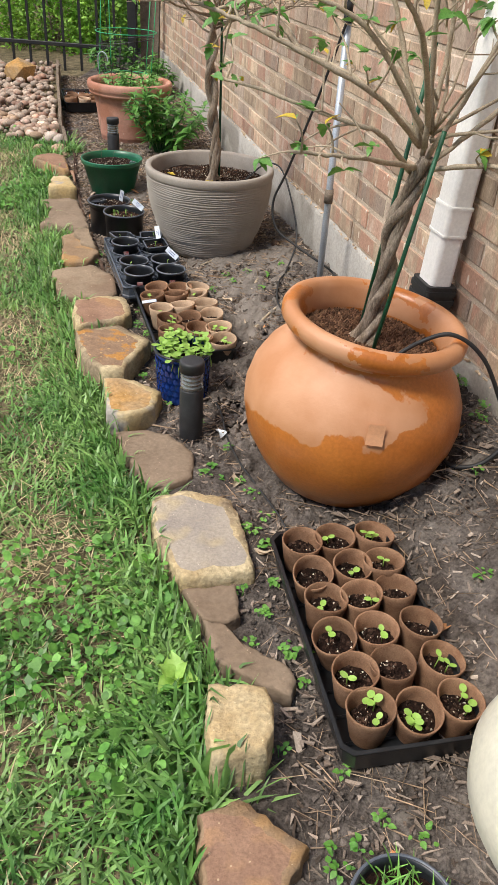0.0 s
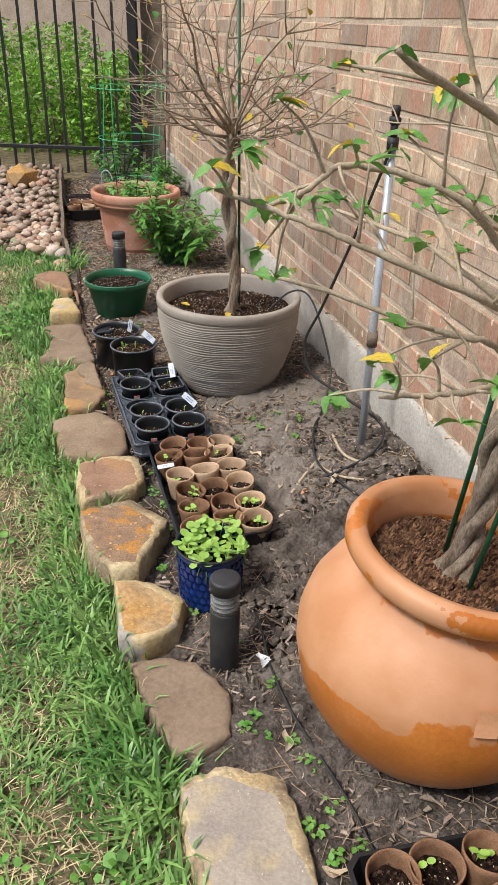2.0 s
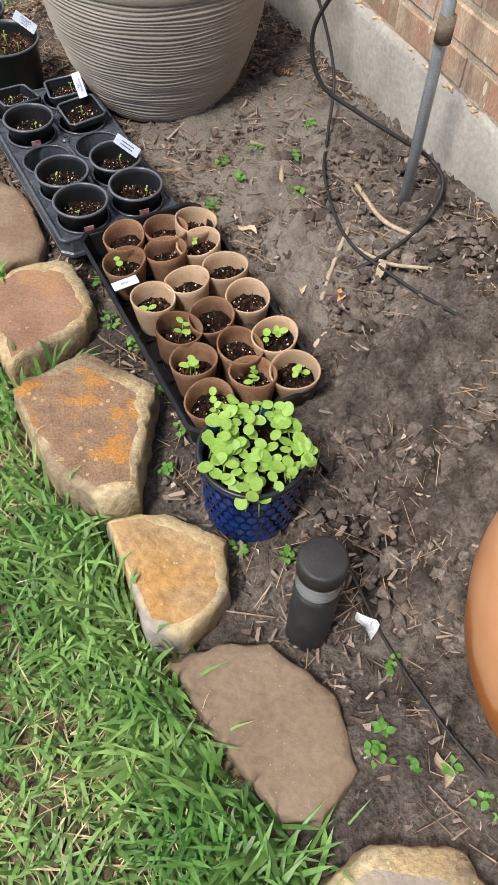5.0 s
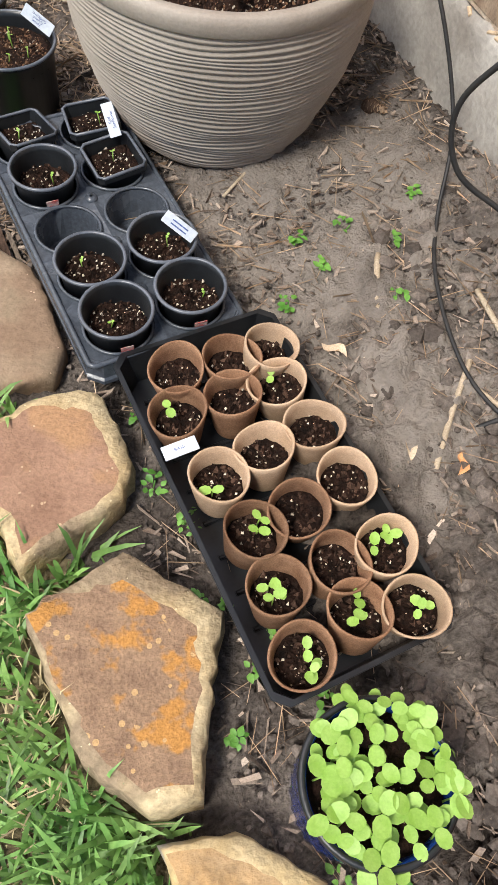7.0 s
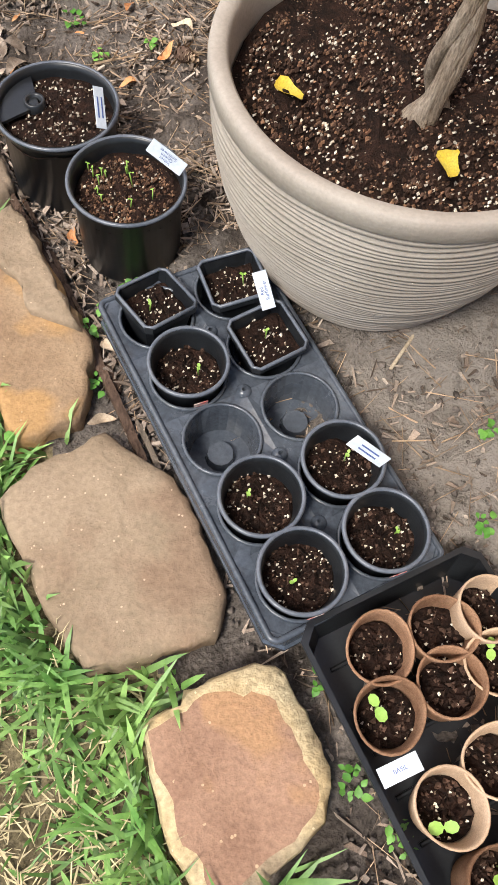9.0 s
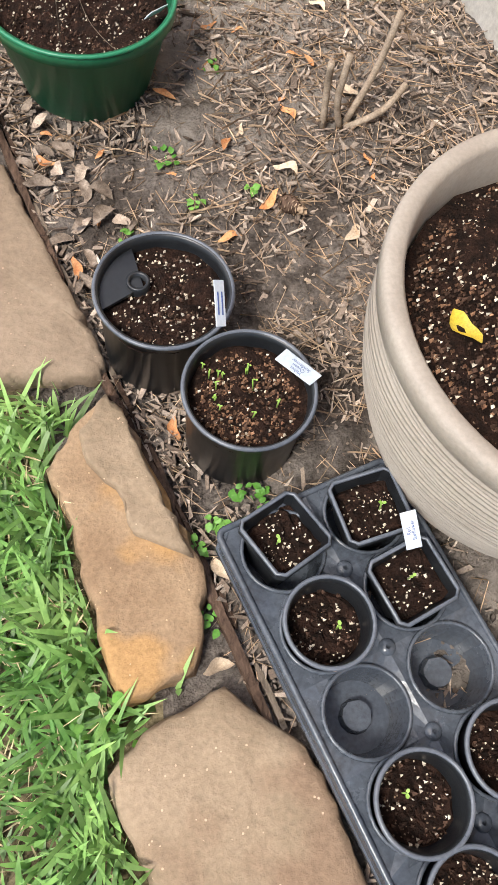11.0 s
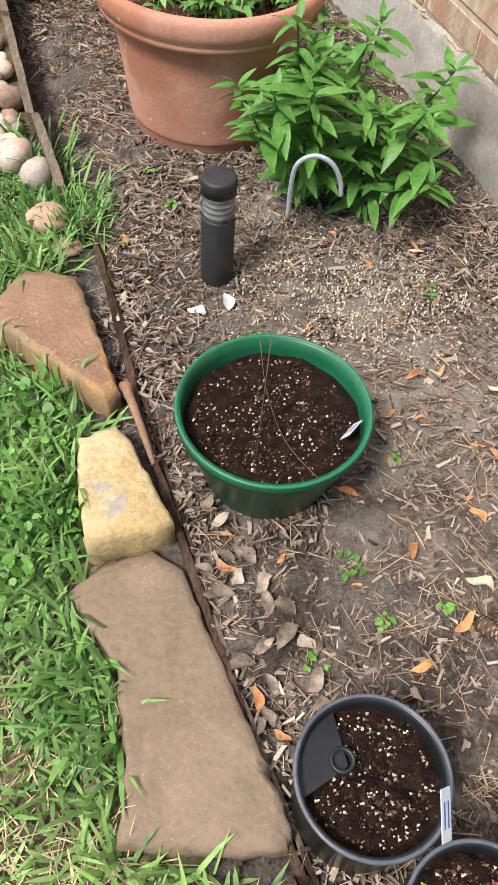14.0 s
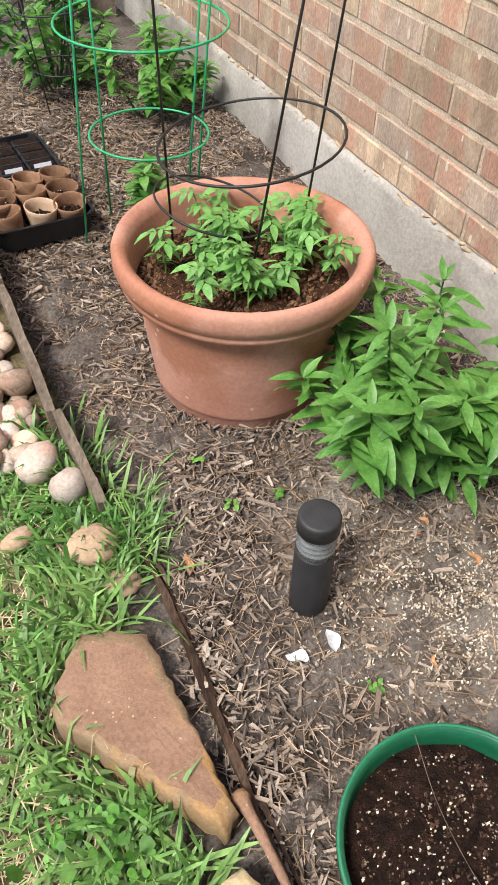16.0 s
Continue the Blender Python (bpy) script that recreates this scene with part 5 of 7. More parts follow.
make_wall()
make_stones()
URN_AT = (0.488, 2.042)
urn_soil = make_urn(URN_AT)
GREY_AT = (-0.052, 3.664)
grey_soil = make_grey_pot(GREY_AT, 0.266, 0.345)
TERRA_AT = (-0.775, 5.437)
terra_soil = make_terracotta(TERRA_AT, 0.257, 0.366)
make_blue_pot((0.035, 2.425), 0.085, 0.125)
GREEN_AT = (-0.645, 4.386)
green = nursery_pot((*GREEN_AT, gz(*GREEN_AT) - 0.005), 0.153, 0.168, 0.138, "wide round green plastic pot with fresh dark compost", "green_pot", GREEN_POT, None, 0.68, 0.007, 41, 0.022, rim_material=GREEN_RIM, perlite=150)
BP1, BP2 = (-0.533, 3.86), (-0.429, 3.70)
bp1 = nursery_pot((*BP1, gz(*BP1) - 0.005), 0.096, 0.150, 0.127, "round black self-watering nursery pot with corner filler", "nursery_pot", BLACK, None, 0.88, 0.006, 43, 0.012, perlite=110)
bp2 = nursery_pot((*BP2, gz(*BP2) - 0.005), 0.088, 0.150, 0.124, "round black nursery pot with reddish compost and sprouts", "nursery_pot", BLACK, None, 0.86, 0.005, 44, 0.01, perlite=40)
tagged(part("red_bark", specks(0.07, 0.124, 260, 71, 0.0018, URNBARK), bp2), kind="stuff")
bollard((0.095, 2.195))
bollard((-0.741, 4.828))


FRONT_POTS = ((-0.078, 0.226, 0, 0), (0.003, 0.228, 1, 0), (0.079, 0.223, 2, 0), (-0.074, 0.139, 0, 0), (0.004, 0.143, 1, 0), (0.078, 0.133, 1, 0),
              (-0.074, 0.050, 1, 0), (0.004, 0.047, 1, 0), (0.08, 0.049, 0, 0), (-0.072, -0.039, 1, 0), (0.007, -0.041, 1, 0), (0.083, -0.04, 0, 0),
              (-0.07, -0.127, 1, 0), (0.011, -0.129, 0, 0), (0.085, -0.126, 2, 0), (-0.067, -0.21, 3, 0), (0.014, -0.212, 3, 0), (0.088, -0.214, 2, 0))
MIDDLE_POTS = ((-0.052, 0.216, 0, 0), (0.026, 0.200, 0, 0), (0.079, 0.200, 0, 1), (-0.08, 0.140, 1, 0), (0.002, 0.132, 0, 0), (0.083, 0.132, 1, 1),
               (-0.074, 0.026, 1, 1), (0.006, 0.035, 0, 1), (0.09, 0.046, 0, 1), (-0.07, -0.06, 2, 0), (0.015, -0.052, 0, 0), (0.094, -0.04, 0, 1),
               (-0.071, -0.15, 3, 0), (0.012, -0.142, 0, 0), (0.09, -0.15, 3, 1), (-0.075, -0.234, 3, 0), (0.006, -0.225, 3, 0), (0.088, -0.233, 2, 1))
tray_of_pots((0.548, 1.468, gz(0.548, 1.468) + 0.006), 16.3, 3, FRONT_POTS, "peat pots in the front flat")
tray_of_pots((-0.028, 2.822, gz(-0.03, 2.81) + 0.006), 20.5, 4, MIDDLE_POTS, "peat pots in the middle flat")
pocket_tray((-0.261, 3.322, gz(-0.253, 3.305) + 0.004), 21.5)
make_small_tree(grey_soil, GREY_AT[0] + 0.02, GREY_AT[1] - 0.03)
make_urn_tree(urn_soil, URN_AT[0] + 0.03, URN_AT[1] - 0.01)
make_fence()
make_downspout()
make_pipe()


# ---------------------------------------------------------------- bits in and on the pots
def label_text(parent, words, w, h):
    """Handwritten words on a tag, as a thin mesh."""
    cu = bpy.data.curves.new("writing", "FONT")
    cu.body, cu.size, cu.align_x, cu.align_y, cu.space_line = words, h, "CENTER", "CENTER", 0.8
    tmp = bpy.data.objects.new("writing_tmp", cu)
    me = bpy.data.meshes.new_from_object(tmp)
    bpy.data.objects.remove(tmp)
    me.materials.clear()
    me.materials.append(INK)
    part("writing", me, parent, "blue handwriting", pose(0, -0.0012, w * 0.5, 90, 0, 0) @ pose(0, 0, 0, 0, 0, 90))


def tag_at(at, rz, lean, side, label, words="", h=0.06, w=0.021):
    tag = thing("plant_label", at, rz, label, "label", "plant labels", rx=lean, ry=side)
    face = part("tag", mesh("tag", *box(w, 0.0014, h, 0.0005), WHITE, False), tag)
    if words:
        label_text(face, words, h, 0.0072)
    else:
        for k in range(2):
            part("writing", mesh("writing", *box(0.0022, 0.0004, h * 0.5, 0, h * 0.25), INK, False), face, "", pose((k - 0.5) * 0.007, -0.001, 0))


tag_at((-0.236, 3.485, 0.075), 8, -42, -14, "white plastic plant label with blue handwriting", "Red\nSunflower", 0.056, 0.02)
tag_at((-0.345, 3.70, 0.125), 14, -36, -56, "white plastic plant label leaning on pot rim", "Velvet\nQueen\nSunflower", 0.06, 0.023)
tag_at((-0.115, 3.228, 0.094), 14, -36, -56, "white plastic plant label in round pot", "", 0.058, 0.022)
tag_at((-0.462, 3.782, 0.128), 24, -52, 30, "white plastic plant label lying in black pot", "", 0.06, 0.017)
tag_at((-0.512, 4.372, 0.143), 172, -60, 50, "white plastic plant label against green pot rim", "", 0.055, 0.018)
tag_at((-0.178, 2.86, 0.062), -72, -84, 0, "white plastic plant label lying on tray edge", "BASIL", 0.05, 0.022)

# corner filler of the self-watering pot
vs, fs = [], []
for z in (0.132, 0.137):
    vs += [(0.0, 0.0, z)] + [(0.089 * math.cos(a), 0.089 * math.sin(a), z) for a in np.linspace(radians(118), radians(197), 9)]
fs = [tuple(range(10))[::-1], tuple(range(10, 20))] + [(i, (i + 1) % 10, 10 + (i + 1) % 10, 10 + i) for i in range(10)]
vs = [(v[0] - 0.001, v[1], v[2]) if i % 10 else (-0.028, 0.012, v[2]) for i, v in enumerate(vs)]
part("filler_corner", mesh("filler_corner", vs, fs, BLACK, False), bp1, "black corner plate with filler hole")
part("filler_neck", mesh("filler_neck", *lathe([(0.0165, 0.127), (0.0165, 0.142), (0.0145, 0.143), (0.0115, 0.142), (0.0115, 0.115), (0.002, 0.114)], 24), BLACK), bp1, "round filler neck", pose(-0.035, 0.018, 0))

# thread and rim of the green pot
solo("thread", mesh("thread", *tube(curve_through([(-0.665, 4.53, 0.158), (-0.655, 4.44, 0.139), (-0.63, 4.34, 0.139), (-0.585, 4.27, 0.141), (-0.57, 4.25, 0.162)], 8), 0.0005, 4), GREYWOOD), "thin pale thread lying across green pot", "thread")


def sprouts(parent, positions, z, size):
    for i, (x, y) in enumerate(positions):
        part("sprout", seedling_leaves(700 + i, 1, 0.002, z, size), parent, "", pose(x, y, 0))


rr0 = random.Random(77)
sprouts(bp2, [(rr0.uniform(-0.06, 0.06), rr0.uniform(-0.05, 0.05)) for _ in range(12)], 0.121, 0.0015)


# ---------------------------------------------------------------- planting
def leafy_bush(at, stems, height, spread, leaf_len, leaf_w, seed, material, name, label, bare=0.25):
    rr = random.Random(seed)
    x, y = at
    bush = thing(name, (x, y, gz(x, y)), 0, label, "plant")
    kinds = [mesh("leaf", *leaf_shape(leaf_len * s, leaf_w * s, 0.28, d, 0.85, 5), material) for s, d in ((1.0, 0.25), (0.8, 0.4), (0.62, 0.15))]
    for k in range(stems):
        a, q = rr.uniform(0, 6.28), math.sqrt(rr.random())
        hx, hy, hz = spread * q * math.cos(a), spread * q * math.sin(a), height * rr.uniform(0.6, 1.05) * (1.05 - 0.5 * q * q)
        pts = [(hx * 0.15, hy * 0.15, -0.01), (hx * 0.5, hy * 0.5, hz * 0.45), (hx * 0.85, hy * 0.85, hz * 0.8), (hx, hy, hz)]
        line = curve_through(pts, 5)
        part("stem", mesh("stem", *tube(line, [0.004 - 0.0025 * i / len(line) for i in range(len(line))], 5), LEAF_DARK), bush)
        n = len(line)
        turn = rr.uniform(0, 360)
        for i in range(int(n * bare), n):
            turn += 90 + rr.uniform(-20, 20)
            for s in (0, 180):
                m = turned(line[i], rr.uniform(-5, 35) - 10 * (i < n - 2), rr.uniform(-15, 15), turn + s, rr.uniform(0.75, 1.15) * (0.75 if i >= n - 1 else 1))
                part("leaf", rr.choice(kinds), bush, "", m)
        for s in (45, 225):
            part("leaf", kinds[2], bush, "", turned(line[-1], 45, 0, turn + s, 0.9))
    return bush


leafy_bush((-0.515, 5.10), 25, 0.43, 0.27, 0.092, 0.028, 5, LEAF, "leafy_shrub", "bushy green shrub with pointed leaves beside the planter", 0.2)
leafy_bush((-0.93, 6.72), 14, 0.33, 0.22, 0.07, 0.03, 6, LEAF, "leafy_shrub", "low green shrub growing against the foundation")
leafy_bush((-1.22, 6.95), 14, 0.36, 0.22, 0.075, 0.034, 7, LEAF, "leafy_shrub", "leafy green plant near the iron fence")
leafy_bush((-0.95, 6.1), 5, 0.16, 0.07, 0.06, 0.032, 8, LEAF, "leafy_plant", "small green plant beside the seed tray")


def tomato_seedlings():
    """Young plants whose leaves are made of narrow lobed leaflets."""
    rr = random.Random(14)
    kinds = [mesh("leaf", *join(*[moved(leaf_shape(0.03 * s * q, 0.0135 * s * q, 0.25, 0.35, 0.8, 4), turned((0, y0 * s, 0), 0, 0, a)) for y0, a, q in ((0.0, 62, 0.8), (0.0, -62, 0.8), (0.012, 50, 1.0), (0.012, -50, 1.0), (0.022, 0, 1.25))]), LEAF_TOMATO) for s in (1.0, 0.75)]
    for i in range(24):
        a, q = rr.uniform(0, 6.28), 0.185 * math.sqrt(rr.random())
        x, y = TERRA_AT[0] + q * math.cos(a), TERRA_AT[1] + q * math.sin(a)
        plant = thing("tomato_seedling", (x, y, terra_soil), 0, "young green tomato seedling in terracotta planter", "plant", "tomato seedlings")
        h = rr.uniform(0.06, 0.13)
        line = curve_through([(0, 0, -0.01), (rr.uniform(-0.02, 0.02), rr.uniform(-0.02, 0.02), h * 0.6), (rr.uniform(-0.03, 0.03), rr.uniform(-0.03, 0.03), h)], 4)
        part("stem", mesh("stem", *tube(line, 0.0018, 5), LEAF_TOMATO), plant)
        for k in range(7):
            p = line[min(len(line) - 1, 2 + k * (len(line) - 2) // 7)]
            part("leaf", kinds[k % 2], plant, "", turned(p, rr.uniform(-20, 30), rr.uniform(-20, 20), k * 137 + rr.uniform(-25, 25)))


tomato_seedlings()


def wire_cage(at, rings, legs, wire, r, label, name="tomato_cage"):
    """rings: (z, radius, dx, dy, tilt); legs: from and to."""
    cage = thing(name, at, 0, label, "plant cage")
    for z, q, dx, dy, tilt in rings:
        part("ring", mesh("ring", *tube([(dx + q * math.cos(a), dy + q * math.sin(a), z + tilt * math.cos(a)) for a in np.linspace(0, 6.2832, 41)[:-1]], r, 6, True), wire), cage)
    for x0, y0, z0, x1, y1, z1 in legs:
        part("leg", mesh("leg", *tube([(x0, y0, z0), (x1, y1, z1)], r, 6), wire), cage)


wire_cage((-0.775, 5.42, 0), [(0.585, 0.158, 0.0, -0.04, 0.02), (0.39, 0.115, -0.05, 0.1, -0.03)], [(0.0, -0.03, 0.24, 0.12, -0.05, 1.15), (-0.13, 0.14, 0.24, -0.16, 0.0, 1.15), (0.14, 0.15, 0.24, 0.2, 0.06, 1.15)], IRON, 0.0025, "black wire tomato cage standing in terracotta planter")
wire_cage((-0.93, 6.06, 0), [(0.30, 0.15, 0, 0, 0.0), (0.56, 0.20, 0, 0, 0.0), (0.85, 0.23, 0, 0, 0)], [(-0.19, -0.08, -0.02, -0.13, -0.08, 0.95), (-0.12, 0.05, 0.0, -0.11, 0.0, 0.95), (0.09, 0.06, 0.0, 0.17, 0.06, 0.95), (0.12, 0.1, 0.0, 0.2, 0.1, 0.95)], WIRE_GREEN, 0.003, "green wire tomato cage behind the planter")
wire_cage((-1.18, 6.75, 0), [(0.22, 0.09, 0, 0, 0.0), (0.4, 0.12, 0, 0, 0.01)], [(0.02, 0.05, 0.0, 0.03, 0.1, 0.5), (-0.05, 0.0, 0.0, -0.1, -0.02, 0.5), (0.03, -0.04, 0.0, 0.07, -0.08, 0.5)], IRON, 0.0025, "small black wire plant cage near the fence")

hook = curve_through([(-0.668, 4.291, 0.58), (-0.667, 4.291, 0.632), (-0.660, 4.289, 0.65), (-0.645, 4.286, 0.657), (-0.63, 4.283, 0.65), (-0.621, 4.281, 0.634), (-0.618, 4.28, 0.618)], 8)
hook_stake = thing("hook_stake", (0, 0, 0), 0, "bright bent wire hook on thin stem in green pot", "stake")
part("hook", mesh("hook", *tube(hook, 0.0024, 8), STEEL), hook_stake)
part("stem", mesh("stem", *tube([(-0.674, 4.297, 0.10), (-0.671, 4.294, 0.35), (-0.668, 4.291, 0.585)], 0.0006, 6), GREYWOOD), hook_stake, "thin dull wire stem")
solo("plastic_scrap", mesh("plastic_scrap", *box(0.016, 0.011, 0.006, 0.002), TEAL, False), "small teal plastic scrap on the soil", "litter", m=pose(*wall_point(1.54, 0.14, 0), 12, 8, 30) @ pose(0, 0, gz(*wall_point(1.54, 0.14, 0)[:2])))

# ---------------------------------------------------------------- far tray by the fence
FAR_TRAY = (-1.30, 6.22, gz(-1.3, 6.22) + 0.008)
flat_tray(FAR_TRAY, 20, label="black plastic seedling flat with pots and cell packs")
mt = pose(*FAR_TRAY, 0, 0, 20)
rr0 = random.Random(6)
for j in range(3):
    for i in range(3):
        peat_pot(mt @ Vector(((i - 1) * 0.08 + 0.004 * j, -0.21 + j * 0.08, 0.006)), rr0.uniform(0, 360), 900 + j * 3 + i, 0, rr0.random() < 0.4, "peat pots in the far flat")
for k in range(6):
    cx, cy = (k % 3 - 1) * 0.083, 0.07 + (k // 3) * 0.105
    pack = thing("cell_pack", mt @ Vector((cx, cy, 0.006)), 20, "black plastic cell pack of dark seed compost", "pot", "cell packs in the far flat")
    vs, fs = box(0.078, 0.1, 0.062, 0.004)
    part("shell", mesh("shell", vs, fs, BLACK, False), pack)
    part("soil", mesh("soil", *box(0.068, 0.088, 0.004, 0.001, 0.061), POTTING, False), pack)
    part("divider", mesh("divider", *box(0.078, 0.005, 0.006, 0.001, 0.061), BLACK, False), pack)
    if k < 3:
        part("tag", mesh("tag", *moved(box(0.05, 0.0015, 0.024, 0.0005), pose(0, 0, 0)), WHITE, False), pack, "blank white plastic tag", pose(0, -0.05, 0.05, -25))


# ---------------------------------------------------------------- timber edging and rocks
def timber_strip():
    """A rotten edging board split lengthwise into pieces, with splinters beside it."""
    edging = thing("timber_edging", (0, 0, 0), 0, "rotting split brown timber edging strip along bed", "edging")
    pts = curve_through([(-0.40, 3.22, 0), (-0.43, 3.335, 0), (-0.557, 3.655, 0), (-0.632, 3.835, 0), (-0.727, 4.09, 0), (-0.845, 4.427, 0), (-1.02, 5.0, 0), (-1.11, 5.2, 0)], 34)

    def strip(i0, i1, shift, half, rise, seed, material):
        r = random.Random(seed)
        vs, fs = [], []
        run = pts[i0:i1]
        for i, p in enumerate(run):
            a, b = run[max(i - 1, 0)], run[min(i + 1, len(run) - 1)]
            d = (b - a).normalized()
            s = Vector((d.y, -d.x, 0))
            z = gz(p.x, p.y)
            end = 0.45 if i in (0, len(run) - 1) else 1.0
            w = half * end * (1 + 0.3 * math.sin(13 * p.y + seed) * math.sin(31 * p.y) + r.uniform(-0.12, 0.12))
            top = z + rise + 0.005 * math.sin(17 * p.y + seed) * math.sin(41 * p.y) + r.uniform(-0.003, 0.002)
            p = p + s * (shift + 0.002 * math.sin(9 * p.y + seed))
            vs += [p - s * w + Vector((0, 0, z - 0.05)), p - s * w + Vector((0, 0, top)), p + s * w + Vector((0, 0, top - 0.003)), p + s * w + Vector((0, 0, z - 0.05))]
        n = len(run)
        for i in range(n - 1):
            for k in range(4):
                k2 = (k + 1) % 4
                fs.append((i * 4 + k, i * 4 + k2, i * 4 + 4 + k2, i * 4 + 4 + k))
        fs += [(0, 1, 2, 3), tuple(len(vs) - 4 + k for k in (3, 2, 1, 0))]
        part("slat", mesh("slat", vs, fs, material, False), edging)

    last = len(pts)
    for k, (i0, i1) in enumerate(((0, 62), (60, 118), (115, 176), (174, last))):
        strip(i0, i1, -0.004, 0.0062, 0.021, k, OLDWOOD)
    for k, (i0, i1) in enumerate(((6, 40), (44, 96), (90, 140), (150, 200), (196, last - 8))):
        strip(i0, i1, 0.0085, 0.0036, 0.014, 10 + k, OLDWOOD if k % 2 else GREYWOOD)


timber_strip()


def edge_board(a, b, h, label, lean=8):
    a, b = Vector((*a, 0)), Vector((*b, 0))
    d = b - a
    r = random.Random(int(h * 1000))
    vs, fs = [], []
    n = 8
    for i in range(n + 1):
        p = a + d * i / n
        z = gz(p.x, p.y)
        s = Vector((d.y, -d.x, 0)).normalized()
        top = h + r.uniform(-0.012, 0.008) - (0.03 if i in (0, n) else 0)
        off = s * (-0.012 + r.uniform(-0.002, 0.002))
        for w, zz in ((-0.009, -0.04), (-0.009, top), (0.009, top - 0.004), (0.009, -0.04)):
            vs.append(p + s * w + off * (zz / h if zz > 0 else 0) + Vector((0, 0, z + zz)))
    for i in range(n):
        for k in range(4):
            k2 = (k + 1) % 4
            fs.append((i * 4 + k, i * 4 + k2, i * 4 + 4 + k2, i * 4 + 4 + k))
    fs += [(0, 1, 2, 3), tuple(len(vs) - 4 + k for k in (3, 2, 1, 0))]
    solo("edge_board", mesh("edge_board", vs, fs, GREYWOOD, False), label, "board", "boards holding back the rocks")


edge_board((-1.075, 5.06), (-1.165, 5.31), 0.085, "weathered brown board on edge beside river rocks")
edge_board((-1.165, 5.27), (-1.30, 5.72), 0.12, "grey weathered board on edge holding river rocks")
edge_board((-1.30, 5.72), (-1.52, 6.42), 0.13, "dark old board on edge near the seed tray")
edge_board((-1.52, 6.42), (-1.78, 7.3), 0.13, "dark old board on edge near the fence")


def pebble_shape(seed, detail=2):
    bm = bmesh.new()
    bmesh.ops.create_icosphere(bm, subdivisions=detail, radius=1.0)
    r = random.Random(seed)
    off = Vector((r.uniform(0, 50), r.uniform(0, 50), 0))
    vs = [v.co * (1 + 0.22 * noise.noise(v.co * 0.9 + off) + 0.05 * noise.noise(v.co * 2.5 + off)) for v in bm.verts]
    fs = [tuple(v.index for v in f.verts) for f in bm.faces]
    bm.free()
    return vs, fs


PEBBLE_PALE = mat("river_rock_pale", (0.45, 0.35, 0.285), (0.57, 0.48, 0.41), 16, 0.8, 0.3, 8, rand=0.2, third=(0.55, 0.37, 0.29), contrast=0.2)
PEBBLE_BROWN = mat("river_rock_brown", (0.29, 0.195, 0.125), (0.42, 0.29, 0.185), 16, 0.8, 0.3, 8, rand=0.25, third=(0.36, 0.25, 0.18), contrast=0.2)
PEBBLES = [mesh("river_rock", *pebble_shape(k), (PEBBLE_BROWN, PEBBLE_PALE, PEBBLE_PALE, PEBBLE_BROWN, PEBBLE, PEBBLE)[k]) for k in range(6)]


def rock(x, y, sx, sy, sz, k, rz, lift=0.5, label="smooth rounded tan river rock in loose heap"):
    ob = solo("river_rock", PEBBLES[k % 6], label, "rock", "river rocks")
    ob.matrix_world = pose(x, y, gz(x, y) + sz * lift, 0, 0, rz) @ Matrix.Diagonal((sx, sy, sz, 1))


def board_x(y):
    return np.interp(y, [5.0, 5.31, 5.72, 6.42, 7.3], [-1.07, -1.17, -1.30, -1.52, -1.80])


rock(-1.262, 5.43, 0.042, 0.036, 0.034, 0, 10, 0.8)
rock(-1.205, 5.185, 0.05, 0.042, 0.04, 1, 60, 0.8, "large pale pink river rock beside the board")
rock(-1.143, 5.12, 0.04, 0.034, 0.042, 2, 20, 0.7, "pale grey angular river rock beside the board")
rock(-1.10, 4.985, 0.05, 0.042, 0.03, 3, 10, 0.5, "low brown river rock among grass")
rock(-1.05, 4.905, 0.034, 0.028, 0.014, 3, 0, 0.4, "flat grey stone among grass blades")
rock(-1.235, 5.02, 0.035, 0.022, 0.02, 0, 40, 0.5)
boulder = solo("boulder", mesh("boulder", *pebble_shape(8, 1), STONE_OCHRE, False), "large brown boulder on river rocks", "rock")
boulder.matrix_world = pose(-2.02, 7.0, gz(-2.02, 7.0) + 0.06, 0, 0, 15) @ Matrix.Diagonal((0.145, 0.11, 0.095, 1))
rr0 = random.Random(31)
near_count = 0
far_vs, far_fs = [], []
small = [pebble_shape(40 + k, 1) for k in range(5)]
for i in range(2600):
    y = rr0.uniform(5.0, 7.6)
    x = board_x(y) - 0.05 - rr0.random() * 1.9 * (0.25 + (y - 5.0) / 1.6)
    if y < 5.25 + 0.32 * max(0, -1.25 - x) + rr0.uniform(-0.1, 0.1):
        continue
    s = rr0.uniform(0.016, 0.034)
    if y < 5.9 and near_count < 140:
        near_count += 1
        rock(x, y, s * 1.2, s, s * 0.75, i, rr0.uniform(0, 180), rr0.uniform(0.4, 1.4))
    else:
        m = turned((x, y, gz(x, y) + s * rr0.uniform(0.2, 1.3)), 0, 0, rr0.uniform(0, 180), s)
        k = len(far_vs)
        v, f = small[i % 5]
        far_vs += [m @ Vector((a[0] * 1.25, a[1], a[2] * 0.75)) for a in v]
        far_fs += [tuple(q + k for q in g) for g in f]
solo("river_rocks", mesh("river_rocks", far_vs, far_fs, PEBBLE), "bank of tan and pink river rocks by fence", "rocks", kind="stuff")

# ---------------------------------------------------------------- ground litter
rngl = np.random.default_rng(12)


def bed_points(n, y0, y1, power=1.0):
    """Random places in the bed between stones and wall."""
    y = y0 + (y1 - y0) * rngl.random(n)
    a = edge_x(y) + np.interp(y, [4.95, 5.4], [0.13, 0.03])
    b = WALL_X - WALL_S * (y - WALL_Y) - 0.02
    x = a + (b - a) * rngl.random(n)
    return x, y


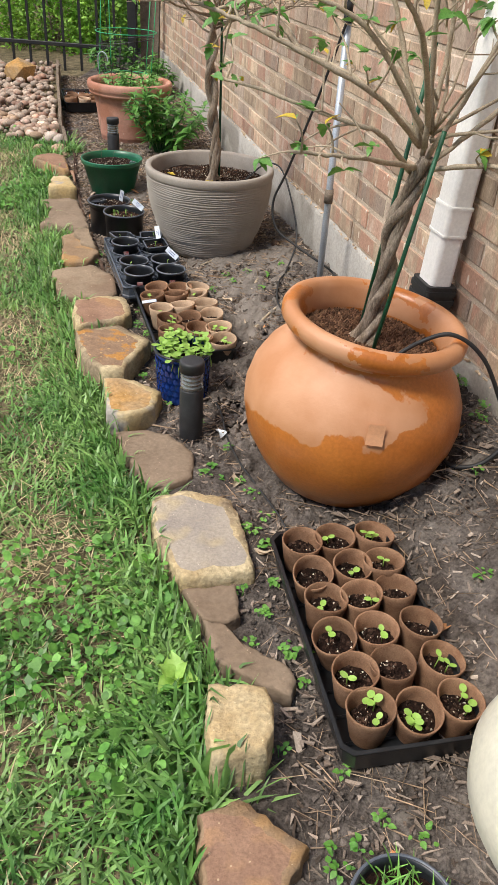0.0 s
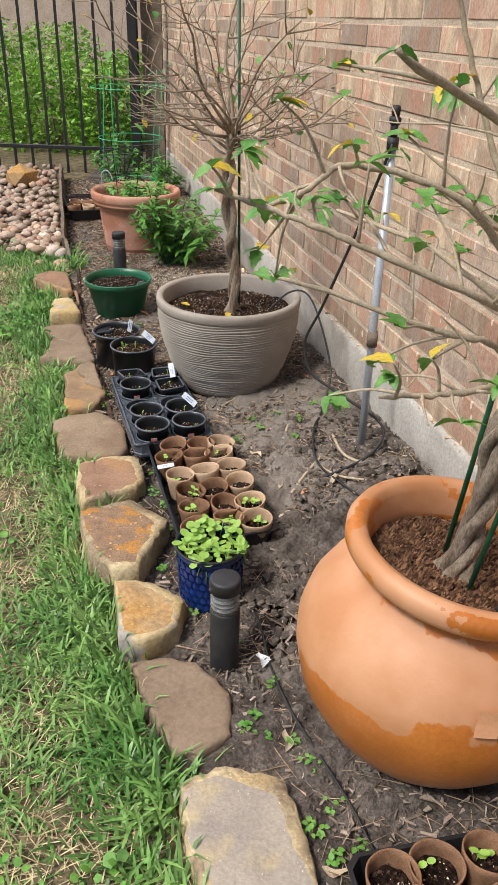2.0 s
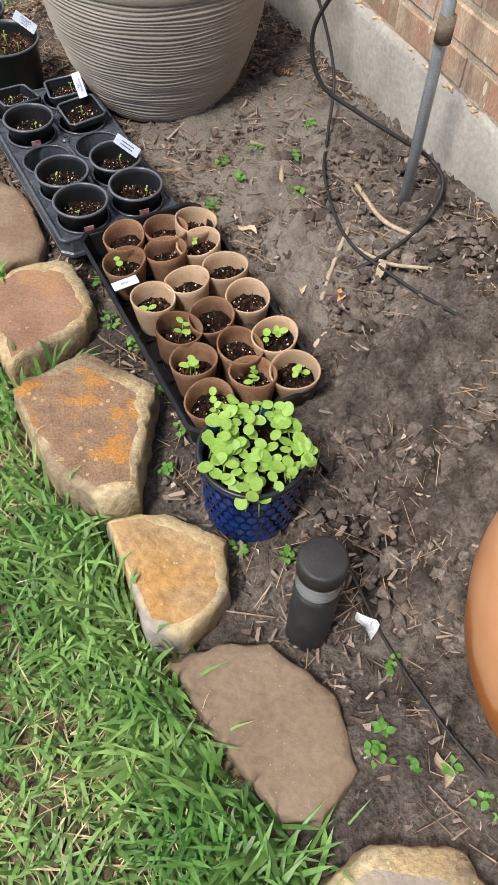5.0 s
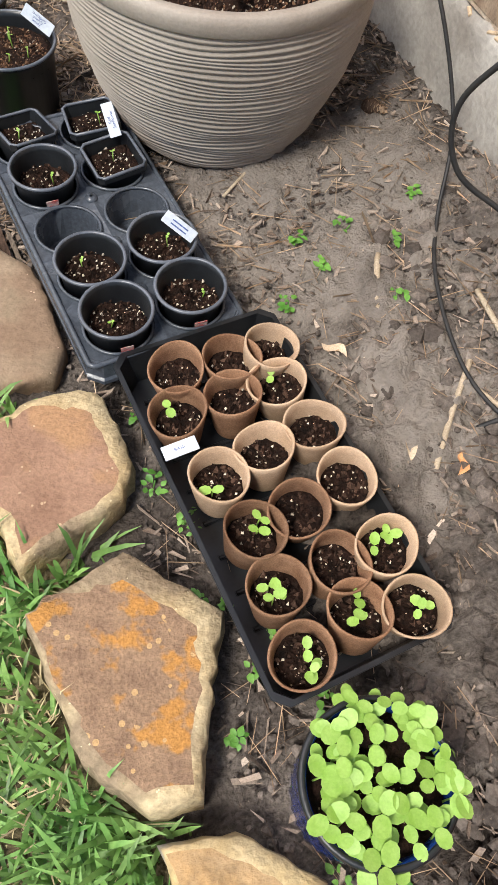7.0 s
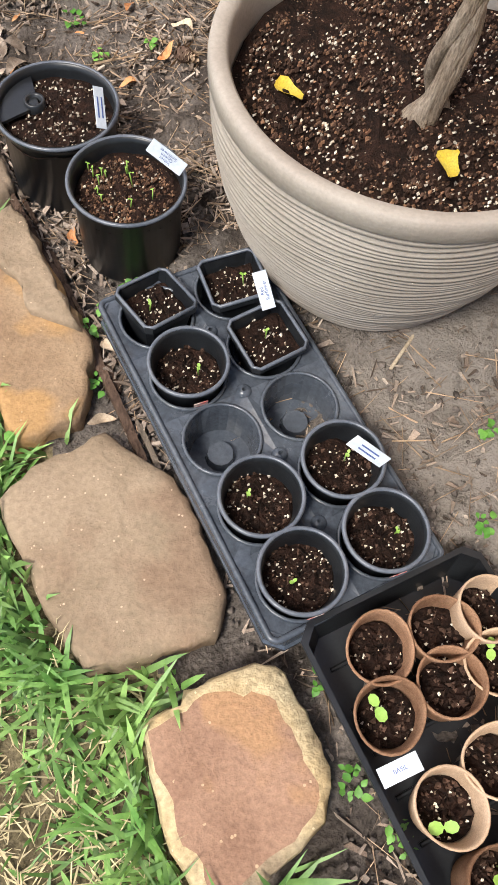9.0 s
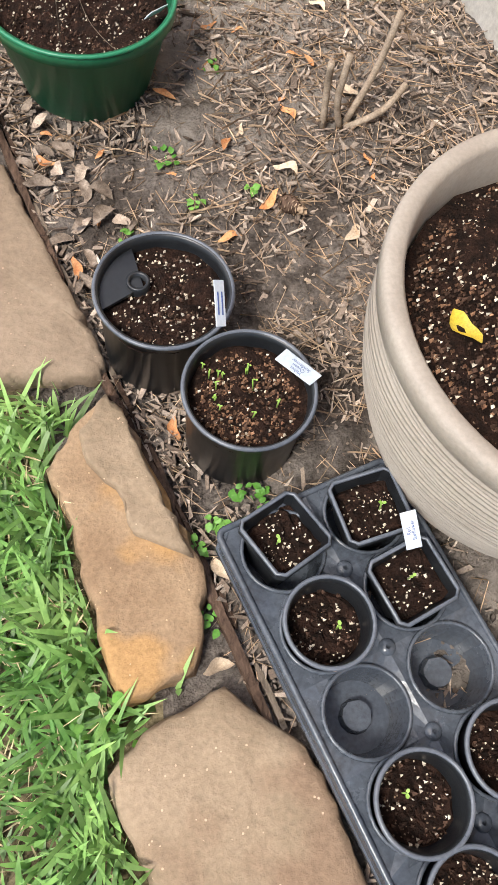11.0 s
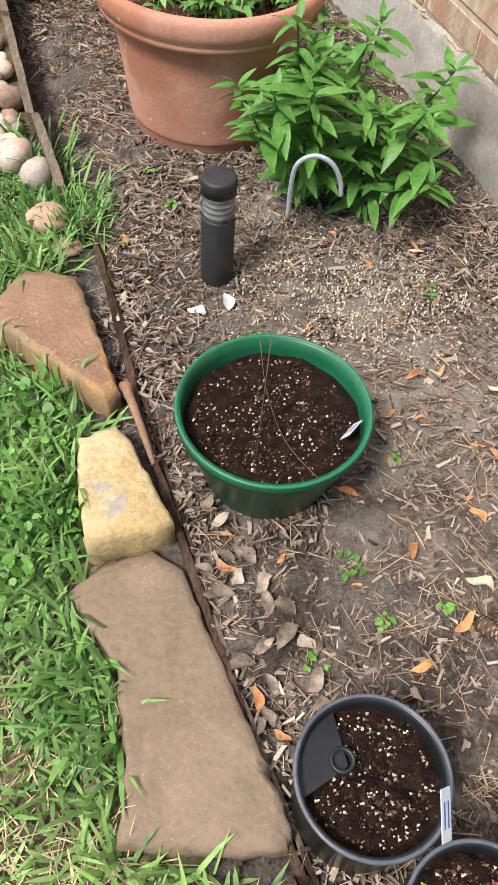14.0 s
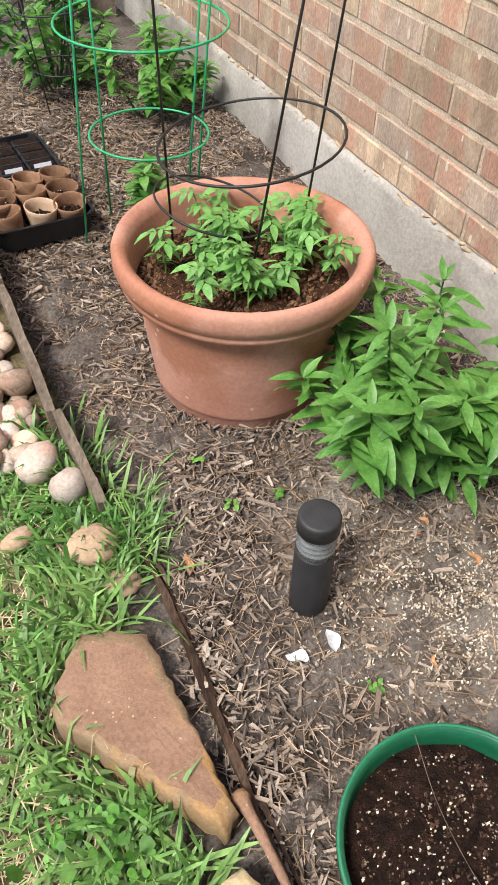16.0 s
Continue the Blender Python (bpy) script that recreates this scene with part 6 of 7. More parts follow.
def slivers(x, y, length, width, thick, lift, tilt):
    """Many thin crooked boxes (5-sided prisms, open below), as arrays."""
    n = len(x)
    a = rngl.uniform(0, 2 * math.pi, n)
    d = np.stack([np.cos(a), np.sin(a), rngl.normal(0, tilt, n)], -1)
    s = np.stack([-np.sin(a), np.cos(a), rngl.normal(0, tilt, n)], -1)
    c = np.stack([x, y, ground_z(x, y) + lift], -1)
    L, W = (length / 2)[:, None] * d, (width / 2)[:, None] * s
    T = np.zeros((n, 3))
    T[:, 2] = thick
    taper = rngl.uniform(-0.1, 1.0, n)[:, None]
    skew = L * rngl.uniform(-0.25, 0.25, n)[:, None]
    lo = [c - L - W + skew, c + L - W * taper, c + L * 0.85 + W * taper, c - L * 0.9 + W * 0.8 - skew]
    bend = np.stack([np.zeros(n), np.zeros(n), rngl.normal(0, 0.002, n)], -1)
    hi = [p + T + bend * (1 if i in (0, 3) else -1) for i, p in enumerate(lo)]
    V = np.stack(lo + hi, 1).reshape(-1, 3)
    t = np.array([(4, 5, 6), (4, 6, 7), (0, 1, 5), (0, 5, 4), (1, 2, 6), (1, 6, 5), (2, 3, 7), (2, 7, 6), (3, 0, 4), (3, 4, 7)])
    return V, (t[None] + 8 * np.arange(n)[:, None, None]).reshape(-1, 3)


def scatter_litter():
    x1, y1 = bed_points(32000, 3.65, 7.2)
    x2, y2 = bed_points(6500, 0.6, 3.75)
    x, y = np.concatenate([x1, x2]), np.concatenate([y1, y2])
    clear = ~on_stone(x, y, 0.01)
    x, y = x[clear], y[clear]
    n = len(x)
    V, T = slivers(x, y, rngl.gamma(2, 0.0065, n) + 0.004, rngl.gamma(1.6, 0.0016, n) + 0.0008, rngl.uniform(0.0008, 0.003, n), rngl.uniform(-0.001, 0.008, n), 0.25)
    solo("mulch", tri_mesh("mulch", V, T, CHIP), "scattered grey-brown shredded wood mulch on soil", "mulch", kind="stuff")
    # larger bark flakes along the timber
    y = rngl.uniform(3.3, 5.2, 700)
    x = edge_x(y) + 0.15 + np.abs(rngl.normal(0, 0.06, 700))
    V, T = slivers(x, y, rngl.uniform(0.010, 0.032, 700), rngl.uniform(0.003, 0.0075, 700), rngl.uniform(0.001, 0.004, 700), rngl.uniform(0.001, 0.012, 700), 0.35)
    solo("bark_flakes", tri_mesh("bark_flakes", V, T, CHIP), "larger grey bark flakes along the timber strip", "mulch", kind="stuff")
    # broad chips over the far bed, thinning towards the trays
    x, y = bed_points(6500, 3.6, 6.9)
    keep = (rngl.random(len(x)) < np.interp(y, [3.6, 4.2, 4.9, 6.0], [0.12, 0.3, 0.9, 1.0])) & ~on_stone(x, y, 0.01)
    x, y = x[keep], y[keep]
    n = len(x)
    V, T = slivers(x, y, rngl.gamma(3, 0.0055, n) + 0.006, rngl.gamma(2.2, 0.0014, n) + 0.0018, rngl.uniform(0.0012, 0.004, n), rngl.uniform(0.001, 0.012, n), 0.3)
    solo("bark_chips", tri_mesh("bark_chips", V, T, CHIP), "weathered brown and grey bark chips on soil", "mulch", kind="stuff")
    x, y = bed_points(1500, 0.7, 3.6)
    keep = ~on_stone(x, y, 0.01) & (rngl.random(len(x)) < np.interp(y, [0.7, 1.7, 2.2, 3.6], [1.0, 0.8, 0.4, 0.5]))
    x, y = x[keep], y[keep]
    n = len(x)
    V, T = slivers(x, y, rngl.gamma(3, 0.006, n) + 0.006, rngl.gamma(2.5, 0.0016, n) + 0.002, rngl.uniform(0.001, 0.004, n), rngl.uniform(0.001, 0.008, n), 0.3)
    solo("bark_chips", tri_mesh("bark_chips", V, T, CHIP), "scattered brown bark chips on dark soil", "mulch", kind="stuff")
    x, y = bed_points(11000, 0.6, 7.0)
    keep = (rngl.random(len(x)) < np.where(y > 3.6, 1.0, 0.3)) & ~on_stone(x, y, 0.02)
    x, y = x[keep], y[keep]
    n = len(x)
    V, T = slivers(x, y, rngl.uniform(0.03, 0.09, n), np.full(n, 0.0012), np.full(n, 0.0009), rngl.uniform(0.003, 0.011, n), 0.08)
    solo("pine_needles", tri_mesh("pine_needles", V, T, NEEDLE), "dry brown pine needles strewn over soil", "needles", kind="stuff")
    # clods and crumbs of soil
    xa, ya = bed_points(16000, 0.6, 4.0)
    xb, yb = bed_points(4000, 4.0, 6.6)
    x, y = np.concatenate([xa, xb]), np.concatenate([ya, yb])
    clear = ~on_stone(x, y, 0.005)
    x, y = x[clear], y[clear]
    n = len(x)
    base = np.array([tuple(v) for v in pebble_shape(90, 1)[0]])
    tri = np.array(pebble_shape(90, 1)[1])
    s = np.clip(rngl.gamma(1.6, 0.0017, n), 0.0008, 0.008)
    big = (x - 0.33) ** 2 / 0.06 + (y - 2.75) ** 2 / 0.4 < 1
    s = np.where(big, s * 2.3, s)
    q = rngl.normal(0, 1, (n, 3, 3))
    q, _ = np.linalg.qr(q)
    V = np.einsum("nij,vj->nvi", q, base) * (s[:, None, None] * np.array([1, 1, 0.75]))
    V *= rngl.uniform(0.55, 1.3, (n, len(base), 1))
    V += np.stack([x, y, ground_z(x, y) + s * 0.15], -1)[:, None]
    T = (tri[None] + len(base) * np.arange(n)[:, None, None]).reshape(-1, 3)
    solo("soil_clods", tri_mesh("soil_clods", V.reshape(-1, 3), T, CLOD, False), "crumbly dark clods of bed soil", "soil", kind="stuff")
    # perlite spilled by the shrub
    x, y = rngl.normal(-0.47, 0.12, 2600), rngl.normal(4.78, 0.09, 2600)
    n = len(x)
    V, T = slivers(x, y, rngl.uniform(0.002, 0.006, n), rngl.uniform(0.002, 0.004, n), rngl.uniform(0.001, 0.003, n), rngl.uniform(0.003, 0.011, n), 0.2)
    solo("spilled_perlite", tri_mesh("spilled_perlite", V, T, PERLITE), "pale perlite grains spilled on soil", "perlite", kind="stuff")


scatter_litter()


def fallen_leaf(x, y, size, width, rz, material, label, lift=0.006):
    vf = leaf_shape(size, size * width, random.uniform(0.3, 0.9), random.uniform(-0.35, 0.05), 0.9, 6)
    ph, curl = random.uniform(0, 6.28), random.uniform(0.04, 0.13)
    vf = ([(v[0] * (1 + 0.22 * math.sin(i * 1.7 + ph)) + size * 0.1 * math.sin(5 * v[1] / size), v[1], v[2] + size * 0.03 * math.sin(i * 2.4) + size * curl * (1 + math.sin(5 * v[1] / size + ph))) for i, v in enumerate(vf[0])], vf[1])
    solo("fallen_leaf", mesh("fallen_leaf", *vf, material), label, "leaf", "fallen leaves", m=pose(x, y, gz(x, y) + lift, random.uniform(-6, 6), random.uniform(-12, 12), rz))


for i, (x, y) in enumerate([(-0.936, 4.902), (-0.493, 4.319), (-0.404, 4.238), (-0.727, 4.208), (-0.369, 4.089), (-0.292, 4.266), (-0.35, 4.575), (-0.522, 3.731), (-0.528, 4.165), (0.25, 2.83), (0.02, 2.46), (0.72, 1.5), (0.58, 1.06), (-0.439, 4.032)]):
    fallen_leaf(x, y, 0.042, 0.36, i * 77 % 360, LEAF_BROWN, "fallen orange-brown leaf on the mulch")
for i, (x, y) in enumerate([(-0.111, 4.933), (-0.462, 3.375), (-0.479, 3.52), (-0.236, 4.02), (0.12, 3.05), (0.20, 2.90), (0.31, 1.72), (0.24, 1.95), (0.45, 1.72), (-0.20, 4.35), (0.33, 2.87), (-0.3, 4.15)]):
    fallen_leaf(x, y, 0.045, 0.42, i * 103 % 360, LEAF_PALE, "dry curled tan leaf on the soil")
for x, y, s in ((-0.697, 4.149, 0.05), (-0.666, 4.197, 0.045), (-0.648, 4.114, 0.04), (-0.665, 4.041, 0.05), (-0.60, 4.10, 0.055)):
    fallen_leaf(x, y, s, 0.48, s * 9000 % 360, LEAF_DRIFT, "crumpled grey-tan dead leaf by timber strip", 0.012)
for i in range(22):
    y = random.uniform(3.95, 4.3)
    fallen_leaf(-0.845 - 0.31 * (y - 4.427) + random.uniform(0.03, 0.17), y, random.uniform(0.022, 0.042), random.uniform(0.4, 0.7), random.uniform(0, 360), LEAF_DRIFT if i % 5 else LEAF_BROWN, "crumpled dry leaf in drift beside timber strip", random.uniform(0.006, 0.016))
for i in range(26):
    y = random.uniform(3.9, 5.0)
    fallen_leaf(-0.30 - 0.33 * (y - 4.3) + random.uniform(-0.28, 0.2), y, random.uniform(0.018, 0.04), random.uniform(0.28, 0.45), random.uniform(0, 360), LEAF_BROWN if i % 3 else LEAF_PALE, "small dry leaf on the mulch")
fallen_leaf(GREY_AT[0] - 0.17, GREY_AT[1] + 0.03, 0.05, 0.55, 200, LEAF_YELLOW, "yellow fallen leaf on planter soil", grey_soil + 0.02)
fallen_leaf(GREY_AT[0] + 0.03, GREY_AT[1] - 0.12, 0.055, 0.5, 150, LEAF_YELLOW, "yellow-green fallen leaf at tree base", grey_soil + 0.02)


def weed(x, y, size, seed):
    if on_stone(np.float64(x), np.float64(y)):
        return
    rr = random.Random(seed)
    plant = thing("weed", (x, y, gz(x, y)), rr.uniform(0, 360), "small bright green weed sprouting from soil", "weed", "weeds in the bed")
    for k in range(rr.choice((7, 9, 12))):
        a, q = rr.uniform(0, 6.28), 0.6 * size * math.sqrt(rr.random())
        px, py, h = q * math.cos(a), q * math.sin(a), rr.uniform(0.01, 0.022)
        part("leaf", WEED_LEAVES[k % 3], plant, "", turned((px, py, h), rr.uniform(-10, 25), rr.uniform(-15, 15), rr.uniform(0, 360)))
    part("stem", mesh("stem", *tube([(0, 0, -0.005), (size * 0.2, 0, 0.012)], 0.0013, 4), LEAF), plant)


WEED_LEAVES = [mesh("leaf", *leaf_shape(s, s * 0.75, 0.25, 0.2, 0.8, 4), CLOVER) for s in (0.011, 0.0145, 0.009)]
for i, (x, y) in enumerate([(-0.582, 4.047), (-0.469, 4.099), (-0.379, 4.122), (-0.516, 4.195), (-0.428, 4.388), (-0.174, 4.636), (-0.309, 4.787), (-0.845, 5.048), (-0.896, 5.168), (-0.486, 3.439), (-0.444, 3.606), (-0.474, 3.563), (-0.415, 3.60), (-0.506, 3.53),
                            (0.072, 3.30), (0.157, 3.322), (0.235, 3.279), (0.221, 3.161), (0.038, 3.165), (0.106, 3.237), (0.279, 3.368), (-0.194, 2.86), (-0.664, 4.656), (-0.751, 5.056), (0.401, 1.44), (0.384, 1.342), (0.44, 1.36), (0.79, 1.604), (0.297, 1.591), (0.569, 1.101), (0.629, 1.08)]):
    weed(x, y, 0.022 if i % 3 else 0.034, i)
for i in range(46):
    y = rr0.uniform(0.9, 3.0)
    weed(edge_x(y) + rr0.uniform(0.12, 0.3), y, rr0.uniform(0.012, 0.03), 200 + i)
for i in range(14):
    weed(rr0.uniform(0.72, 0.9), rr0.uniform(1.9, 2.6), 0.03, 300 + i)


def twig(points, r, label="dry bare twig lying on the soil"):
    solo("twig", mesh("twig", *tube(curve_through([(x, y, gz(x, y) + z) for x, y, z in points], 5), r, 6), TWIG), label, "twig", "twigs")


twig([(0.222, 2.845, 0.006), (0.26, 2.93, 0.01), (0.307, 3.02, 0.008)], 0.005)
twig([(0.345, 3.15, 0.008), (0.375, 3.02, 0.012), (0.43, 2.95, 0.008)], 0.005)
twig([(0.30, 2.98, 0.006), (0.36, 2.90, 0.01), (0.44, 2.86, 0.006)], 0.004)
twig([(0.18, 3.13, 0.006), (0.2, 3.25, 0.01)], 0.006)
twig([(0.1, 3.6, 0.006), (-0.05, 3.42, 0.008)], 0.003)

stub = thing("cut_stems", (-0.215, 4.255, gz(-0.19, 4.25)), 0, "pruned grey-tan stems rising from the mulch", "plant stump")
for p in ([(-0.03, 0, 0), (-0.035, 0.01, 0.08), (-0.04, 0.0, 0.13)], [(0, 0, 0), (-0.015, 0.0, 0.06), (-0.01, 0.01, 0.14)], [(0.01, 0.01, 0), (0.05, 0.04, 0.09), (0.07, 0.06, 0.18)], [(0.01, 0, 0), (0.07, 0.01, 0.03), (0.11, 0.04, 0.06)]):
    part("stem", mesh("stem", *tube(curve_through(p, 4), 0.006, 7), GREY_TWIG), stub)


def pine_cone(x, y, s):
    cone = thing("pine_cone", (x, y, gz(x, y) + s * 0.5), 40, "weathered brown pine cone on the mulch", "pine cone", rx=70)
    part("core", mesh("core", *lathe([(0.001, -s), (s * 0.5, -s * 0.6), (s * 0.6, 0), (s * 0.3, s * 0.8), (0.001, s)], 12), OLDWOOD), cone)
    sc = mesh("scale", *leaf_shape(s * 0.6, s * 0.45, 0.3, -0.2, 0.8, 3), NEEDLE)
    for k in range(48):
        t = k / 48
        part("scale", sc, cone, "", turned((0, 0, s * (1.5 * t - 0.8)), 25 + 40 * t, 0, k * 137.5) @ pose(0, s * 0.35 * (1 - t * 0.6), 0))


pine_cone(-0.318, 4.091, 0.026)
pine_cone(0.245, 3.60, 0.026)
fallen_leaf(-0.759, 4.717, 0.04, 0.5, 60, FOIL, "crumpled silver wrapper scrap on mulch")
fallen_leaf(-0.716, 4.725, 0.035, 0.7, 10, FOIL, "crumpled clear plastic scrap on mulch", 0.01)
fallen_leaf(0.182, 2.16, 0.045, 0.55, 10, FOIL, "crumpled clear plastic scrap on soil", 0.012)
solo("broken_root", mesh("broken_root", *tube(curve_through([(-0.90, 4.53, 0.03), (-0.875, 4.47, 0.035), (-0.835, 4.36, 0.03)], 6), [0.012, 0.015, 0.011, 0.009, 0.008, 0.008, 0.008, 0.007, 0.007, 0.007, 0.006, 0.005, 0.004], 8), STONE_RED), "thick pinkish broken root on the timber strip", "root")

hose([(0.15, 2.32, 0.03), (0.171, 2.281, 0.017), (0.202, 2.158, 0.017), (0.248, 2.045, 0.017), (0.30, 1.95, 0.017), (0.36, 1.84, 0.017), (0.40, 1.76, 0.004)], "thin dark drip line running past the urn", 0.0026)
hose([(0.10, 3.60, 0.29), (0.17, 3.64, 0.335), (0.235, 3.62, 0.33), (0.285, 3.53, 0.26), (0.335, 3.43, 0.10), (0.31, 3.31, 0.017), (0.285, 3.2, 0.015), (0.284, 3.07, 0.015), (0.303, 2.965, 0.016), (0.358, 2.866, 0.015), (0.43, 2.756, 0.015), (0.55, 2.6, 0.015)], "black drip hose from ribbed planter along soil", 0.0036)
solo("irrigation_hose", mesh("irrigation_hose", *tube(curve_through([(0.57, 1.93, urn_soil + 0.01), (0.63, 1.95, 0.43), (0.70, 1.95, 0.455), (0.78, 1.95, 0.40), (0.86, 1.96, 0.26), (0.93, 1.97, 0.16)], 8), 0.005, 8), RUBBER), "black drip hose running over urn rim", "hose")
hose([(0.72, 2.06, 0.017), (0.738, 1.99, 0.017), (0.76, 1.935, 0.017), (0.82, 1.915, 0.017), (0.90, 1.97, 0.015)], "black drip hose loop on soil behind urn", 0.0055)

# ---------------------------------------------------------------- near right: cream pot and dark pot
cream = thing("cream_pot", (0.87, 1.06, gz(0.87, 1.06) - 0.01), 0, "round cream glazed ceramic pot on the soil", "pot")
part("body", mesh("body", *cap(lathe([(0.09, 0), (0.12, 0.0), (0.17, 0.05), (0.205, 0.12), (0.21, 0.17), (0.195, 0.23), (0.165, 0.275), (0.16, 0.3), (0.17, 0.31), (0.165, 0.32), (0.15, 0.315), (0.14, 0.25)], 56, 0.004, 2), 0, 56, False), CREAM), cream)
part("soil", soil_top(0.15, 0.26, 77, BARKSOIL), cream)
dark = nursery_pot((0.575, 0.93, gz(0.575, 0.93) - 0.02), 0.075, 0.12, 0.1, "black nursery pot with fine grassy green plant", "nursery_pot", BLACK, None, 0.8, 0.006, 55, 0.012, perlite=0)
vf = ([], [])
for i in range(160):
    a, q = rr0.uniform(0, 6.28), 0.06 * math.sqrt(rr0.random())
    vf = join(vf, moved(leaf_shape(rr0.uniform(0.025, 0.05), 0.003, 0.1, 0.3, 1, 3), turned((q * math.cos(a), q * math.sin(a), 0.1), rr0.uniform(20, 80), 0, rr0.uniform(0, 360))))
part("foliage", mesh("foliage", *vf, CLOVER), dark, "fine needle-like green foliage")

lettuce = thing("lettuce", (0.195, 1.335, gz(0.195, 1.335)), 0, "lime-green lettuce seedling growing in the lawn", "plant")
for k, (s, rx, rz) in enumerate(((0.055, 40, 20), (0.05, 30, 150), (0.05, 35, 260), (0.045, 55, 80), (0.04, 60, 320), (0.04, 62, 200))):
    vs, fs = leaf_shape(s, s * 0.75, 0.35, 0.25, 0.7, 7)
    vs = [(v[0] * (1 + 0.15 * math.sin(i * 2.3)), v[1], v[2] + 0.003 * math.sin(i * 1.9)) for i, v in enumerate(vs)]
    part("leaf", mesh("leaf", vs, fs, LEAF_LIME), lettuce, "", turned((0, 0, 0.03), rx, 0, rz))

GRATE = mat("grate_plastic", (0.10, 0.125, 0.108), (0.19, 0.215, 0.19), 20, 0.6, 0.2, 8, rand=0.25, contrast=0.25)
GRATE_AT = (-1.245, 4.205)
grate = thing("drain_grate", (*GRATE_AT, gz(*GRATE_AT) + 0.001), 4, "grey-green slotted drain channel grate sunk in the lawn", "grate")
for k in range(14):
    part("bar", mesh("bar", *box(0.088, 0.0125, 0.012, 0.002), GRATE, False), grate, "", pose(0, (k - 6.5) * 0.0212, 0))
for s in (-1, 1):
    part("frame_bar", mesh("frame_bar", *box(0.01, 0.3, 0.014, 0.002), GRATE, False), grate, "", pose(s * 0.048, 0, -0.007))

# ---------------------------------------------------------------- beyond the fence
def hedge(x, y, w, d, h, leaves, seed):
    r = np.random.default_rng(seed)
    shrub = thing("hedge_shrub", (x, y, gz(x, y)), 0, "dense bright green shrub behind the iron fence", "shrub", "shrubs behind the fence")
    n = leaves
    a, t = r.uniform(0, 2 * math.pi, n), r.random(n) ** 0.6
    up = r.random(n)
    rad = np.sqrt(np.clip(1 - (up * 0.95) ** 2.2, 0, 1)) * (0.55 + 0.45 * t) * (1 + 0.2 * np.sin(5 * a + up * 7))
    c = np.stack([w / 2 * rad * np.cos(a), d / 2 * rad * np.sin(a), h * up * (0.75 + 0.25 * t)], -1)
    f = r.normal(0, 1, (n, 3)) * [1, 1, 0.5]
    f /= np.linalg.norm(f, axis=1)[:, None]
    s = np.cross(f, r.normal(0, 1, (n, 3)))
    s /= np.linalg.norm(s, axis=1)[:, None]
    L = r.uniform(0.035, 0.08, n)[:, None]
    V = np.stack([c, c + f * L * 0.5 + s * L * 0.22, c + f * L, c + f * L * 0.5 - s * L * 0.22], 1).reshape(-1, 3)
    T = (np.array([(0, 1, 2), (0, 2, 3)])[None] + 4 * np.arange(n)[:, None, None]).reshape(-1, 3)
    tagged(part("crown", tri_mesh("crown", V, T, HEDGE), shrub), kind="stuff")
    for k in range(6):
        b = 2 * math.pi * k / 6
        part("stem", mesh("stem", *tube([(0, 0, -0.02), (w * 0.2 * math.cos(b), d * 0.2 * math.sin(b), h * 0.5), (w * 0.32 * math.cos(b), d * 0.32 * math.sin(b), h * 0.8)], [0.012, 0.008, 0.004], 6), BARK), shrub)


HEDGE = mat("hedge_leaf", (0.17, 0.36, 0.04), (0.30, 0.48, 0.08), 3, 0.5, 0.0, 8, island=0.4, trans=0.3)
for x, y, w, d, h, s in ((-2.3, 8.9, 1.1, 0.9, 0.85, 1), (-3.1, 9.3, 1.2, 1.0, 1.15, 2), (-3.9, 9.6, 1.2, 1.0, 1.3, 3), (-1.75, 8.7, 0.7, 0.7, 0.75, 4), (-2.7, 10.4, 1.3, 1.2, 1.1, 5), (-4.7, 9.9, 1.3, 1.2, 1.3, 6), (-5.4, 11.0, 1.6, 1.5, 1.5, 7), (-1.7, 9.6, 0.8, 0.8, 0.85, 8)):
    hedge(x, y, w, d, h, 3600, s)

house = thing("neighbour_house", (-3.5, 14.0, 0), 0, "tan brick neighbouring house beyond the shrubs", "house")
part("wall", mesh("wall", *box(9.0, 0.3, 3.2, 0.02), NEIGHBOUR, False), house)
part("roof", mesh("roof", [(-4.9, -0.5, 3.1), (4.9, -0.5, 3.1), (4.9, 3.5, 5.0), (-4.9, 3.5, 5.0), (-4.9, -0.5, 3.0), (4.9, -0.5, 3.0), (4.9, 3.5, 4.9), (-4.9, 3.5, 4.9)], [(0, 1, 2, 3), (7, 6, 5, 4), (0, 4, 5, 1), (1, 5, 6, 2), (2, 6, 7, 3), (3, 7, 4, 0)], BRICK_GREY, False), house)


# ---------------------------------------------------------------- lawn
def lawn_points(n, seed, over=0.0):
    r = np.random.default_rng(seed)
    y = 0.55 + (5.75 - 0.55) * r.random(n)
    left = -0.45 - 0.48 * (y - 0.6)
    right = edge_x(y) + over
    x = left + (right - left) * r.random(n)
    w = right - left
    keep = (r.random(n) < w / 1.9) & (y < 5.2 + 0.25 * np.maximum(0, -1.15 - x) + r.normal(0, 0.08, n))
    return x[keep], y[keep], r


def patch(x, y):
    """Slow patchiness of the turf: above 0 lush, below it thin and dry."""
    return (np.sin(3.1 * x + 1.7 * y + 0.6) + np.sin(5.3 * y - 2.2 * x + 2.0) + 0.7 * np.sin(9.1 * x + 4.0 * y) + 0.5 * np.sin(13.0 * y - 7.0 * x + 1.0)) / 2.2


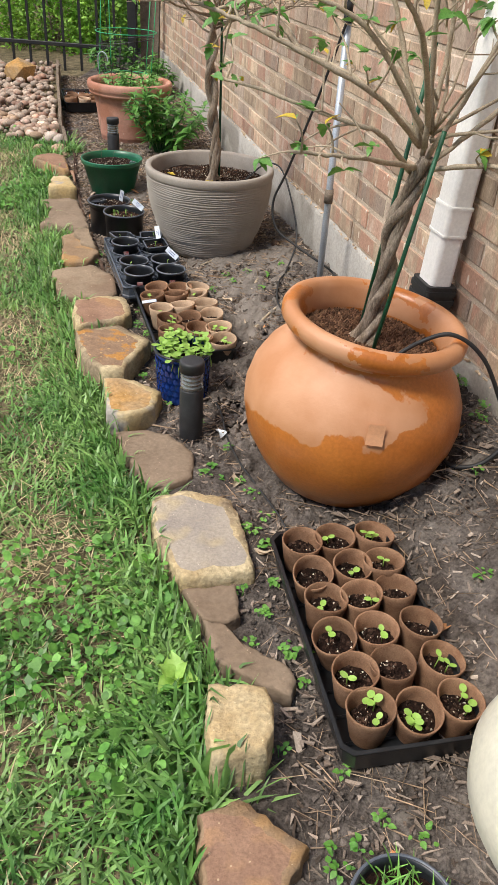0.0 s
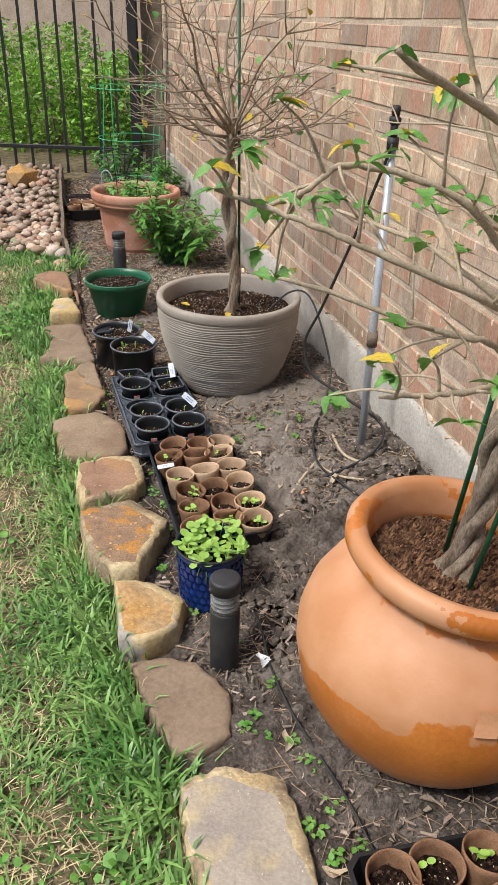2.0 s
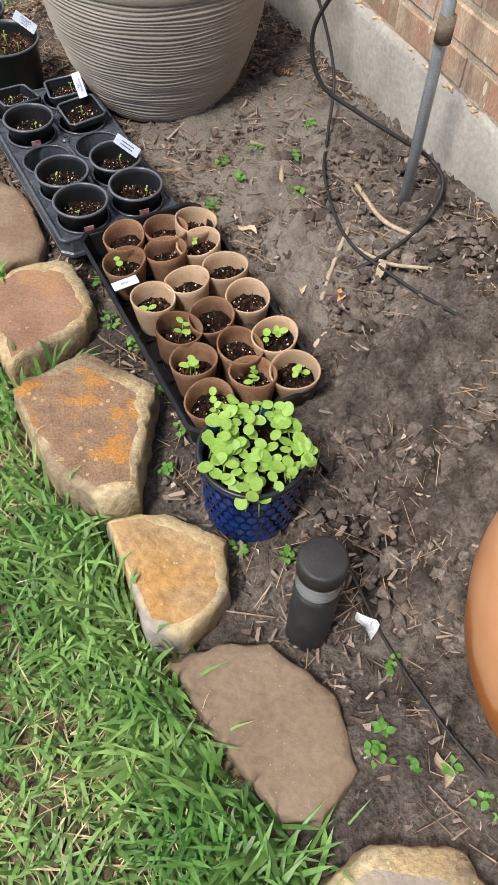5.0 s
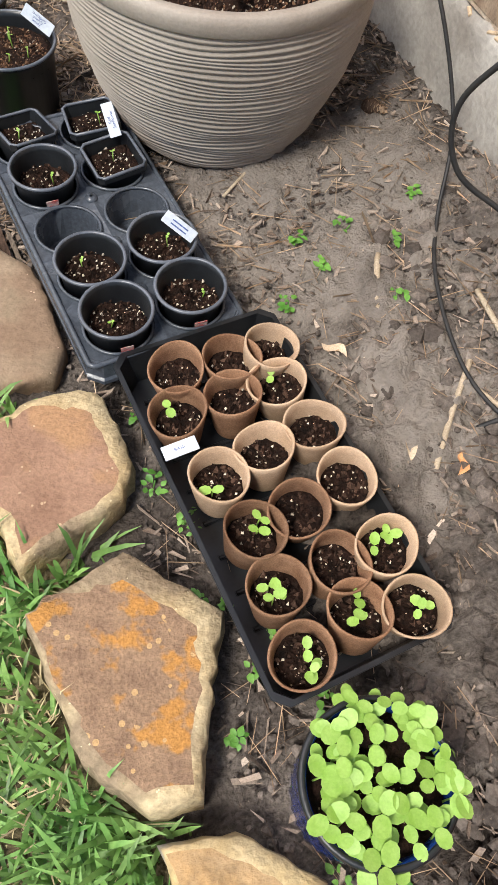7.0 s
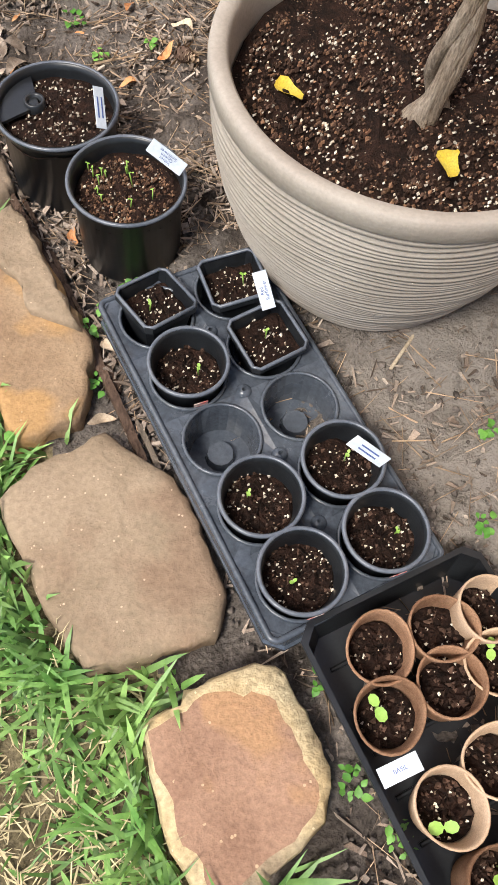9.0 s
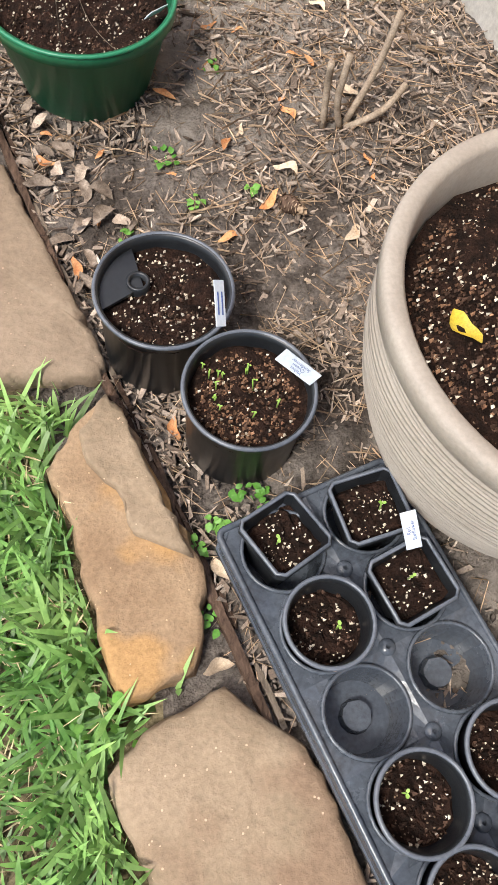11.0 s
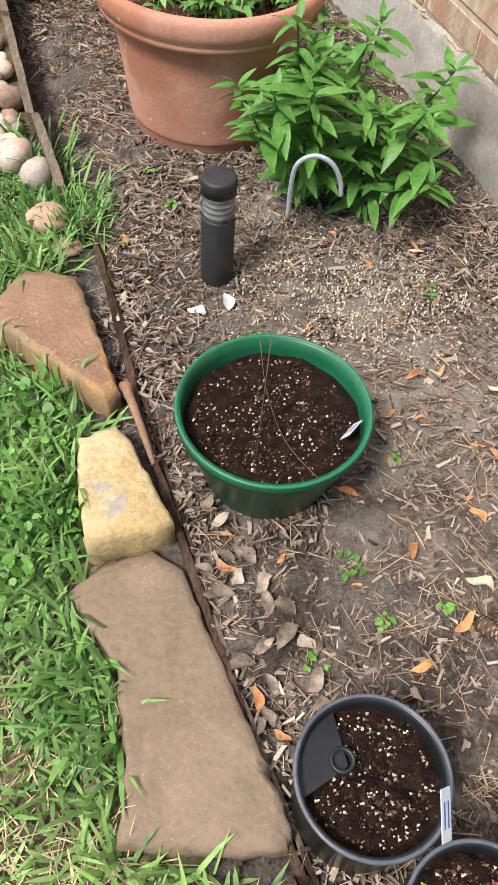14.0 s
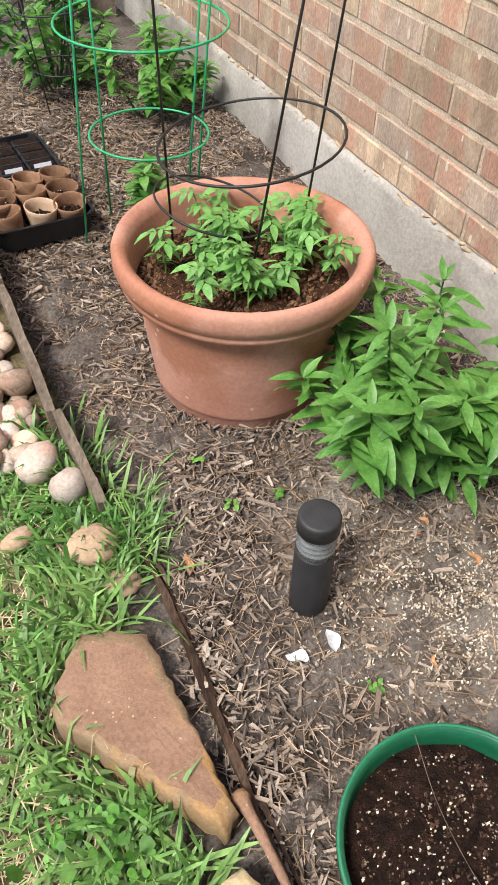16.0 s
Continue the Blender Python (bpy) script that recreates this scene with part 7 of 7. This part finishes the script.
def blades(x, y, length, width, lean, r, curl=0.5):
    n = len(x)
    a = r.uniform(0, 2 * math.pi, n)
    d = np.stack([np.cos(a), np.sin(a)], -1)
    s = np.stack([-np.sin(a), np.cos(a)], -1) * (width / 2)[:, None]
    z0 = ground_z(x, y) - 0.016
    rows = []
    for t, w in ((0.0, 0.8), (0.4, 1.0), (0.75, 0.75)):
        q = (length * (np.sin(lean) * t + curl * lean * t * t * 0.5))[:, None] * d
        z = z0 + length * np.cos(lean) * t * (1 - 0.28 * curl * t)
        for sign in (-1, 1):
            rows.append(np.concatenate([np.stack([x, y], -1) + q + sign * s * w, z[:, None]], 1))
    q = (length * (np.sin(lean) + curl * lean * 0.5))[:, None] * d
    rows.append(np.concatenate([np.stack([x, y], -1) + q, (z0 + length * np.cos(lean) * (1 - 0.45 * curl))[:, None]], 1))
    V = np.stack(rows, 1).reshape(-1, 3)
    over = stone_top(V[:, 0], V[:, 1])
    over7 = over.reshape(n, 7)
    free = (over7.max(1) < -5) | ((over7[:, :4].max(1) < -5) & (r.random(n) < 0.12))
    V[:, 2] = np.maximum(V[:, 2], over + np.repeat(r.uniform(0.004, 0.012, n), 7))
    V, n = V.reshape(n, 7, 3)[free].reshape(-1, 3), int(free.sum())
    t = np.array([(0, 1, 3), (0, 3, 2), (2, 3, 5), (2, 5, 4), (4, 5, 6)])
    return V, (t[None] + 7 * np.arange(n)[:, None, None]).reshape(-1, 3)


def make_lawn():
    x, y, r = lawn_points(190000, 1, 0.05)
    lush = patch(x, y)
    rim = np.exp(-((edge_x(y) - x) / 0.13) ** 2)
    keep = r.random(len(x)) < np.clip(0.46 + 0.48 * lush + 0.5 * rim, 0.08, 1)
    keep &= ~on_stone(x, y) & ~((np.abs(x + 1.245) < 0.045) & (np.abs(y - 4.205) < 0.15) & (r.random(len(x)) < 0.93))
    x, y, lush, rim = x[keep], y[keep], lush[keep], rim[keep]
    n = len(x)
    ln = r.uniform(0.025, 0.07, n) * (1 + 0.25 * lush) + rim * r.uniform(0, 0.075, n)
    V, T = blades(x, y, ln, r.uniform(0.003, 0.0078, n) + rim * 0.002, np.abs(r.normal(0.85, 0.42, n)), r)
    solo("lawn_grass", tri_mesh("lawn_grass", V, T, GRASS, True), "uneven green lawn grass with long blades over stones", "grass", kind="stuff")
    x, y, r = lawn_points(120000, 2, 0.0)
    keep = r.random(len(x)) < np.clip(0.45 - 0.55 * patch(x, y), 0.08, 1)
    x, y = x[keep], y[keep]
    n = len(x)
    V, T = blades(x, y, r.uniform(0.03, 0.07, n), r.uniform(0.0012, 0.003, n), np.abs(r.normal(1.2, 0.25, n)), r, 0.2)
    solo("dry_grass", tri_mesh("dry_grass", V, T, STRAW), "dry straw-coloured dead grass in the lawn", "grass", kind="stuff")
    x, y, r = lawn_points(60000, 3, 0.0)
    weedy = np.sin(4.0 * x - 3.3 * y + 1.0) + np.sin(7.0 * y + 2.0 * x + 4.0) + 3.2 * np.exp(-((y - 1.15) / 0.4) ** 2 - ((x - 0.12) / 0.2) ** 2) + 2.2 * np.exp(-((y - 4.12) / 0.14) ** 2 - ((x + 1.1) / 0.1) ** 2)
    keep = (weedy + r.normal(0, 0.35, len(x)) > 1.35) & ~on_stone(x, y) & (r.random(len(x)) < 0.6)
    x, y = x[keep], y[keep]
    n = len(x)
    a, L = r.uniform(0, 6.28, n), r.gamma(6, 0.0019, n) + 0.003
    f = np.stack([np.cos(a), np.sin(a), r.normal(0.1, 0.45, n)], -1) * L[:, None]
    s = np.stack([-np.sin(a), np.cos(a), r.normal(0, 0.45, n)], -1) * (L * 0.46)[:, None]
    c = np.stack([x, y, ground_z(x, y) + r.uniform(0.008, 0.042, n)], -1)
    V = np.stack([c, c + f * 0.35 + s, c + f * 0.8 + s * 0.75, c + f, c + f * 0.8 - s * 0.75, c + f * 0.35 - s], 1).reshape(-1, 3)
    t = np.array([(0, 1, 2), (0, 2, 3), (0, 3, 4), (0, 4, 5)])
    T = (t[None] + 6 * np.arange(n)[:, None, None]).reshape(-1, 3)
    solo("lawn_weeds", tri_mesh("lawn_weeds", V, T, CLOVER), "patches of small-leaved green weeds in the lawn", "weeds", kind="stuff")
    # tufts between the stones and beyond the timber
    r = np.random.default_rng(9)
    ty = np.concatenate([r.uniform(0.9, 4.8, 900), r.normal(5.0, 0.05, 350)])
    tx = np.concatenate([edge_x(ty[:900]) + r.uniform(-0.02, 0.09, 900), r.normal(-1.035, 0.025, 350)])
    gaps = np.abs(np.sin(ty * 9.5)) > 0.55
    gaps = (gaps | (ty > 4.85)) & ~on_stone(tx, ty, 0.004)
    tx, ty = tx[gaps], ty[gaps]
    V, T = blades(tx, ty, r.uniform(0.05, 0.11, len(tx)), r.uniform(0.003, 0.006, len(tx)), np.abs(r.normal(0.6, 0.35, len(tx))), r)
    solo("grass_tufts", tri_mesh("grass_tufts", V, T, GRASS, True), "tufts of long green grass between edging stones", "grass", kind="stuff")


make_lawn()
